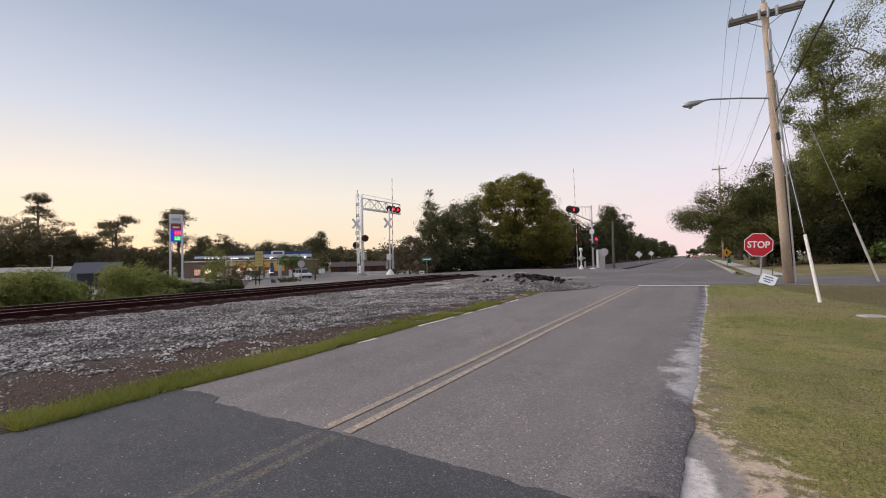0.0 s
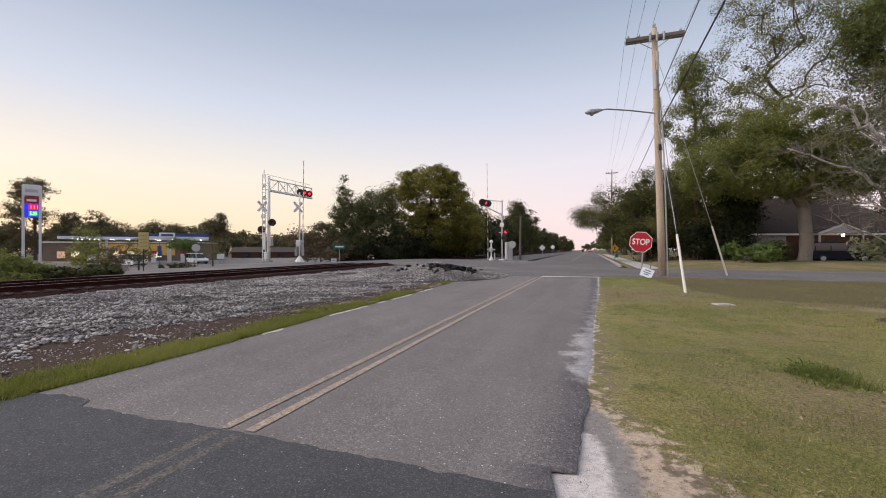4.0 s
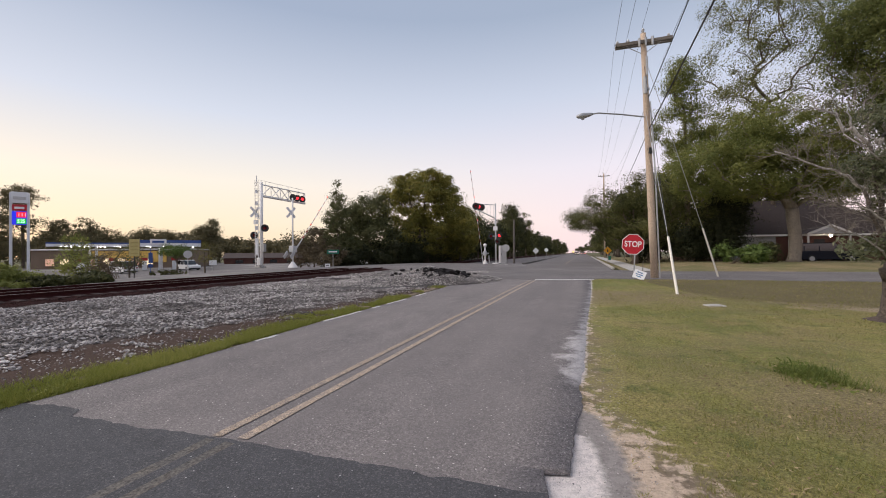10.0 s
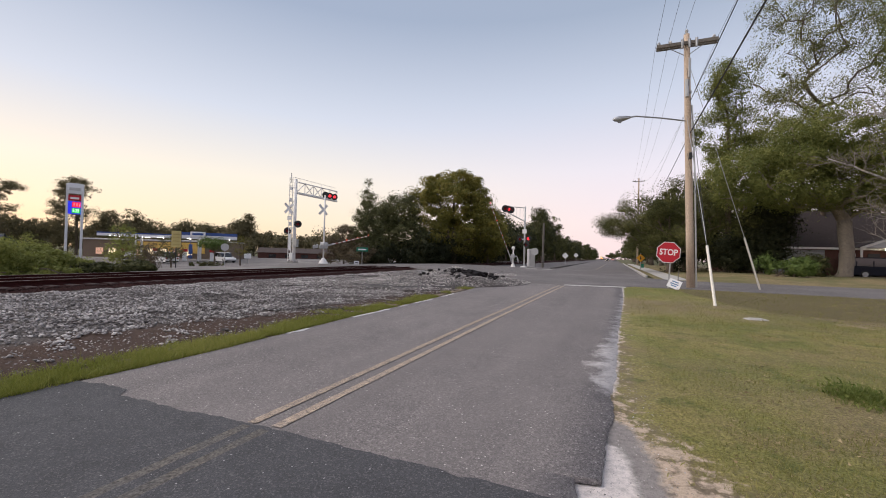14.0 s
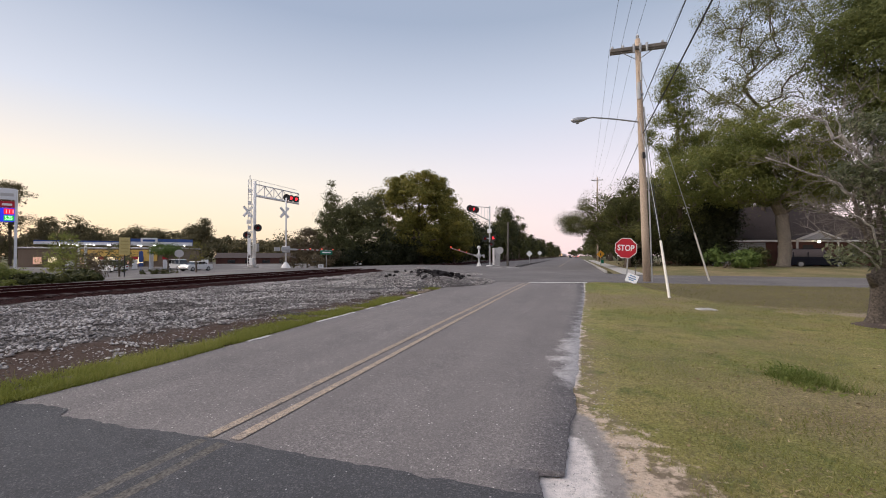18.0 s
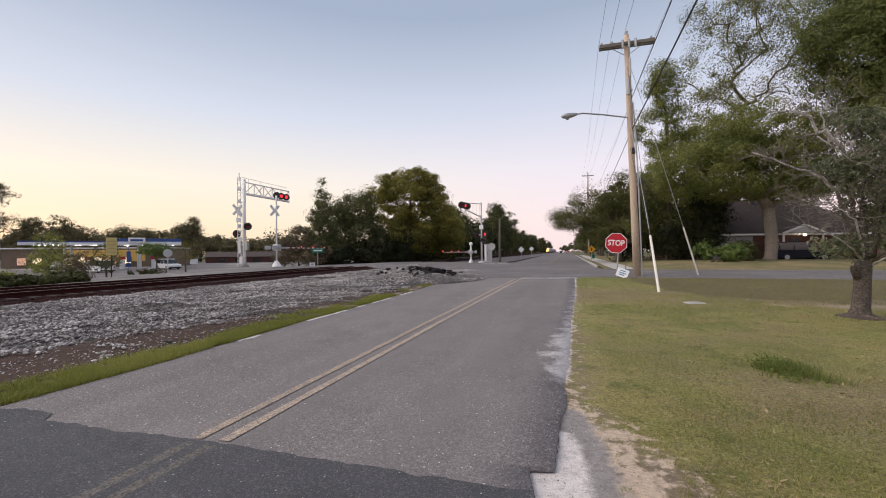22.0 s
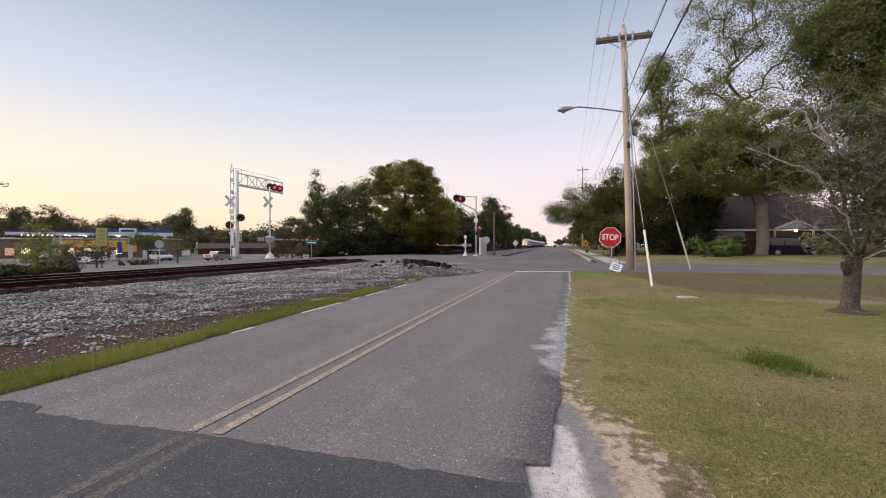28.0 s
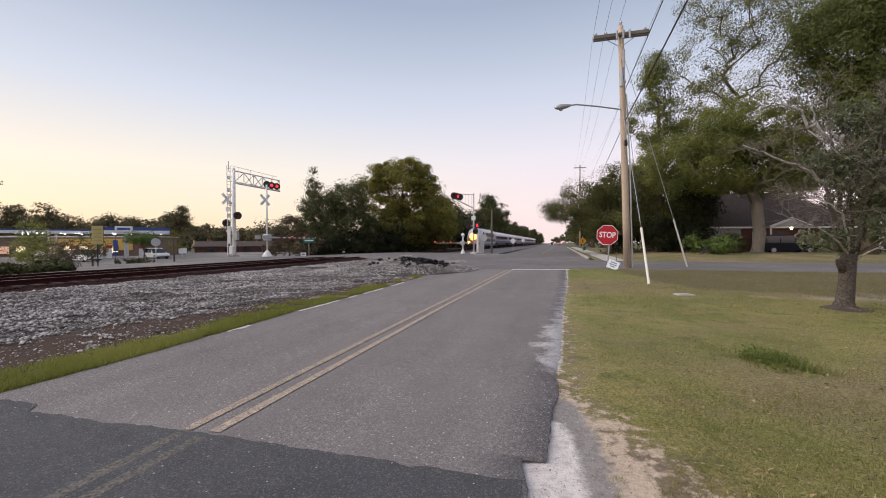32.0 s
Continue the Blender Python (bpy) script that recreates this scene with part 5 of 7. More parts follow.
# ---- vehicles ----
TYRE = mat("tyre", (0.02, 0.02, 0.02), 0.85, var=0.2)
CARGLASS = glass("car_glass", (0.015, 0.018, 0.02), 0.06)
HEADGLOW = glow("headlamp_lit", (1.0, 0.86, 0.62), 5.0)
TAILGLOW = glow("tail_lamp_lit", (1.0, 0.05, 0.03), 5.0)
TAILOFF = mat("tail_lamp", (0.25, 0.02, 0.02), 0.3, var=0.1, bump=0)


def car(at, paint, label, kind="sedan", lit=False, group="", category="car"):
    """A car along its own x (nose at +x), with body, cabin glass, wheels and lamps."""
    L, W, H = {"sedan": (4.7, 1.8, 1.45), "suv": (4.8, 1.9, 1.75), "pickup": (5.6, 2.0, 1.85)}[kind]
    c = thing(kind if kind != "suv" else "parked_suv", at, label, category, group)
    h = L / 2
    low = [(-h, 0.45), (-h + 0.1, 0.28), (h - 0.15, 0.26), (h, 0.42), (h - 0.02, 0.72), (h - 0.25, 0.88), (h * 0.42, 0.98), (-h * 0.9, 1.02), (-h, 0.95)]
    part("body", Mesh().prism(low, W), paint, c)
    back = {"sedan": (-0.62, -0.42), "suv": (-0.93, -0.86), "pickup": (-0.12, -0.08)}[kind]
    cab = [(back[0] * h, 0.98), (back[1] * h, H - 0.05), (-0.05 * h if kind != "suv" else -0.3 * h, H), (0.14 * h, H - 0.06), (0.46 * h, 0.96)]
    part("cabin", Mesh().prism(cab, W - 0.22), CARGLASS, c, "dark tinted windows")
    roof = [(back[1] * h - 0.03, H - 0.07), (back[1] * h + 0.02, H), (0.10 * h, H + 0.015), (0.16 * h, H - 0.07)]
    part("roof", Mesh().prism(roof, W - 0.18), paint, c)
    for px in (back[1] * h + 0.05, (back[1] + 0.14) * h / 2, 0.16 * h):
        part("pillar", Mesh().box((px, 0, 1.2), (0.07, W - 0.2, 0.46)), paint, c)
    for sx in (-0.62, 0.62):
        for sy in (-1, 1):
            w = part("wheel", Mesh().tube([(sx * h, sy * (W / 2 - 0.2), 0.33), (sx * h, sy * (W / 2 + 0.01), 0.33)], 0.33, 16), TYRE, c)
            part("rim", Mesh().tube([(sx * h, sy * (W / 2 + 0.005), 0.33), (sx * h, sy * (W / 2 + 0.02), 0.33)], 0.21, 12), GALV, w)
    for sy in (-1, 1):
        part("headlight", Mesh().box((h - 0.08, sy * (W / 2 - 0.26), 0.66), (0.14, 0.36, 0.14), bevel=0.03), HEADGLOW if lit else SIGNWHITE, c)
        part("tail_light", Mesh().box((-h + 0.02, sy * (W / 2 - 0.2), 0.82), (0.08, 0.26, 0.2), bevel=0.02), TAILGLOW if lit else TAILOFF, c)
        part("mirror", Mesh().box((0.36 * h, sy * (W / 2 + 0.06), 1.0), (0.12, 0.16, 0.12), bevel=0.03), paint, c)
    part("bumper", Mesh().box((0, 0, 0.36), (L + 0.06, W - 0.1, 0.2), bevel=0.05), BLACK, c, "dark bumpers and sill")
    return c


# ---- buildings ----
SIDING = mat("grey_siding", (0.34, 0.34, 0.345), 0.7, var=0.2, scale=2)


def house():
    """A brick ranch house with a hipped shingle roof and a white gabled porch."""
    at = pose(21.3, 47.5, 0.28, rz=15.5)
    o = thing("house", at, "low red brick house with dark shingle roof and white trim", "house")
    xa, xb, dp, he = -9.5, 7.6, 9.0, 2.55
    for nm, c, s in (("wall", ((xa + xb) / 2, 0.1, he / 2), (xb - xa, 0.2, he)), ("wall", ((xa + xb) / 2, dp, he / 2), (xb - xa, 0.2, he)),
                     ("wall", (xa, dp / 2, he / 2), (0.2, dp, he)), ("wall", (xb, dp / 2, he / 2), (0.2, dp, he))):
        part(nm, Mesh().box(c, s), BRICK, o, "red brick wall")
    e = 0.5
    zr = 6.3
    v = [(xa - e, -e, he), (xb + e, -e, he), (xb + e, dp + e, he), (xa - e, dp + e, he), (xa + 4, dp / 2, zr), (xb - 4, dp / 2, zr)]
    part("roof", Mesh().add(v + [(a, b, c - 0.15) for a, b, c in v[:4]], [(0, 1, 5, 4), (1, 2, 5), (2, 3, 4, 5), (3, 0, 4), (6, 7, 8, 9)]), ROOFING, o, "dark brown shingle roof")
    part("fascia", Mesh().box(((xa + xb) / 2, -e, he - 0.07), (xb - xa + 2 * e, 0.05, 0.17)), WHITE, o, "white eaves fascia")
    for k in range(11):
        part("siding_board", Mesh().box((xa + 2.6, -0.03, 0.25 + 0.2 * k), (5.0, 0.06, 0.185)), SIDING, o, "grey painted siding board")
    # gabled porch
    gx, gw = -0.6, 2.0
    part("porch_roof", Mesh().add([(gx - gw, -1.4, he), (gx, -1.4, he + 0.78), (gx + gw, -1.4, he), (gx - gw, 2.5, he), (gx, 2.5, he + 0.78), (gx + gw, 2.5, he)], [(0, 1, 4, 3), (1, 2, 5, 4)]), ROOFING, o, "small gabled porch roof")
    for s in (-1, 1):
        part("bargeboard", Mesh().box((gx + s * gw / 2, -1.43, he + 0.37), (math.hypot(gw, 0.78) + 0.1, 0.06, 0.2), m=Matrix.Rotation(s * math.atan2(0.78, gw), 3, "Y")), WHITE, o, "white gable trim")
    part("gable", Mesh().prism([(gx - gw * 0.9, he + 0.02), (gx + gw * 0.9, he + 0.02), (gx, he + 0.7)], 0.05, Matrix.Translation((0, -1.38, 0))), GALV, o, "grey gable board")
    for px in (gx - gw + 0.2, gx + gw - 0.2):
        part("column", Mesh().box((px, -1.2, he / 2), (0.14, 0.14, he), bevel=0.02), WHITE, o, "white porch column")
    d = part("door", Mesh().box((gx + 0.1, -0.03, 1.05), (0.95, 0.06, 2.1), bevel=0.01), BLACK, o, "dark front door")
    for wx, lit in ((-2.6, 1), (3.9, 0)):
        w = part("window", Mesh().box((wx, -0.02, 1.45), (1.3, 0.05, 1.25)), WHITE, o, "white window frame")
        part("pane", Mesh().box((wx, -0.05, 1.45), (1.15, 0.03, 1.1)), glow("warm_window", (1.0, 0.6, 0.3), 0.28, (0.05, 0.04, 0.03)) if lit else CARGLASS, w, "warmly lit pane" if lit else "")
        for b in range(5):
            if not lit:
                part("slat", Mesh().box((wx, -0.075, 1.02 + b * 0.21), (1.13, 0.012, 0.10)), SIGNBACK, w)
    part("porch_lamp", Mesh().tube([(gx + 0.15, -1.2, 2.28), (gx + 0.15, -1.2, 2.46)], [0.09, 0.11], 10), glow("porch_lamp_lit", (1.0, 0.86, 0.66), 22), o, "lit porch lamp")
    part("chimney", Mesh().box((3.0, dp / 2, 5.3), (0.6, 0.6, 0.9), bevel=0.02), BRICK, o)
    # white gabled end by the drive
    part("gable_end", Mesh().prism([(xb - 0.1, 0), (xb + 1.5, 0), (xb + 1.5, 2.6), (xb + 0.7, 3.2), (xb - 0.1, 2.7)], 0.2, Matrix.Translation((0, -0.6, 0))), WHITE, o, "white end wall")
    part("vent", Mesh().box((xb + 0.8, -0.72, 2.1), (0.6, 0.06, 0.9), bevel=0.02), BLACK, o, "dark opening")


CANOPY_BLUE = mat("canopy_blue", (0.02, 0.07, 0.26), 0.4, var=0.1)
CANOPY_WHITE = mat("canopy_white", (0.7, 0.72, 0.75), 0.4, var=0.1)
LAMP_WHITE = glow("canopy_lamp_lit", (1.0, 0.95, 0.82), 40.0)
SHOPYELLOW = mat("shop_yellow", (0.70, 0.44, 0.10), 0.7, var=0.2, scale=1)
SHOPTAN = mat("shop_tan", (0.19, 0.135, 0.095), 0.8, var=0.25, scale=1)


def petrol_station():
    at = pose(-64.5, 54.1, -1.0, rz=230.2)
    o = thing("fuel_canopy", at, "long blue and white fuel station canopy with lit lamps", "fuel canopy")
    L, D, z0 = 20.3, 9.0, 4.1
    part("deck", Mesh().box((L / 2, -D / 2, z0 + 0.34), (L - 0.1, D - 0.1, 0.5)), CANOPY_WHITE, o)
    part("fascia", Mesh().box((4.7, 0.0, z0 + 0.28), (9.4, 0.1, 0.56)), CANOPY_WHITE, o, "white lower fascia")
    part("fascia", Mesh().box((4.7, 0.0, z0 + 0.83), (9.4, 0.1, 0.52)), CANOPY_BLUE, o, "blue upper fascia")
    part("fascia", Mesh().box(((L + 9.4) / 2, 0.0, z0 + 0.2), (L - 9.4, 0.1, 0.42)), CANOPY_WHITE, o, "white lower fascia")
    part("fascia", Mesh().box(((L + 9.4) / 2, 0.0, z0 + 0.52), (L - 9.4, 0.1, 0.2)), CANOPY_BLUE, o, "blue upper fascia")
    part("fascia", Mesh().box((0, -D / 2, z0 + 0.55), (0.1, D, 1.1)), CANOPY_BLUE, o)
    part("sign_box", Mesh().box((6.2, 0.12, z0 + 0.75), (2.3, 0.16, 0.95), bevel=0.03), SIGNWHITE, o, "white sign box with blue bars")
    part("sign_bar", Mesh().box((6.2, 0.22, z0 + 0.8), (1.7, 0.03, 0.36)), CANOPY_BLUE, o)
    for k in range(9):
        for r in (1.5, 4.5, 7.5):
            part("canopy_lamp", Mesh().box((1.3 + k * 2.2, -r, z0 + 0.05), (0.12, 0.12, 0.10), bevel=0.03), LAMP_WHITE, o, "lit canopy lamp")
    for cx in (6.2, 15.5):
        part("column", Mesh().box((cx, -2.0, z0 / 2), (0.26, 0.26, z0), bevel=0.03), CANOPY_WHITE, o)
        part("column", Mesh().box((cx, -7.0, z0 / 2), (0.35, 0.35, z0), bevel=0.03), CANOPY_WHITE, o)
    for k in range(4):
        p = thing("fuel_pump", at @ pose(4.0 + k * 4.3, -2.0, 0), "white and red fuel pump under the canopy", "fuel pump", "fuel pumps")
        part("cabinet", Mesh().box((0, 0, 0.85), (0.7, 0.5, 1.6), bevel=0.04), SIGNWHITE, p)
        part("topper", Mesh().box((0, 0, 1.95), (0.9, 0.45, 0.5), bevel=0.03), STOPRED, p, "red pump topper")
        part("base", Mesh().box((0, 0, 0.06), (1.6, 1.0, 0.16), bevel=0.03), CONCRETE, p)
    s = thing("shop", pose(-96, 62, -1.0, rz=30), "low tan and yellow fuel station shop with lit windows", "shop")
    part("wall", Mesh().box((0, 0, 1.9), (30, 9, 3.8)), SHOPTAN, s)
    part("wall", Mesh().box((3, -4.6, 2.4), (14, 0.2, 2.4)), SHOPYELLOW, s, "yellow front band")
    part("roof", Mesh().box((0, 0, 3.95), (30.6, 9.6, 0.3), bevel=0.05), GALV, s)
    for k in range(8):
        w = part("window", Mesh().box((-11.5 + k * 2.6, -4.72, 1.35), (1.7, 0.1, 1.7)), SHOPTAN, s)
        part("pane", Mesh().box((-11.5 + k * 2.6, -4.8, 1.35), (1.45, 0.06, 1.4)), glow("shop_light", (1.0, 0.78, 0.45), 1.1) if k % 3 else glow("shop_light_red", (1.0, 0.45, 0.25), 0.5), w, "lit shop window")


def price_sign():
    s = thing("price_sign", pose(-76.9, 35.2, -1.0, rz=60), "tall white price sign on two posts with lit digits", "price sign")
    for sx in (-0.88, 0.88):
        part("post", Mesh().box((sx, 0, 5.9), (0.30, 0.35, 11.8), bevel=0.03), CANOPY_WHITE, s)
    part("header", Mesh().box((0, -0.05, 11.1), (1.7, 0.4, 1.6), bevel=0.03), CANOPY_WHITE, s, "white header panel")
    part("bar", Mesh().box((0, -0.32, 11.0), (1.3, 0.03, 0.42)), SIGNBACK, s)
    part("panel", Mesh().box((0, -0.05, 9.65), (1.5, 0.36, 0.85)), STOPRED, s, "red panel")
    part("bar", Mesh().box((0, -0.27, 9.6), (1.0, 0.03, 0.3)), SIGNWHITE, s)
    part("panel", Mesh().box((0, -0.05, 8.15), (1.5, 0.36, 1.95)), glow("led_blue", (0.01, 0.03, 1.0), 0.75, (0.01, 0.01, 0.03)), s, "blue lit price panel")
    part("digits_field", Mesh().box((0.2, -0.28, 8.62), (1.0, 0.03, 0.8)), glow("led_red", (1.0, 0.0, 0.04), 1.0, (0.03, 0.01, 0.01)), s, "red lit digits")
    part("digits_field", Mesh().box((0.2, -0.28, 7.68), (1.0, 0.03, 0.74)), glow("led_green", (0.0, 0.55, 0.02), 1.0, (0.01, 0.03, 0.01)), s, "green lit digits")
    price_digits(s)
    for k in range(3):
        part("digit_bar", Mesh().box((-0.05 + 0.33 * k, -0.31, 8.62), (0.07, 0.02, 0.5)), glow("led_pink", (1.0, 0.3, 0.3), 1.5), s)


def price_digits(s):
    lettering("5.25", 0.72, s, glow("led_mint", (0.35, 1.0, 0.5), 1.6), pose(0.18, -0.31, 7.68) @ Matrix.Diagonal((0.62, 1, 1, 1)), "digits")


def side_buildings():
    b = thing("workshop", pose(-76.4, 24.3, -1.3, rz=58), "blue-grey workshop with a dark metal porch roof", "building")
    part("wall", Mesh().box((0, 4, 1.3), (5.4, 7.4, 2.6)), mat("slate_wall", (0.07, 0.085, 0.12), 0.7, var=0.3), b)
    part("roof", Mesh().add([(-2.9, -2.6, 2.35), (2.9, -2.6, 2.35), (2.7, 1.2, 4.0), (-3.2, 1.2, 4.0), (-3.2, 8.0, 2.7), (2.7, 8.0, 2.7)], [(0, 1, 2, 3), (3, 2, 5, 4)]), mat("dark_metal_roof", (0.045, 0.052, 0.08), 0.9, 0.0, var=0.3), b, "dark metal roof")
    for px in (-2.7, 1.4):
        part("post", Mesh().box((px, -2.4, 1.15), (0.14, 0.14, 2.3)), GALV, b)
    part("window", Mesh().box((1.8, -0.05, 1.7), (1.8, 0.1, 1.0)), mat("teal_panel", (0.12, 0.32, 0.30), 0.6), b, "pale teal window panel")
    c = thing("long_shed", pose(-81.0, 18.6, -1.3, rz=60), "long white shed with a pale metal roof", "building")
    part("wall", Mesh().box((0, 4, 1.4), (12, 7, 2.8)), mat("mint_wall", (0.34, 0.45, 0.43), 0.8, var=0.2), c)
    part("roof", Mesh().add([(-6.3, -0.2, 2.7), (6.3, -0.2, 2.7), (6.3, 4, 3.5), (-6.3, 4, 3.5), (-6.3, 8, 2.7), (6.3, 8, 2.7)], [(0, 1, 2, 3), (3, 2, 5, 4)]), mat("pale_metal_roof", (0.24, 0.235, 0.225), 0.85, 0.0, var=0.3), c, "pale metal roof")
    d = thing("brown_store", pose(-92.0, 100.0, -1.6, rz=38), "low store with a brown roof behind the crossing", "building")
    part("wall", Mesh().box((0, 0, 1.2), (22, 10, 2.4)), BRICK, d)
    part("roof", Mesh().add([(-11.5, -5.5, 2.3), (11.5, -5.5, 2.3), (11.5, 0, 3.8), (-11.5, 0, 3.8), (-11.5, 5.5, 2.3), (11.5, 5.5, 2.3)], [(0, 1, 2, 3), (3, 2, 5, 4)]), ROOFING, d, "brown pitched roof")
    for k in range(4):
        part("window", Mesh().box((-7 + 4.6 * k, -5.06, 1.3), (2.0, 0.1, 1.0)), CARGLASS, d)
    f = thing("white_store", pose(-52.0, 92.0, -1.0, rz=25), "white flat-roofed store behind the crossing", "building")
    part("wall", Mesh().box((0, 0, 1.9), (14, 9, 3.8)), WHITE, f)
    part("roof", Mesh().box((0, 0, 3.9), (14.6, 9.6, 0.3), bevel=0.05), GALV, f)
    for k in range(3):
        part("window", Mesh().box((-4 + 4 * k, -4.56, 1.5), (2.2, 0.1, 1.6)), glow("store_light", (1.0, 0.6, 0.4), 0.5), f, "lit store window")


# ---- train ----
COACHSILVER = mat("coach_steel", (0.58, 0.58, 0.60), 0.38, 0.55, var=0.15, scale=0.8, bump=0.03)
TRAINBLUE = mat("train_blue", (0.03, 0.06, 0.16), 0.4, var=0.15)
TRAINRED = mat("train_red", (0.35, 0.03, 0.04), 0.4, var=0.15)


def hull(w, z0, z1, k=0.35):
    h = w / 2
    return [(-h, z0), (h, z0), (h, z1 - 1.0), (h * 0.93, z1 - 0.5), (h * 0.65, z1 - 0.13), (h * k * 0.6, z1), (-h * k * 0.6, z1), (-h * 0.65, z1 - 0.13), (-h * 0.93, z1 - 0.5), (-h, z1 - 1.0)]


def loft(sections):
    """Outlines in x and z at rising y, joined into one skin."""
    m = Mesh()
    n = len(sections[0][1])
    verts = [(x, y, z) for y, o in sections for x, z in o]
    faces = [tuple(range(n)), tuple(range(n * (len(sections) - 1), n * len(sections)))[::-1]]
    for k in range(len(sections) - 1):
        for i in range(n):
            j = (i + 1) % n
            faces.append((k * n + i, (k + 1) * n + i, (k + 1) * n + j, k * n + j))
    return m.add(verts, faces)


def bogie(parent, y):
    b = part("bogie", Mesh().box((0, y, 0.62), (2.2, 2.9, 0.4), bevel=0.06), BLACK, parent)
    for dy in (-1.0, 1.0):
        for sx in (-0.72, 0.72):
            part("wheel", Mesh().tube([(sx - 0.07, y + dy, 0.46), (sx + 0.07, y + dy, 0.46)], 0.46, 16), RUST, b)


def locomotive():
    o = thing("locomotive", pose(TRACK_X, 84, RAIL_TOP), "silver passenger locomotive with blue bands and lit headlights", "locomotive", "passenger train")
    part("body", loft([(0.0, [(x * 0.86, 1.0 + (z - 1.0) * 0.52) for x, z in hull(3.0, 1.0, 4.3)]), (0.9, [(x * 0.95, 1.0 + (z - 1.0) * 0.66) for x, z in hull(3.0, 1.0, 4.3)]), (2.3, [(x, 1.0 + (z - 1.0) * 0.97) for x, z in hull(3.0, 1.0, 4.3)]), (2.8, hull(3.05, 1.0, 4.3)), (20.5, hull(3.05, 1.0, 4.3))]), COACHSILVER, o)
    part("skirt", Mesh().box((0, 10.3, 0.85), (2.9, 19.6, 0.7), bevel=0.05), TRAINBLUE, o, "dark blue skirt and tanks")
    part("pilot", Mesh().box((0, 0.1, 0.55), (2.7, 0.4, 0.8), bevel=0.08), BLACK, o)
    for sx in (-1, 1):
        part("band", Mesh().box((sx * 1.535, 11.5, 1.75), (0.02, 17.5, 0.55)), TRAINBLUE, o, "blue side band")
        part("windscreen", Mesh().box((sx * 0.62, 1.62, 3.32), (1.0, 0.06, 0.75), m=Matrix.Rotation(radians(-52), 3, "X")), CARGLASS, o)
        part("cab_window", Mesh().box((sx * 1.53, 3.6, 3.1), (0.03, 0.9, 0.7)), CARGLASS, o)
        part("ditch_light", Mesh().tube([(sx * 0.95, -0.02, 1.35), (sx * 0.95, -0.12, 1.35)], 0.17, 12), glow("ditch_lit", (1.0, 0.32, 0.025), 24), o, "lit ditch light")
        for k in range(6):
            part("grille", Mesh().box((sx * 1.54, 7.0 + k * 1.9, 3.0), (0.03, 1.5, 0.8)), BLACK, o)
    part("headlight", Mesh().tube([(0, 0.35, 2.45), (0, -0.10, 2.45)], 0.30, 14), glow("headlight_lit", (1.0, 0.36, 0.022), 40), o, "bright warm headlight")
    # wide glowing disc added to imitate the headlight's glare
    part("glare_disc", Mesh().tube([(0, 0.30, 2.45), (0, -0.05, 2.45)], [0.34, 0.75], 20), glow("headlight_glare", (1.0, 0.26, 0.025), 7.0, (0.5, 0.5, 0.5)), o, "glowing disc for the glare round the headlight")
    for k in range(3):
        part("roof_fan", Mesh().tube([(0, 9 + 4 * k, 4.25), (0, 9 + 4 * k, 4.42)], 0.75, 16), GALV, o)
    bogie(o, 4.2)
    bogie(o, 16.8)
    return o


def coach():
    o = thing("passenger_coach", pose(TRACK_X, 110, RAIL_TOP), "stainless steel passenger coach with dark windows", "railway coach", "passenger train")
    part("body", loft([(0.0, hull(3.0, 1.05, 4.1, 0.5)), (25.6, hull(3.0, 1.05, 4.1, 0.5))]), COACHSILVER, o)
    for sx in (-1, 1):
        part("lower_panel", Mesh().box((sx * 1.505, 12.8, 1.42), (0.016, 25.2, 0.74)), TRAINBLUE, o, "dark lower side panel")
        part("window_band", Mesh().box((sx * 1.507, 12.8, 2.55), (0.016, 23.5, 0.85)), TRAINBLUE, o, "dark blue window band")
        part("stripe", Mesh().box((sx * 1.507, 12.8, 2.06), (0.018, 25.0, 0.09)), TRAINRED, o, "red stripe")
        for k in range(12):
            part("pane", Mesh().box((sx * 1.52, 2.2 + k * 1.93, 2.55), (0.02, 1.25, 0.6)), CARGLASS, o)
    part("underframe", Mesh().box((0, 12.8, 0.85), (2.6, 17, 0.5), bevel=0.05), BLACK, o)
    for y in (0.1, 25.5):
        part("gangway", Mesh().box((0, y, 2.2), (1.3, 0.5, 2.3), bevel=0.05), BLACK, o)
    bogie(o, 3.6)
    bogie(o, 22.0)
    return o


def bush(x, y, w, d, h, n, leaf, material, label, seed, group="", z=None, name="bush", low=0.0):
    """A rounded shrub: short stems and a shell of leaves."""
    rng = np.random.default_rng(seed)
    o = thing(name, pose(x, y, (ground_z(x, y) if z is None else z) - 0.08), label, "shrub", group)
    k = max(3, int(w * 1.5))
    bl = [(rng.uniform(-0.36, 0.36) * w, rng.uniform(-0.3, 0.3) * d, h * (rng.uniform(0.38, 0.6) - low * rng.uniform(0, 0.3)), w * 0.26, d * 0.3, h * rng.uniform(0.32, 0.42)) for _ in range(k)]
    c, pts, out = clump_points(rng, bl, max(20, n // 40), 40, 0.10 * min(w, h))
    pts[:, 2] = np.clip(pts[:, 2], 0.03, None)
    m = Mesh()
    for i in range(9):
        limb(m, (rng.uniform(-0.2, 0.2) * w, rng.uniform(-0.2, 0.2) * d, 0), c[i], 0.03, 0.008, rng, 0.05, 5, 5)
    part("stem_mass", m, BARK, o)
    leaf_cloud("leaves", pts, leaf, material, o, seed + 9, out=out)
    return o


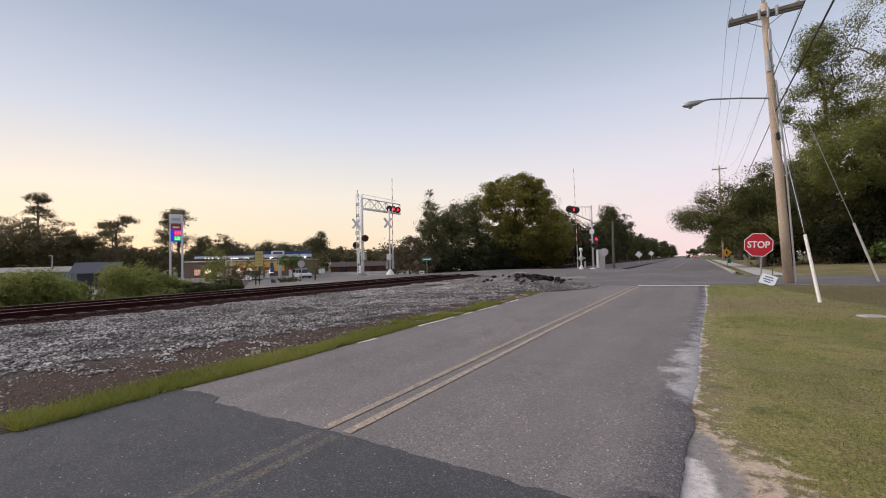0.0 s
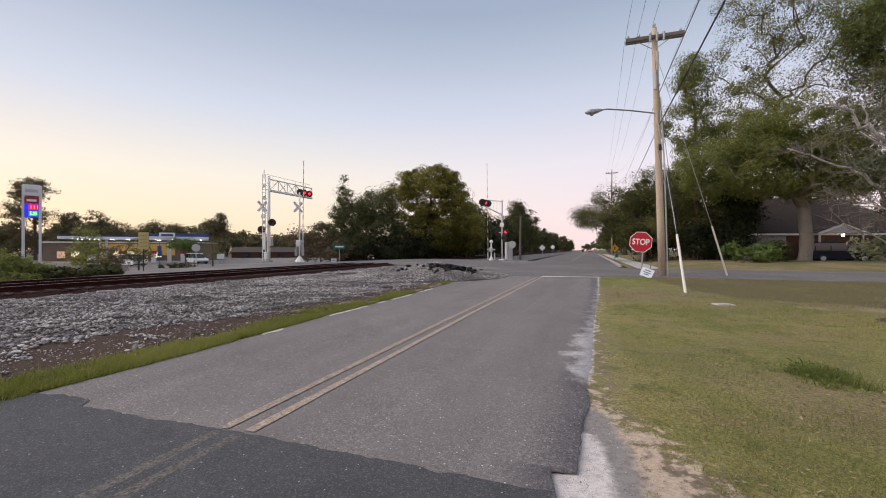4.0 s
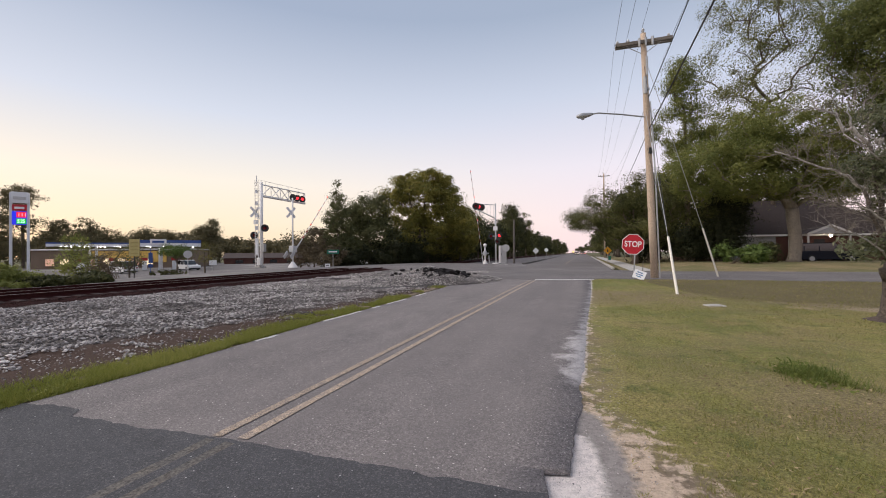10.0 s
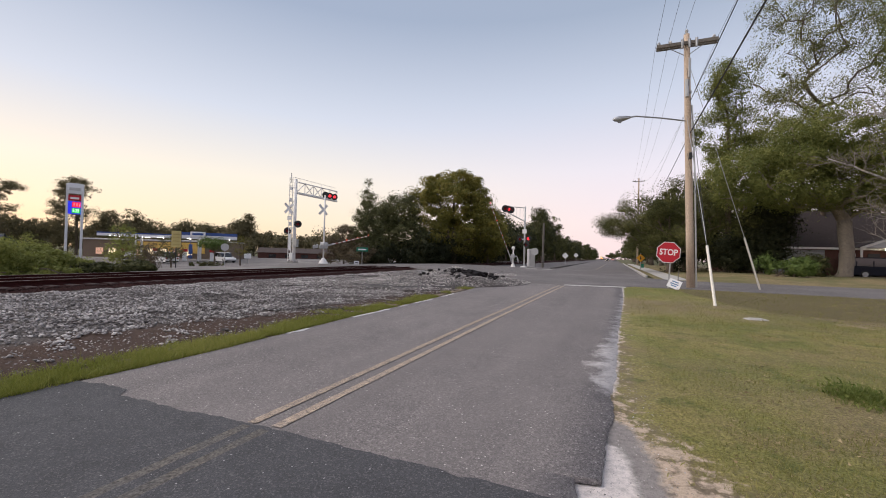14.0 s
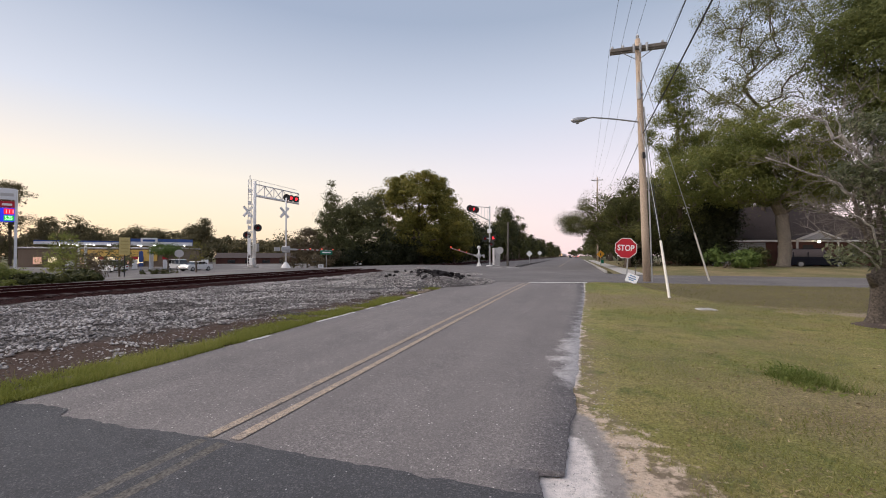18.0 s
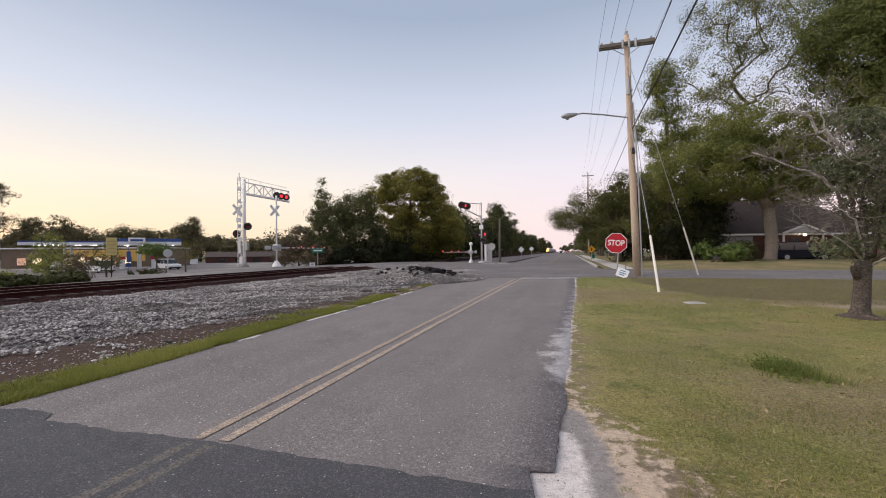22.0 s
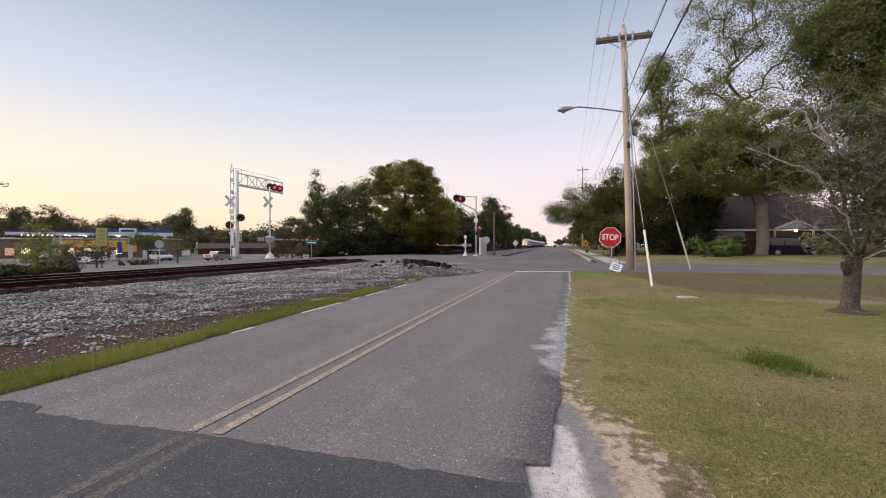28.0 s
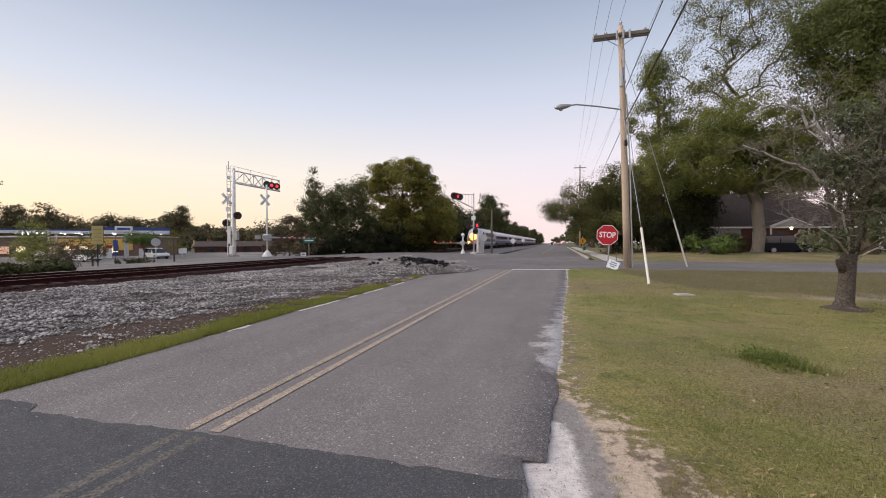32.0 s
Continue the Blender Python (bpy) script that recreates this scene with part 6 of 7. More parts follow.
FEATHER = leafy("feathery_leaves", (0.10, 0.125, 0.03), (0.23, 0.25, 0.065), (0.38, 0.38, 0.12), 0.45)
# Leaf colour taken to near black for the shade under and among trees
BLACKLEAF = leafy("shade_black_leaves", (0.012, 0.016, 0.007), (0.028, 0.033, 0.012), (0.06, 0.06, 0.022))
GREYGREEN = leafy("grey_green_leaves", (0.045, 0.055, 0.022), (0.11, 0.12, 0.045), (0.22, 0.215, 0.085))
BROWNLEAF = leafy("withered_leaves", (0.05, 0.04, 0.025), (0.13, 0.10, 0.06), (0.24, 0.19, 0.11))
GREYLEAF = leafy("dusty_leaves", (0.075, 0.09, 0.05), (0.18, 0.195, 0.11), (0.33, 0.33, 0.20), 0.35)


def dead_tree():
    """A stout trunk, forked low, with bare grey limbs, twigs and some leaves."""
    o = thing("dying_tree", pose(5.43, 9.95, ground_z(5.43, 9.95) - 0.03), "half-dead tree with bare lichen-grey branches on the lawn", "tree")
    rng = np.random.default_rng(12)
    m = Mesh()
    m.tube([(-0.03, 0, -0.1), (-0.02, 0, 0.05), (0, 0, 0.2), (0.03, 0, 0.6), (0.05, 0.02, 0.9), (0.07, 0.02, 1.12), (0.10, 0.02, 1.2)], [0.27, 0.19, 0.145, 0.128, 0.135, 0.125, 0.09], 14)
    m.tube([(-0.05, -0.03, 0.80), (-0.13, -0.06, 0.95), (-0.16, -0.08, 1.02)], [0.07, 0.055, 0.04], 8)
    m.tube([(0.06, 0.02, 1.0), (0.12, 0.05, 1.5), (0.10, 0.1, 2.1), (0.16, 0.1, 2.8)], [0.09, 0.06, 0.04, 0.02], 8)
    tw, lm = Mesh(), Mesh()

    def twigs(q, d, length, r, depth):
        """A bent twig that sends out smaller ones."""
        d = d / np.linalg.norm(d)
        pts = [np.array(q)]
        for _ in range(4):
            d = d + rng.normal(size=3) * 0.22 + np.array([0, 0, 0.05])
            d = d / np.linalg.norm(d)
            pts.append(pts[-1] + d * length / 4)
        tw.tube(pts, [r, r * 0.8, r * 0.6, r * 0.45, r * 0.3], 4 if depth else 3, caps=False)
        if depth:
            for _ in range(rng.integers(3, 6)):
                k = rng.integers(1, 5)
                twigs(pts[k], d + rng.normal(size=3) * 0.75, length * rng.uniform(0.35, 0.7), r * 0.55, depth - 1)

    def branch(pts, r0, r1, sprout, length=0.5, wood=lm):
        """A limb through the given points, roughened, with twigs along it."""
        pts = [np.array(p, float) for p in pts]
        out = []
        for a, b in zip(pts, pts[1:]):
            out += [a + (b - a) * t + rng.normal(size=3) * 0.018 for t in (0, 0.33, 0.66)]
        out.append(pts[-1])
        n = len(out)
        wood.tube(out, [(r0 + (r1 - r0) * k / (n - 1)) * rng.uniform(0.9, 1.1) for k in range(n)], 7)
        for _ in range(sprout):
            k = rng.integers(n // 3, n)
            d = out[k] - out[max(0, k - 2)]
            twigs(out[k], d / (np.linalg.norm(d) + 1e-6) + rng.normal(size=3) * 0.6, length * rng.uniform(0.5, 1.2), 0.010, 2)

    # stems that rise from the fork and carry the pale dead limbs
    branch([(0.08, 0.02, 1.05), (0.02, 0.1, 1.7), (-0.10, 0.1, 2.5), (-0.20, 0.05, 3.36)], 0.05, 0.03, 9, wood=m)
    branch([(0.10, 0.02, 1.0), (0.28, -0.05, 1.8), (0.45, -0.1, 2.7), (0.50, -0.05, 3.5), (0.56, 0.0, 4.2)], 0.045, 0.014, 14, wood=m)
    branch([(0.08, 0.05, 1.1), (0.5, 0.3, 1.9), (1.0, 0.4, 2.8), (1.5, 0.3, 3.6), (1.8, 0.3, 4.4)], 0.04, 0.012, 14, wood=m)
    branch([(0.05, 0.0, 1.1), (-0.28, -0.15, 1.9), (-0.45, -0.2, 2.5)], 0.04, 0.032, 4, wood=m)
    branch([(-0.45, -0.2, 2.5), (-0.68, -0.2, 2.76), (-1.06, -0.25, 2.93), (-1.46, -0.25, 3.15), (-1.86, -0.3, 3.33)], 0.03, 0.010, 16)
    branch([(-0.20, 0.05, 3.36), (-0.52, 0.0, 3.72), (-0.64, 0.0, 3.68), (-0.74, 0.0, 4.02), (-0.94, 0.05, 4.16), (-1.18, 0.05, 4.42)], 0.036, 0.014, 9)
    branch([(-0.52, 0.0, 3.72), (-0.56, 0.05, 4.05), (-0.42, 0.1, 4.35)], 0.018, 0.008, 5)
    branch([(-0.14, 0.08, 3.1), (-0.08, 0.05, 3.40), (0.01, 0.05, 3.62), (0.05, 0.03, 3.92)], 0.042, 0.034, 2, 0.3)
    branch([(-0.08, 0.05, 3.38), (-0.22, 0.2, 3.7), (-0.16, 0.3, 4.3)], 0.02, 0.008, 6)
    branch([(0.45, -0.1, 2.7), (0.0, -0.3, 2.95), (-0.4, -0.5, 3.05), (-0.9, -0.55, 3.5)], 0.024, 0.008, 10)
    branch([(0.06, 0.0, 1.08), (-0.3, -0.4, 1.35), (-0.7, -0.55, 1.62), (-1.05, -0.6, 1.72)], 0.022, 0.007, 10)
    branch([(0.06, 0.0, 1.15), (-0.2, -0.3, 1.9), (-0.6, -0.45, 2.15), (-0.95, -0.4, 2.25)], 0.022, 0.007, 10)
    branch([(0.15, 0.0, 1.1), (0.6, -0.3, 1.55), (1.1, -0.4, 1.9), (1.7, -0.4, 2.2)], 0.022, 0.008, 10, wood=m)
    branch([(0.10, 0.0, 1.0), (0.3, -0.35, 1.25), (0.6, -0.6, 1.22), (0.9, -0.7, 1.05)], 0.018, 0.006, 7)
    branch([(0.45, -0.1, 2.7), (0.9, -0.1, 3.1), (1.3, -0.1, 3.2), (1.8, -0.2, 3.7)], 0.03, 0.01, 8)
    for _ in range(50):
        twigs((rng.uniform(-0.15, 0.35), rng.uniform(-0.3, 0.2), rng.uniform(1.7, 3.0)), np.array([rng.normal(-0.1, 0.8), rng.normal(0, 0.6), 0.25]), rng.uniform(0.5, 1.1), 0.008, 2)
    part("trunk", m, LICHEN, o, smooth=True)
    part("limb_mass", lm, DEADLIMB, o, "bare pale grey limbs", True)
    part("twig_mass", tw, TWIG, o, "bare grey-brown twigs")
    bl = [(0.0, 0.0, 2.75, 0.55, 0.5, 0.4), (-0.35, -0.1, 2.95, 0.4, 0.4, 0.3), (0.55, 0.0, 2.5, 0.5, 0.5, 0.6), (0.6, 0.0, 1.75, 0.45, 0.4, 0.5), (1.2, 0.1, 2.3, 0.7, 0.6, 0.9), (0.7, 0.1, 3.2, 0.7, 0.5, 0.5), (1.5, 0.1, 3.3, 0.9, 0.7, 0.8), (-0.5, -0.4, 1.4, 0.4, 0.3, 0.2), (0.1, 0.2, 3.9, 0.5, 0.4, 0.3), (1.5, 0.0, 1.6, 0.6, 0.6, 0.5)]
    c, pts, _ = clump_points(rng, bl, 1150, 22, 0.085)
    leaf_cloud("leaves", pts, 0.034, GREYLEAF, o, 41, 0.5)
    rows = [[(r * math.cos(a) * 0.5, r * math.sin(a) * 0.5, 0.14 * max(0, 1 - r * 1.05) + 0.012 + 0.02 * wob(r * math.cos(a) * 3, r * math.sin(a) * 3)) for a in spaced(0, 6.283, 24)] for r in spaced(0.15, 1.0, 6)]
    part("root_mound", Mesh().sheet(rows), BROWNDIRT, o, "bare earth round the trunk", True)


# ---- build the place ----
build_land()
build_marks()
build_track()
ground_cover()
rubble_pile()

stop_sign()
small_sign()
main_pole()
utility_pole(4.4, 96, 18.6, 0.6, "distant wooden utility pole with one crossarm", "utility poles", 0.2, 0, False)
guy((2.85, 21.2, 8.0), (2.67, 13.9, 0.08), (2.72, 15.5, 1.85), "guy wire with a white guard anchored in the lawn")
wire((2.82, 21.2, 10.3), (2.72, 15.5, 1.85), 0.0, 0.009, "steel guy strand to the white guard", "guy_strand")
wire((2.9, 21.2, 6.3), (2.72, 15.5, 1.85), 0.0, 0.008, "steel guy strand to the white guard", "guy_strand")
guy((2.9, 21.4, 10.6), (6.07, 22.5, 0.08), (5.35, 22.2, 2.45), "guy wire with a white guard at the street edge")
T = (POLE[0] - 0.35, POLE[1] - 0.12, 11.2)
for dx, dz in ((-1.25, 0.15), (-0.75, 0.15), (0.0, 0.9), (1.2, 0.15)):
    wire((T[0] + dx, T[1] - dx * 0.3, T[2] + dz), (4.4 + dx, 96, 18.2), 1.6, 0.006)
    wire((T[0] + dx, T[1] - dx * 0.3, T[2] + dz), (T[0] + dx + 0.1, -40, 12.0 + dz), 0.9, 0.007)
wire((2.98, 21.1, 8.6), (2.95, -40, 10.6), 0.5, 0.016, "thick black cable bundle")
wire((3.0, 21.1, 7.15), (3.1, -40, 9.8), 0.5, 0.024, "thick black cable bundle")
wire((3.0, 21.2, 7.15), (4.6, 96, 10.0), 1.0, 0.018, "thick black cable bundle")
wire((3.0, 21.2, 8.6), (4.6, 96, 13.0), 1.0, 0.008)

# crossing signals
M1, Z1, _ = cantilever_mast(-29.0, 30.58, 0, 6.35, 8.15, True, "white lattice cantilever signal mast beyond the tracks", 0.2, 0.0)
for yy, lit, turn in ((4.25, False, 200), (4.95, True, 52), (5.75, True, 52)):
    flasher(M1, pose(0.36, yy, Z1 + 0.42, rz=turn), lit)
flasher(M1, pose(0.72, -0.1, 3.75, rz=45), False)
flasher(M1, pose(-0.55, -0.1, 3.1, rz=45), False)
part("lamp_bar", Mesh().tube([(-0.6, 0.05, 3.1), (0.6, 0.05, 3.75)], 0.04, 6), WHITE, M1)
crossbuck(M1, pose(-0.35, -0.2, 5.3, rz=60))
part("track_count_sign", Mesh().box((-0.3, -0.14, 4.35), (0.55, 0.02, 0.4)), SIGNWHITE, M1)
part("junction_box", Mesh().box((0.25, -0.32, 0.6), (0.4, 0.3, 0.7), bevel=0.03), WHITE, M1, "white steel box at the foot")
part("ladder_guard", Mesh().box((-0.18, -0.19, 1.9), (0.28, 0.04, 1.3), bevel=0.01), SIGNWHITE, M1, "white ladder guard plate")
part("finial", Mesh().tube([(-0.20, -0.15, 7.9), (-0.20, -0.15, 8.75)], 0.04, 6), WHITE, M1)
G1, ARM1 = gate(-25.95, 31.5, 0.2, 3, 6.9, "silver crossing gate with a striped arm beyond the tracks", True)
crossbuck(G1, pose(-0.1, -0.1, 5.2, rz=60))

M2 = thing("cantilever_signal", pose(-9.19, 44.35, 0.12, rz=167), "slim white cantilever signal mast beside the far road", "crossing signal", "cantilever signals")
part("column", Mesh().tube([(0, 0, 0), (0, 0, 6.75)], [0.10, 0.08], 12), SILVER, M2, smooth=True)
part("base", Mesh().box((0, 0, 0.1), (0.6, 0.6, 0.2), bevel=0.04), WHITE, M2)
part("top_chord", Mesh().tube([(0, 0, 6.6), (0, 4.6, 6.25)], 0.04, 8), SILVER, M2)
part("strut", Mesh().tube([(0, 0, 5.1), (0, 4.8, 5.75)], 0.06, 8), SILVER, M2)
for k in range(5):
    part("rung", Mesh().tube([(0, 0.5 + 0.8 * k, 5.17 + 0.11 * k), (0, 0.5 + 0.8 * k, 6.56 - 0.06 * k)], 0.015, 5), SILVER, M2)
for yy, lit in ((3.6, False), (4.2, True), (4.9, False)):
    flasher(M2, pose(-0.1, yy, 6.0, rz=-150), lit)
flasher(M2, pose(0.5, 0.1, 3.15, rz=200), False)
flasher(M2, pose(-0.5, 0.1, 3.2, rz=180), True)
flasher(M2, pose(-0.3, 0.16, 2.55, rz=170), False)
part("lamp_bar", Mesh().tube([(-0.5, 0, 3.15), (0.5, 0, 3.15)], 0.04, 6), WHITE, M2)
crossbuck(M2, pose(0.0, 0.15, 4.9, rz=110))
part("number_plate", Mesh().box((-0.05, 0.16, 4.0), (0.5, 0.02, 0.45)), SIGNWHITE, M2, "small white plate")
G2, ARM2 = gate(-10.33, 43.98, 0.12, 180, 8.5, "silver crossing gate with a striped arm beside the road", False)
part("bell", Mesh().tube([(0, 0, 1.95), (0, 0, 2.02), (0, 0, 2.18), (0, 0, 2.3), (0, 0, 2.34)], [0.07, 0.17, 0.2, 0.14, 0.03], 12), WHITE, G2, "round white bell", True)
cab = thing("signal_cabinet", pose(-8.45, 44.5, 0.1, rz=8), "white steel signal cabinet beside the mast", "signal cabinet")
part("body", Mesh().box((0.08, 0, 1.1), (0.62, 0.6, 2.0), bevel=0.03), SILVER, cab)
part("side_panel", Mesh().box((-0.33, -0.05, 1.15), (0.2, 0.5, 1.9), bevel=0.02), WHITE, cab, "white end panel")
part("plinth", Mesh().box((0, 0, 0.05), (0.95, 0.7, 0.14), bevel=0.02), BLACK, cab)
part("door", Mesh().box((0.1, -0.31, 1.1), (0.5, 0.02, 1.8)), GALV, cab)
part("handle", Mesh().box((-0.12, -0.33, 1.15), (0.05, 0.03, 0.25)), BLACK, cab)
rectangle_sign("round_sign", -7.93, 43.6, 0.78, 0.9, 1.75, SIGNBACK, "grey back of a round road sign on a post", 1.9, 0, GALV, round_face=True)
rectangle_sign("diamond_sign", -6.83, 62.5, 0.95, 0.9, 1.5, SIGNWHITE, "pale diamond road sign beside the far road", 1.6, 0, GALV, diamond=True)
rectangle_sign("diamond_sign", -7.31, 86.3, 0.98, 0.9, 1.75, SIGNWHITE, "pale diamond road sign beside the far road", 1.9, 0, GALV, diamond=True)
amber = rectangle_sign("warning_sign", 2.75, 52.8, 0.95, 0.9, 1.45, SIGNYELLOW, "amber diamond warning sign with dark symbol", 2.0, 0, GALV, diamond=True)
part("symbol", Mesh().box((0, -0.012, 1.45), (0.12, 0.012, 0.36)), BLACK, amber)
part("plate", Mesh().box((0.2, -0.01, 0.55), (0.3, 0.02, 0.45)), SIGNGREEN, amber)
post = tagged(part("wooden_post", Mesh().tube([(-7.35, 45.3, 0.0), (-7.3, 45.3, 5.1)], [0.13, 0.10], 10), GREYWOOD), "short grey wooden pole beside the cabinet", "pole")
gs = rectangle_sign("green_sign", -23.7, 34.7, 1.15, 0.42, 1.6, SIGNGREEN, "green street sign with white bars on a post", 1.75, 35, GALV)
part("text_bar", Mesh().box((0, -0.02, 1.6), (0.8, 0.012, 0.12)), SIGNWHITE, gs)
wb = rectangle_sign("notice_board", -24.0, 34.2, 0.5, 0.35, 0.25, SIGNWHITE, "small white notice board near the ground", 0.3, 35, GALV)
part("text_bar", Mesh().box((0, -0.02, 0.27), (0.3, 0.012, 0.08)), BLACK, wb)
ys = rectangle_sign("yellow_sign", -30.0, 19.9, 0.6, 1.2, 2.15, mat("dull_yellow", (0.64, 0.52, 0.20), 0.6, var=0.2), "dull yellow notice sign on a dark post", 2.6, 55, BLACK)
for k in range(4):
    part("text_bar", Mesh().box((0, -0.02, 2.5 - 0.25 * k), (0.42, 0.012, 0.07)), mat("faded_text", (0.48, 0.38, 0.14), 0.7), ys)
part("side_board", Mesh().box((0.29, 0.08, 2.15), (0.06, 0.05, 1.2)), BLACK, ys)
rectangle_sign("round_sign", -36.5, 29.2, 0.75, 0.9, 1.95, SIGNBACK, "grey back of a round crossing sign", 2.2, 50, GALV, round_face=True)
bp = rectangle_sign("blue_sign", -57.9, 40.6, 0.5, 1.5, 2.2, CANOPY_BLUE, "blue banner on a tall post", 3.6, 50, CANOPY_BLUE)
part("banner", Mesh().box((0, 0, 1.1), (0.55, 0.03, 0.5)), CANOPY_BLUE, bp)
for k in range(3):
    rectangle_sign("direction_sign", -70 + 13 * k, 39 + 11 * k, 1.1, 0.8, 1.3, SIGNWHITE, "small white forecourt sign", 1.5, 55, GALV)

lp = thing("street_lamp", pose(-80.8, 20.1, -0.95, rz=-25), "plain grey lamp post with a short arm beyond the track", "street lamp")
part("post", Mesh().tube([(0, 0, 0), (0, 0, 4.75)], [0.09, 0.07], 8), GALV, lp)
part("arm", Mesh().tube([(-0.1, 0, 4.7), (1.2, 0, 4.75)], 0.05, 6), GALV, lp)
part("lamp_head", Mesh().box((1.3, 0, 4.72), (0.5, 0.22, 0.12), bevel=0.03), GALV, lp)
petrol_station()
price_sign()
side_buildings()
house()

# trees beyond the crossing
tree(-22.1, 55.9, 14.2, 0.4, [(-0.3, -0.2, 9.6, 5.4, 5.4, 4.2), (2.5, 0.8, 9.6, 2.8, 2.8, 2.4), (-3.9, -1.3, 7.1, 4.2, 4.2, 4.4), (2.4, 0.8, 6.6, 3.5, 3.5, 4.6), (-0.3, -0.2, 12.2, 3.4, 3.4, 1.9), (1.9, 0.6, 11.3, 2.4, 2.4, 2.1), (-2.9, -0.9, 11.0, 2.6, 2.6, 2.2), (5.0, 1.6, 4.6, 2.3, 2.3, 3.2), (-0.6, 0.5, 3.7, 6.0, 5.5, 3.3)], 320, 270, 0.112, 0.60, AUTUMN, BARK, "large broad tree with green leaves turning bronze", seed=3, limbs=26)
tree(-28.9, 43.4, 10.6, 0.18, [(0.1, 0, 9.6, 0.55, 0.55, 1.3), (0.1, 0, 7.9, 1.1, 1.1, 1.7), (0.0, 0, 6.2, 1.6, 1.6, 2.0), (-0.2, -0.1, 4.4, 2.0, 2.0, 2.2), (0.3, 0.1, 2.4, 2.3, 2.3, 1.9)], 200, 110, 0.085, 0.40, SLENDERLEAF, BARK, "slender upright tree with small grey-green leaves", seed=4, limbs=18, fork=0.15)
tree(-28.1, 49.8, 10.3, 0.2, [(0.1, 0, 7.2, 2.9, 2.9, 3.0), (-1.8, -0.6, 5.3, 2.3, 2.3, 3.1), (0.8, 0.2, 3.7, 3.5, 3.5, 3.1)], 240, 130, 0.11, 0.55, SLENDERLEAF, BARK, "pale green tree thinning at the top", seed=5, limbs=16)
tree(-29.6, 39.6, 5.0, 0.1, [(0, 0, 2.8, 1.6, 1.6, 2.2), (-1.5, -0.5, 1.8, 1.2, 1.2, 1.6), (1.5, 0.5, 1.5, 2.2, 2.2, 1.3)], 150, 60, 0.09, 0.34, BROWNLEAF, BARK, "low brownish thicket tree by the gate", seed=6, limbs=8, fork=0.1)
tree(-19.0, 63.0, 9, 0.2, [(-0.3, 0, 7.2, 1.7, 1.7, 2.0), (1.2, 0.4, 5.0, 1.7, 1.7, 2.6), (-0.4, 0, 3.0, 2.6, 2.6, 2.6)], 110, 200, 0.12, 0.65, AUTUMN, BARK, "tree with golden leaves beside the track", seed=8, limbs=16)
tree(-21.5, 71.0, 12, 0.22, crown(8.5, 10.4, 0.2, 8, 91), 130, 130, 0.15, 0.75, DARKLEAF, BARK, "dense dark tree in the belt along the track", group="trees along the track", seed=9, limbs=16)
for k in range(40):
    yy = 63 + k * 6.6 + random.uniform(-3, 3)
    xx = -23.6 - random.uniform(0, 3)
    hh = random.uniform(8, 10) if yy < 92 else random.uniform(10, 12) if yy < 132 else random.uniform(17.5, 20) if yy < 186 else random.uniform(11, 14)
    tree(xx, yy, hh, 0.2, crown(random.uniform(7.5, 10), hh, 0.2, 8, 100 + k), 110 if yy < 190 else 70, 50 if yy < 190 else 24, 0.22 if yy < 190 else 0.32, 0.75, (DARKLEAF, BLACKLEAF, MIDLEAF, DARKLEAF)[k % 4], BARK, "dense dark tree in the belt along the track", group="trees along the track", seed=100 + k, limbs=5)
# undergrowth and shrubs coloured near black where the trees' feet lie in shade
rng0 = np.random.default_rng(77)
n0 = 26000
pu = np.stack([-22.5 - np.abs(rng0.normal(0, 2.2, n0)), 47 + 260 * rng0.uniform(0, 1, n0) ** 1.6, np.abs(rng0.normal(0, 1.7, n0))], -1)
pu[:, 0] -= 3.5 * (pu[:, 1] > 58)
tagged(leaf_cloud("undergrowth", pu, 0.2, BLACKLEAF, None, 78, 0.4), "tangled undergrowth, near black for the shade below the trees", "undergrowth", kind="stuff")
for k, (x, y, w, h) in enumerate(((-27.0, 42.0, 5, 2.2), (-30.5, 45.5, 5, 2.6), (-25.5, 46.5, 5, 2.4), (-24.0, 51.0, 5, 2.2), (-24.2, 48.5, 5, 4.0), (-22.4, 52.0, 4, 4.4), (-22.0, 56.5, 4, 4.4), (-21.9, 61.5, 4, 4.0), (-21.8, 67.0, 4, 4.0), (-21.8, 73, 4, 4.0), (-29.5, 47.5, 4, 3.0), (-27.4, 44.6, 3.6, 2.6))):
    bush(x, y, w, 3.0, h, 3600, 0.11, BLACKLEAF, "shrub at the foot of the trees, near black for their shade", 140 + k, "woodland shrubs", low=0.6)

# oaks and tall trees by the house
tree(16.85, 42.2, 14, 0.46, [(-2.4, -0.6, 8.4, 4.8, 4.8, 3.2), (-6.6, -1.9, 7.7, 3.6, 3.6, 2.6), (1.9, 0.7, 8.3, 3.8, 3.8, 3.0), (-0.5, 0.0, 11.0, 4.5, 4.5, 3.0), (-4.2, -1.0, 9.8, 2.8, 2.8, 2.4), (4.2, 1.2, 7.2, 2.5, 2.5, 1.8), (-4.0, -1.5, 6.4, 2.2, 2.2, 1.1)], 460, 330, 0.066, 0.62, OAK, OAKBARK, "broad oak with a thick grey trunk beside the street", seed=21, limbs=40, fork=0.75, stem=0.42)
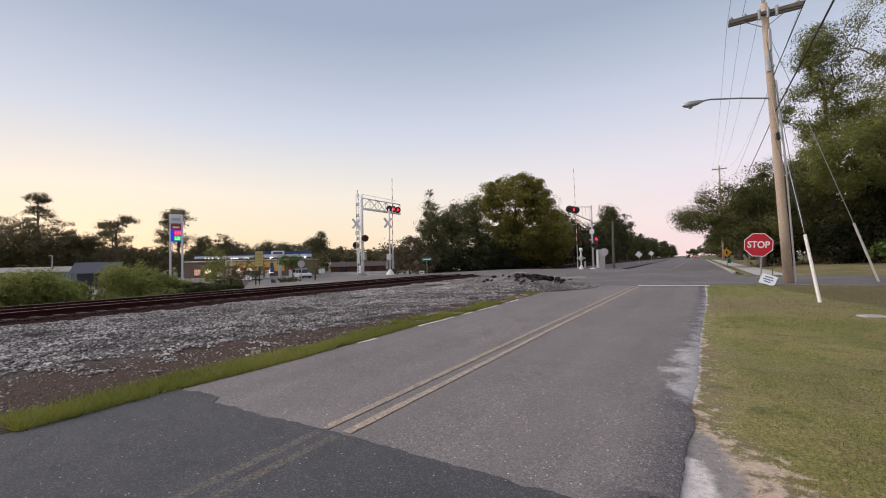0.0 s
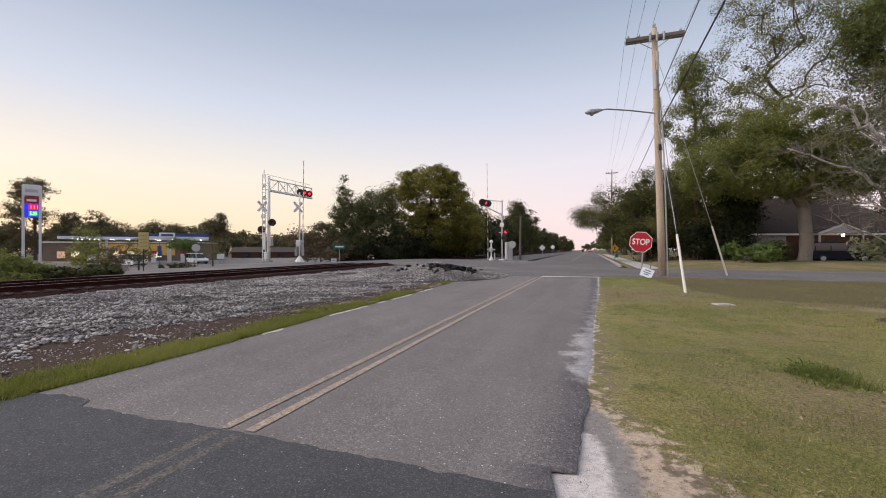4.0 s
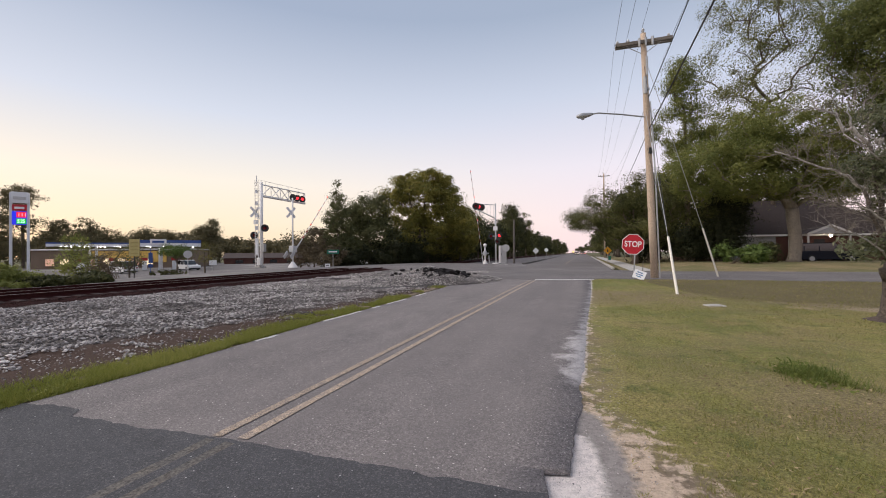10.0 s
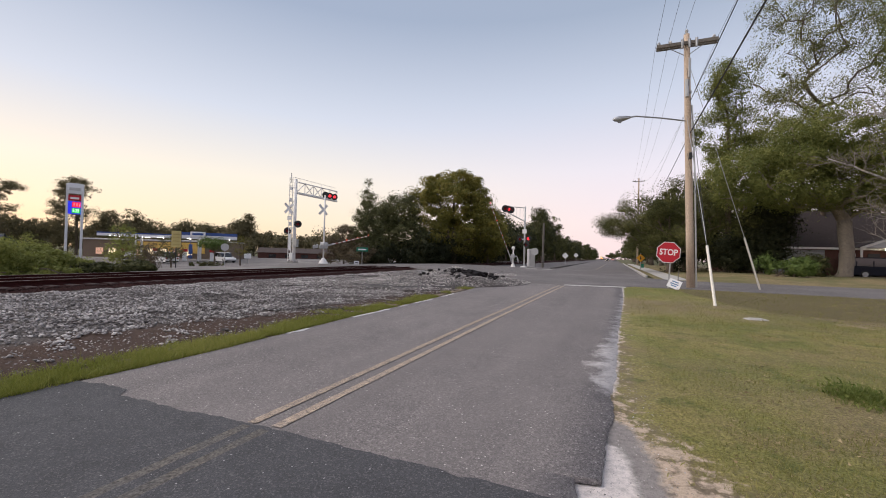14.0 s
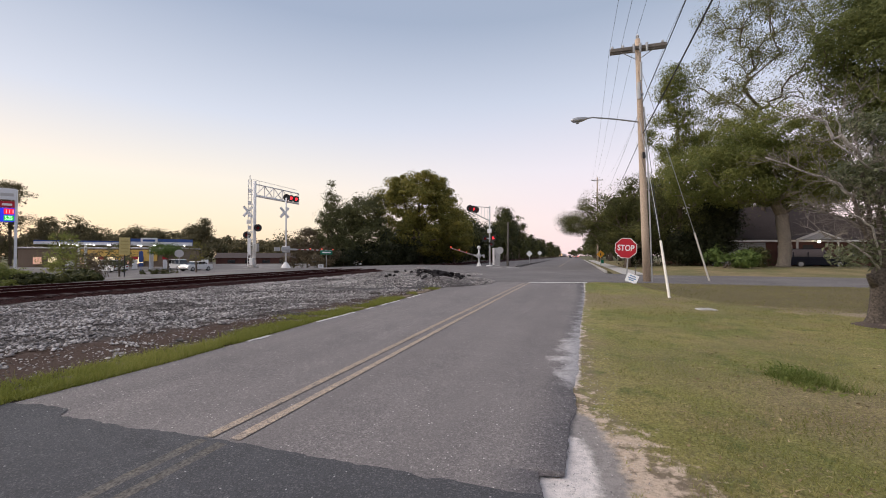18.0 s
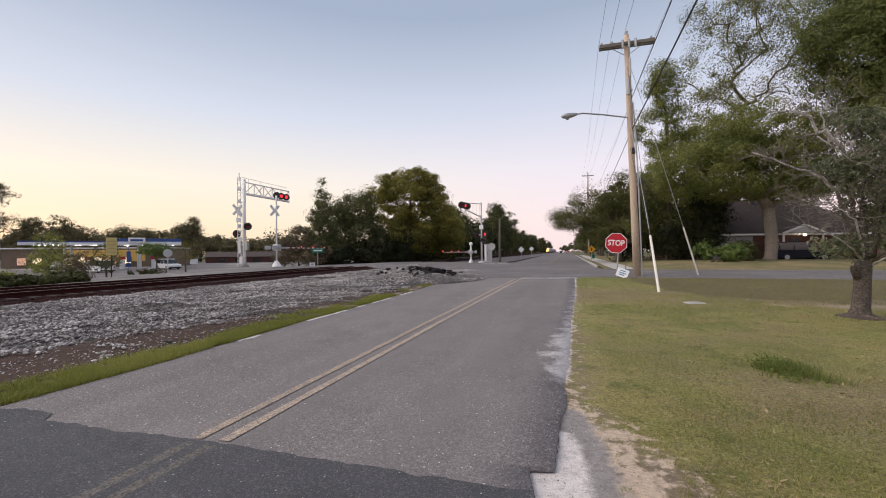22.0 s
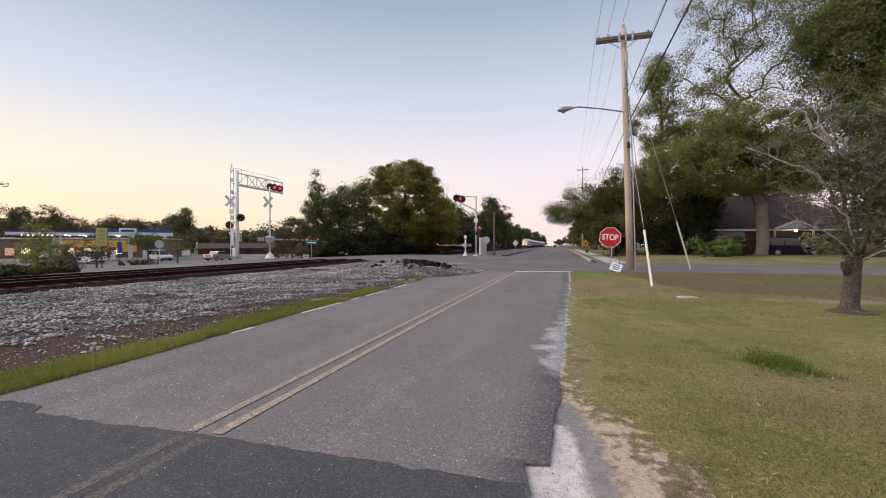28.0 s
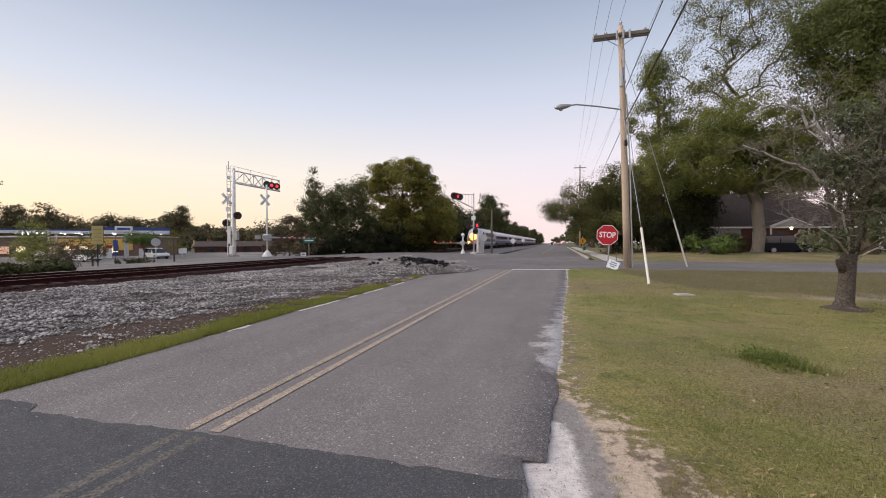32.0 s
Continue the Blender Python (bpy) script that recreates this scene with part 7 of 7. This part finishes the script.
tree(9.4, 44.3, 20.3, 0.25, [(0, 0.2, 16.6, 1.9, 1.9, 3.0), (-0.8, 0, 13.0, 2.0, 2.0, 3.0), (1.1, 0.5, 10.0, 2.6, 2.6, 3.3), (-0.3, 0.2, 18.3, 1.2, 1.2, 1.8), (2.6, 0.3, 12.6, 1.8, 1.8, 2.2)], 240, 210, 0.062, 0.48, OAK, BARK, "tall slim tree with loose green foliage", seed=22, limbs=26, fork=0.3)
tree(18.6, 50.9, 30.0, 0.22, [(0.6, 0.3, 25.5, 4.2, 4.2, 4.4), (-3.2, -0.6, 21.0, 3.2, 3.2, 4.6), (3.2, 1.1, 22.0, 3.6, 3.6, 4.6), (-1.6, 0.6, 27.5, 4.2, 4.2, 3.0), (-2.8, -0.1, 16.8, 4.2, 3.7, 2.6), (4.0, 0.5, 28.0, 3.4, 3.4, 3.0)], 340, 130, 0.07, 0.62, PALELEAF, BARK, "tall thinning tree with sky showing through", seed=23, limbs=50, fork=0.7, stem=0.45)
tree(22.0, 37.4, 24.0, 0.4, [(-1.2, -0.2, 15.6, 4.2, 4.0, 4.2), (2.0, 0.7, 12.7, 4.4, 4.2, 4.8), (-2.6, -0.8, 18.0, 3.0, 2.8, 3.2), (2.4, 0.8, 19.5, 4.8, 4.2, 4.2), (-0.6, -0.2, 11.0, 3.4, 2.9, 2.6), (4.6, 1, 9, 4.4, 4, 3.8), (0.6, 0.0, 22.4, 3.6, 3.4, 2.6), (1.4, 0.4, 16.0, 5.4, 4.4, 5.0)], 700, 300, 0.074, 0.72, DEEPOAK, BARK, "tall dense dark oak at the lawn's end", seed=24, limbs=36, fork=0.3)
tree(4.9, 45.3, 10, 0.3, [(-0.8, -0.2, 4.9, 4.4, 4.4, 1.7), (-4.2, 3.0, 4.9, 3.2, 3.2, 1.2), (2.0, 0.7, 7.1, 3.3, 3.3, 2.6), (-2.0, -0.5, 6.3, 2.7, 2.7, 1.3), (4.2, 1.3, 4.6, 4.0, 4.0, 2.7), (0.8, 0.3, 3.6, 4.0, 4.0, 1.6)], 380, 260, 0.062, 0.52, MIDLEAF, BARK, "low spreading oak overhanging the roadside", group="roadside oaks", seed=25, limbs=36, fork=0.22)
for k in range(14):
    yy = 58 + k * 12 + random.uniform(-3, 3)
    tree(7.6 + random.uniform(-1.2, 2), yy, 8, 0.3, crown(11.5, random.uniform(8.5, 10.5), 1.8, 9, 300 + k), 150 if k < 4 else 100, 65 if k < 4 else 32, 0.17 if k < 4 else 0.24, 0.6, DARKLEAF if k % 2 else MIDLEAF, BARK, "spreading oak in the row along the far road", group="roadside oaks", seed=300 + k, limbs=9)
# near-black tree that fills the dark zone beside the oak
tree(12.6, 45.2, 7, 0.2, crown(5.6, 7.2, 0.3, 8, 95), 150, 130, 0.10, 0.5, BLACKLEAF, BARK, "near-black tree filling the dark zone before the house", seed=96, limbs=16)
for k in range(9):
    tree(9 + k * 4.5 + random.uniform(-1, 1), 57 + random.uniform(0, 14), 11, 0.25, crown(9.5, random.uniform(9, 13), 0.8, 8, 400 + k), 110, 45, 0.19, 0.6, DARKLEAF, BARK, "dark tree behind the house", group="trees behind the house", seed=400 + k, limbs=8)
bush(10.85, 36.0, 3.3, 1.8, 1.75, 4800, 0.075, BUSHLEAF, "rounded green garden shrub by the street", 51, "garden shrubs")
bush(13.6, 40.0, 2.4, 1.6, 2.1, 3000, 0.08, DARKLEAF, "dark shrub before the house", 52, "garden shrubs")
bush(25.5, 43.5, 4.0, 1.6, 0.8, 2000, 0.08, DARKLEAF, "dark low shrub before the house", 53, "garden shrubs")
# near-black hedges stand in for the shaded hollow under the oaks
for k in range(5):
    bush(6.2 + 2.5 * k, 46.8 + 0.4 * k, 4.5, 2.2, 4.6, 4600, 0.11, BLACKLEAF, "tall hedge added near black for the shade under the oaks", 60 + k, "dark hedge")
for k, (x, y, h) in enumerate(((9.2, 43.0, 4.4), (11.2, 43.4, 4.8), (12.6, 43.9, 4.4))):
    bush(x, y, 3.4, 2.0, h, 4600, 0.10, BLACKLEAF, "hedge added near black for the shade before the house", 160 + k, "dark hedge")
dead_tree()

# planting and distance beyond the track
for k, (x, y, w, h) in enumerate(((-24.6, 4.4, 3.4, 2.0), (-26.4, 5.6, 4.2, 2.3), (-25.0, 6.6, 3.0, 1.2), (-23.4, 3.2, 2.8, 1.5), (-25.2, 8.6, 3.0, 0.6), (-24.4, 11.0, 3.0, 0.6), (-27.5, 2.2, 4.0, 2.2), (-28.0, 11.2, 2.2, 2.5), (-26.3, 10.3, 1.8, 1.7))):
    bush(x, y, w, 2.0, h, int(1600 + 5200 * w * h / 5), 0.05, FEATHER, "feathery yellow-green thicket beyond the track", 180 + k, "trackside thicket", z=-0.1, low=1.0)
for k, (x, y, w, h) in enumerate(((-24.4, -1.5, 4.0, 2.1), (-25.6, 0.4, 4.4, 2.4), (-27.8, 7.6, 3.2, 1.5), (-26.6, 9.2, 2.6, 2.3), (-26.9, 11.9, 2.4, 1.5), (-27.6, 13.0, 1.8, 0.9))):
    bush(x, y, w, 2.0, h, int(1600 + 5200 * w * h / 5), 0.05, FEATHER, "feathery yellow-green thicket beyond the track", 220 + k, "trackside thicket", z=-0.1, low=1.0)
for k, (x, y, w, h) in enumerate(((-30.2, 18.2, 2.0, 2.6), (-31.3, 19.4, 1.8, 2.9), (-31.0, 18.6, 1.4, 2.2))):
    bush(x, y, w, 1.6, h, 480, 0.045, BROWNLEAF, "thin brown half-bare shrub beyond the track", 240 + k, "brown shrubs", z=-0.2, low=0.4)
for k in range(3):
    bush(-27.2 - 0.3 * k, 13.6 + 1.1 * k, 2.8, 1.8, 0.55 + 0.12 * (k % 3), 2600, 0.07, DARKLEAF, "dark clipped shrub beyond the track", 250 + k, "trackside shrubs", z=-0.15)
for k in range(4):
    bush(-25.4, 12.2 + 0.9 * k, 2.6, 1.8, 0.62 + 0.12 * (k % 2), 2600, 0.07, DARKLEAF, "dark clipped shrub beyond the track", 94 + k, "trackside shrubs", z=-0.12)
bush(-44.0, 33.0, 6.0, 2.0, 0.7, 2200, 0.08, DARKLEAF, "low dark shrubs on the forecourt island", 99, "island shrubs", z=-0.7)
tree(-35.5, 19.4, 3.6, 0.07, [(0, 0, 2.5, 1.0, 1.0, 1.2), (0.3, 0.1, 1.3, 1.5, 1.5, 1.0)], 105, 46, 0.055, 0.26, FEATHER, BARK, "young light green tree on the forecourt edge", seed=41, limbs=14)
tree(-31.6, 20.6, 3.0, 0.06, [(0, 0, 1.6, 1.0, 1.0, 1.1)], 60, 30, 0.045, 0.24, GREYGREEN, BARK, "small bare brownish tree by the track", seed=42, limbs=26, fork=0.15)
tree(-52.0, 40.0, 4.2, 0.14, [(-0.6, 0, 3.2, 2.0, 2.0, 0.9), (0.8, 0, 3.0, 1.2, 1.2, 0.8)], 80, 60, 0.08, 0.34, BUSHLEAF, BARK, "small round-headed tree on the forecourt island", seed=43, limbs=12)
tree(-41.5, 35.3, 3.8, 0.1, [(0, 0, 2.5, 1.0, 1.0, 1.2)], 28, 30, 0.055, 0.3, AUTUMN, BARK, "small thin brown tree on the forecourt island", seed=44, limbs=18)
SKYLINE = [(-148, 25, 17.5, 18), (-143, 28.3, 17.4, 15), (-139, 31.5, 18.4, 16), (-133.5, 34, 16.0, 12), (-130.5, 37, 12.5, 9), (-162, 20, 18, 16), (-152, 34, 16, 14), (-143, 40, 12, 15), (-129, 43.8, 15.8, 12), (-121, 54, 17.5, 10), (-113, 58.6, 12.5, 10), (-108, 62, 12.0, 10), (-99, 67.5, 10, 11), (-95, 70, 9.5, 10), (-88, 74.5, 10.5, 7), (-128, 50, 9, 12), (-104, 65, 9, 12), (-150, 42, 13, 14)]
for k, (x, y, h, w) in enumerate(SKYLINE):
    tree(x, y, h, 0.3, crown(w, h * 0.97, 0.3 if w > 9 else h * 0.35, 11, 500 + k), 260 if k < 5 else 150, 50, 0.17, 0.62, PINE, BARK, "dark tree on the western skyline", group="skyline trees", seed=500 + k, limbs=14, base=-1.0)
for x, y, h, w in ((-150, 34.5, 25.5, 9), (-88, 76, 11.5, 6), (-133, 46, 18, 9), (-120, 55.5, 19, 8)):
    rr = np.random.default_rng(int(h * 10))
    tree(x, y, h, 0.28, [(rr.uniform(-0.3, 0.3) * w, rr.uniform(-0.3, 0.3) * w, h * rr.uniform(0.66, 0.97), w * 0.2, w * 0.2, 0.7) for _ in range(9)], 90, 50, 0.16, 0.6, PINE, BARK, "tall pine with a flat open crown on the skyline", group="skyline pines", seed=int(h * 7), limbs=16, fork=0.6, base=-1.0)
for k in range(34):
    a = radians(86 - k * 1.9)
    d = 165 + random.uniform(-15, 30)
    h = random.uniform(8, 12)
    tree(-d * math.sin(a), d * math.cos(a), h, 0.3, crown(15, h, 0.2, 7, 600 + k), 80, 26, 0.5, 1.1, PINE, BARK, "dark tree in the distant wood", group="distant wood", seed=600 + k, limbs=3, base=-1.2)
for k in (0, 1, 2, 5, 6, 7, 8, 9, 10, 11):
    tree(-66 + 12 * k, 690 + 9 * (k % 3), 14, 0.3, crown(17, random.uniform(11, 15), 0.2, 6, 760 + k), 40, 26, 0.8, 1.4, DARKLEAF, BARK, "dark tree at the far end of the road", group="distant roadside trees", seed=760 + k, limbs=3)
for k in range(40):
    x = -30 + 60 * (k % 2) + random.uniform(-9, 9)
    y = 320 + k * 11
    tree(x, y, 13, 0.3, crown(14, random.uniform(10, 15), 0.2, 6, 700 + k), 40, 26, 0.7, 1.2, DARKLEAF, BARK, "dark tree at the far end of the road", group="distant roadside trees", seed=700 + k, limbs=3)

# vehicles that stand
WHITECAR = mat("white_car_paint", (0.80, 0.79, 0.77), 0.3, var=0.06, bump=0, coat=0.5)
DARKCAR = mat("dark_car_paint", (0.005, 0.007, 0.016), 0.5, var=0.06, bump=0, coat=0.0)
DARKCAR.node_tree.nodes["Principled BSDF"].inputs["Specular IOR Level"].default_value = 0.2
SILVERCAR = mat("silver_car_paint", (0.40, 0.36, 0.34), 0.3, 0.4, var=0.06, bump=0, coat=0.5)
car(pose(-62.4, 39.6, -1.0, rz=175), WHITECAR, "white sport utility car parked on the forecourt", "suv", group="parked cars")
car(pose(-63.4, 50.8, -1.0, rz=-16), WHITECAR, "white sport utility car parked by the forecourt island", "suv", group="parked cars")
car(pose(20.6, 46.0, 0.26, rz=6), DARKCAR, "dark blue utility car parked before the house", "suv", group="parked cars")
for k, (x, y, a) in enumerate(((-0.2, 235, 90), (0.1, 262, 90), (-3.6, 250, -90), (-0.3, 300, 90), (-3.4, 215, -90))):
    car(pose(x, y, 0.13, rz=a), (SILVERCAR, DARKCAR, WHITECAR)[k % 3], "distant car on the far road with lamps lit", "sedan", True, "distant cars")

# what moves
LOCO = locomotive()
COACHES = [coach()]
for k in range(6):
    COACHES.append(copy_thing(COACHES[0], pose(TRACK_X, 140 + 26 * k, RAIL_TOP)))
DARKSEDAN = car(pose(-48, 38, -0.6), DARKCAR, "dark sedan driving past beyond the track", "sedan", True, "moving cars")
WHITESEDAN = car(pose(-55, 70, -0.95, rz=-86), WHITECAR, "pale sedan driving the other way beyond the track", "sedan", True, "moving cars")
PALESEDAN = car(pose(-55, 54, -0.9), SILVERCAR, "pale silver sedan driving past beyond the track", "sedan", True, "moving cars")


def motions():
    def y_train(t):
        return 82.5 + 28.9 * (32 - t)
    walk(LOCO, [(t, pose(TRACK_X, y_train(t), RAIL_TOP)) for t in (0, 16, 32)])
    for k, c in enumerate(COACHES):
        walk(c, [(t, pose(TRACK_X, y_train(t) + 20.8 + 26.1 * k, RAIL_TOP)) for t in (0, 16, 32)])
    walk(ARM1, [(t, pose(0, 0, 1.75, a)) for t, a in ((0, 89), (6.2, 89), (7, 81), (8, 69.5), (9, 57), (10, 45.5), (10.5, 41), (11.5, 31), (12.5, 20), (13.5, 12.5), (14.5, 7), (16, 0), (32, 0))])
    walk(ARM2, [(t, pose(0, 0, 1.25, a)) for t, a in ((0, 88), (6, 86), (7.5, 78), (8.5, 71), (9.5, 65), (10.5, 58), (11.5, 49), (12.5, 41), (13.5, 33.5), (14.5, 28), (17, 10), (18, 4), (19, 0), (32, 0))])
    walk(DARKSEDAN, [(t, pose(x, y, z, rz=a)) for t, x, y, z, a in ((0, -44, -420, -0.75, 92), (27, -46, -16, -0.8, 92), (29, -47.5, 21.1, -0.83, 92), (29.5, -48.5, 31.2, -0.86, 100), (30, -51.0, 40.7, -0.92, 100), (30.5, -52.0, 49.5, -0.93, 94), (31, -52.3, 60, -0.94, 88), (32, -50, 82, -0.9, 84))])
    walk(WHITESEDAN, [(t, pose(x, y, -0.95, rz=a)) for t, x, y, a in ((0, -52, 230, -90), (14, -55.4, 88, -91), (16, -55.9, 67, -88), (17.6, -55.2, 51, -85), (18.6, -54.4, 40.4, -83), (19.2, -53.4, 34.6, -82), (20.5, -51.6, 21.5, -86), (32, -51, -96, -90))])
    walk(PALESEDAN, [(t, pose(x, y, z, rz=a)) for t, x, y, z, a in ((0, -45, -420, -0.75, 92), (25, -47, -14, -0.82, 92), (27, -50.5, 34, -0.92, 96), (28, -53.5, 53, -0.95, 93), (29, -53.5, 73, -0.95, 88), (32, -50, 130, -0.9, 86))])


motions()
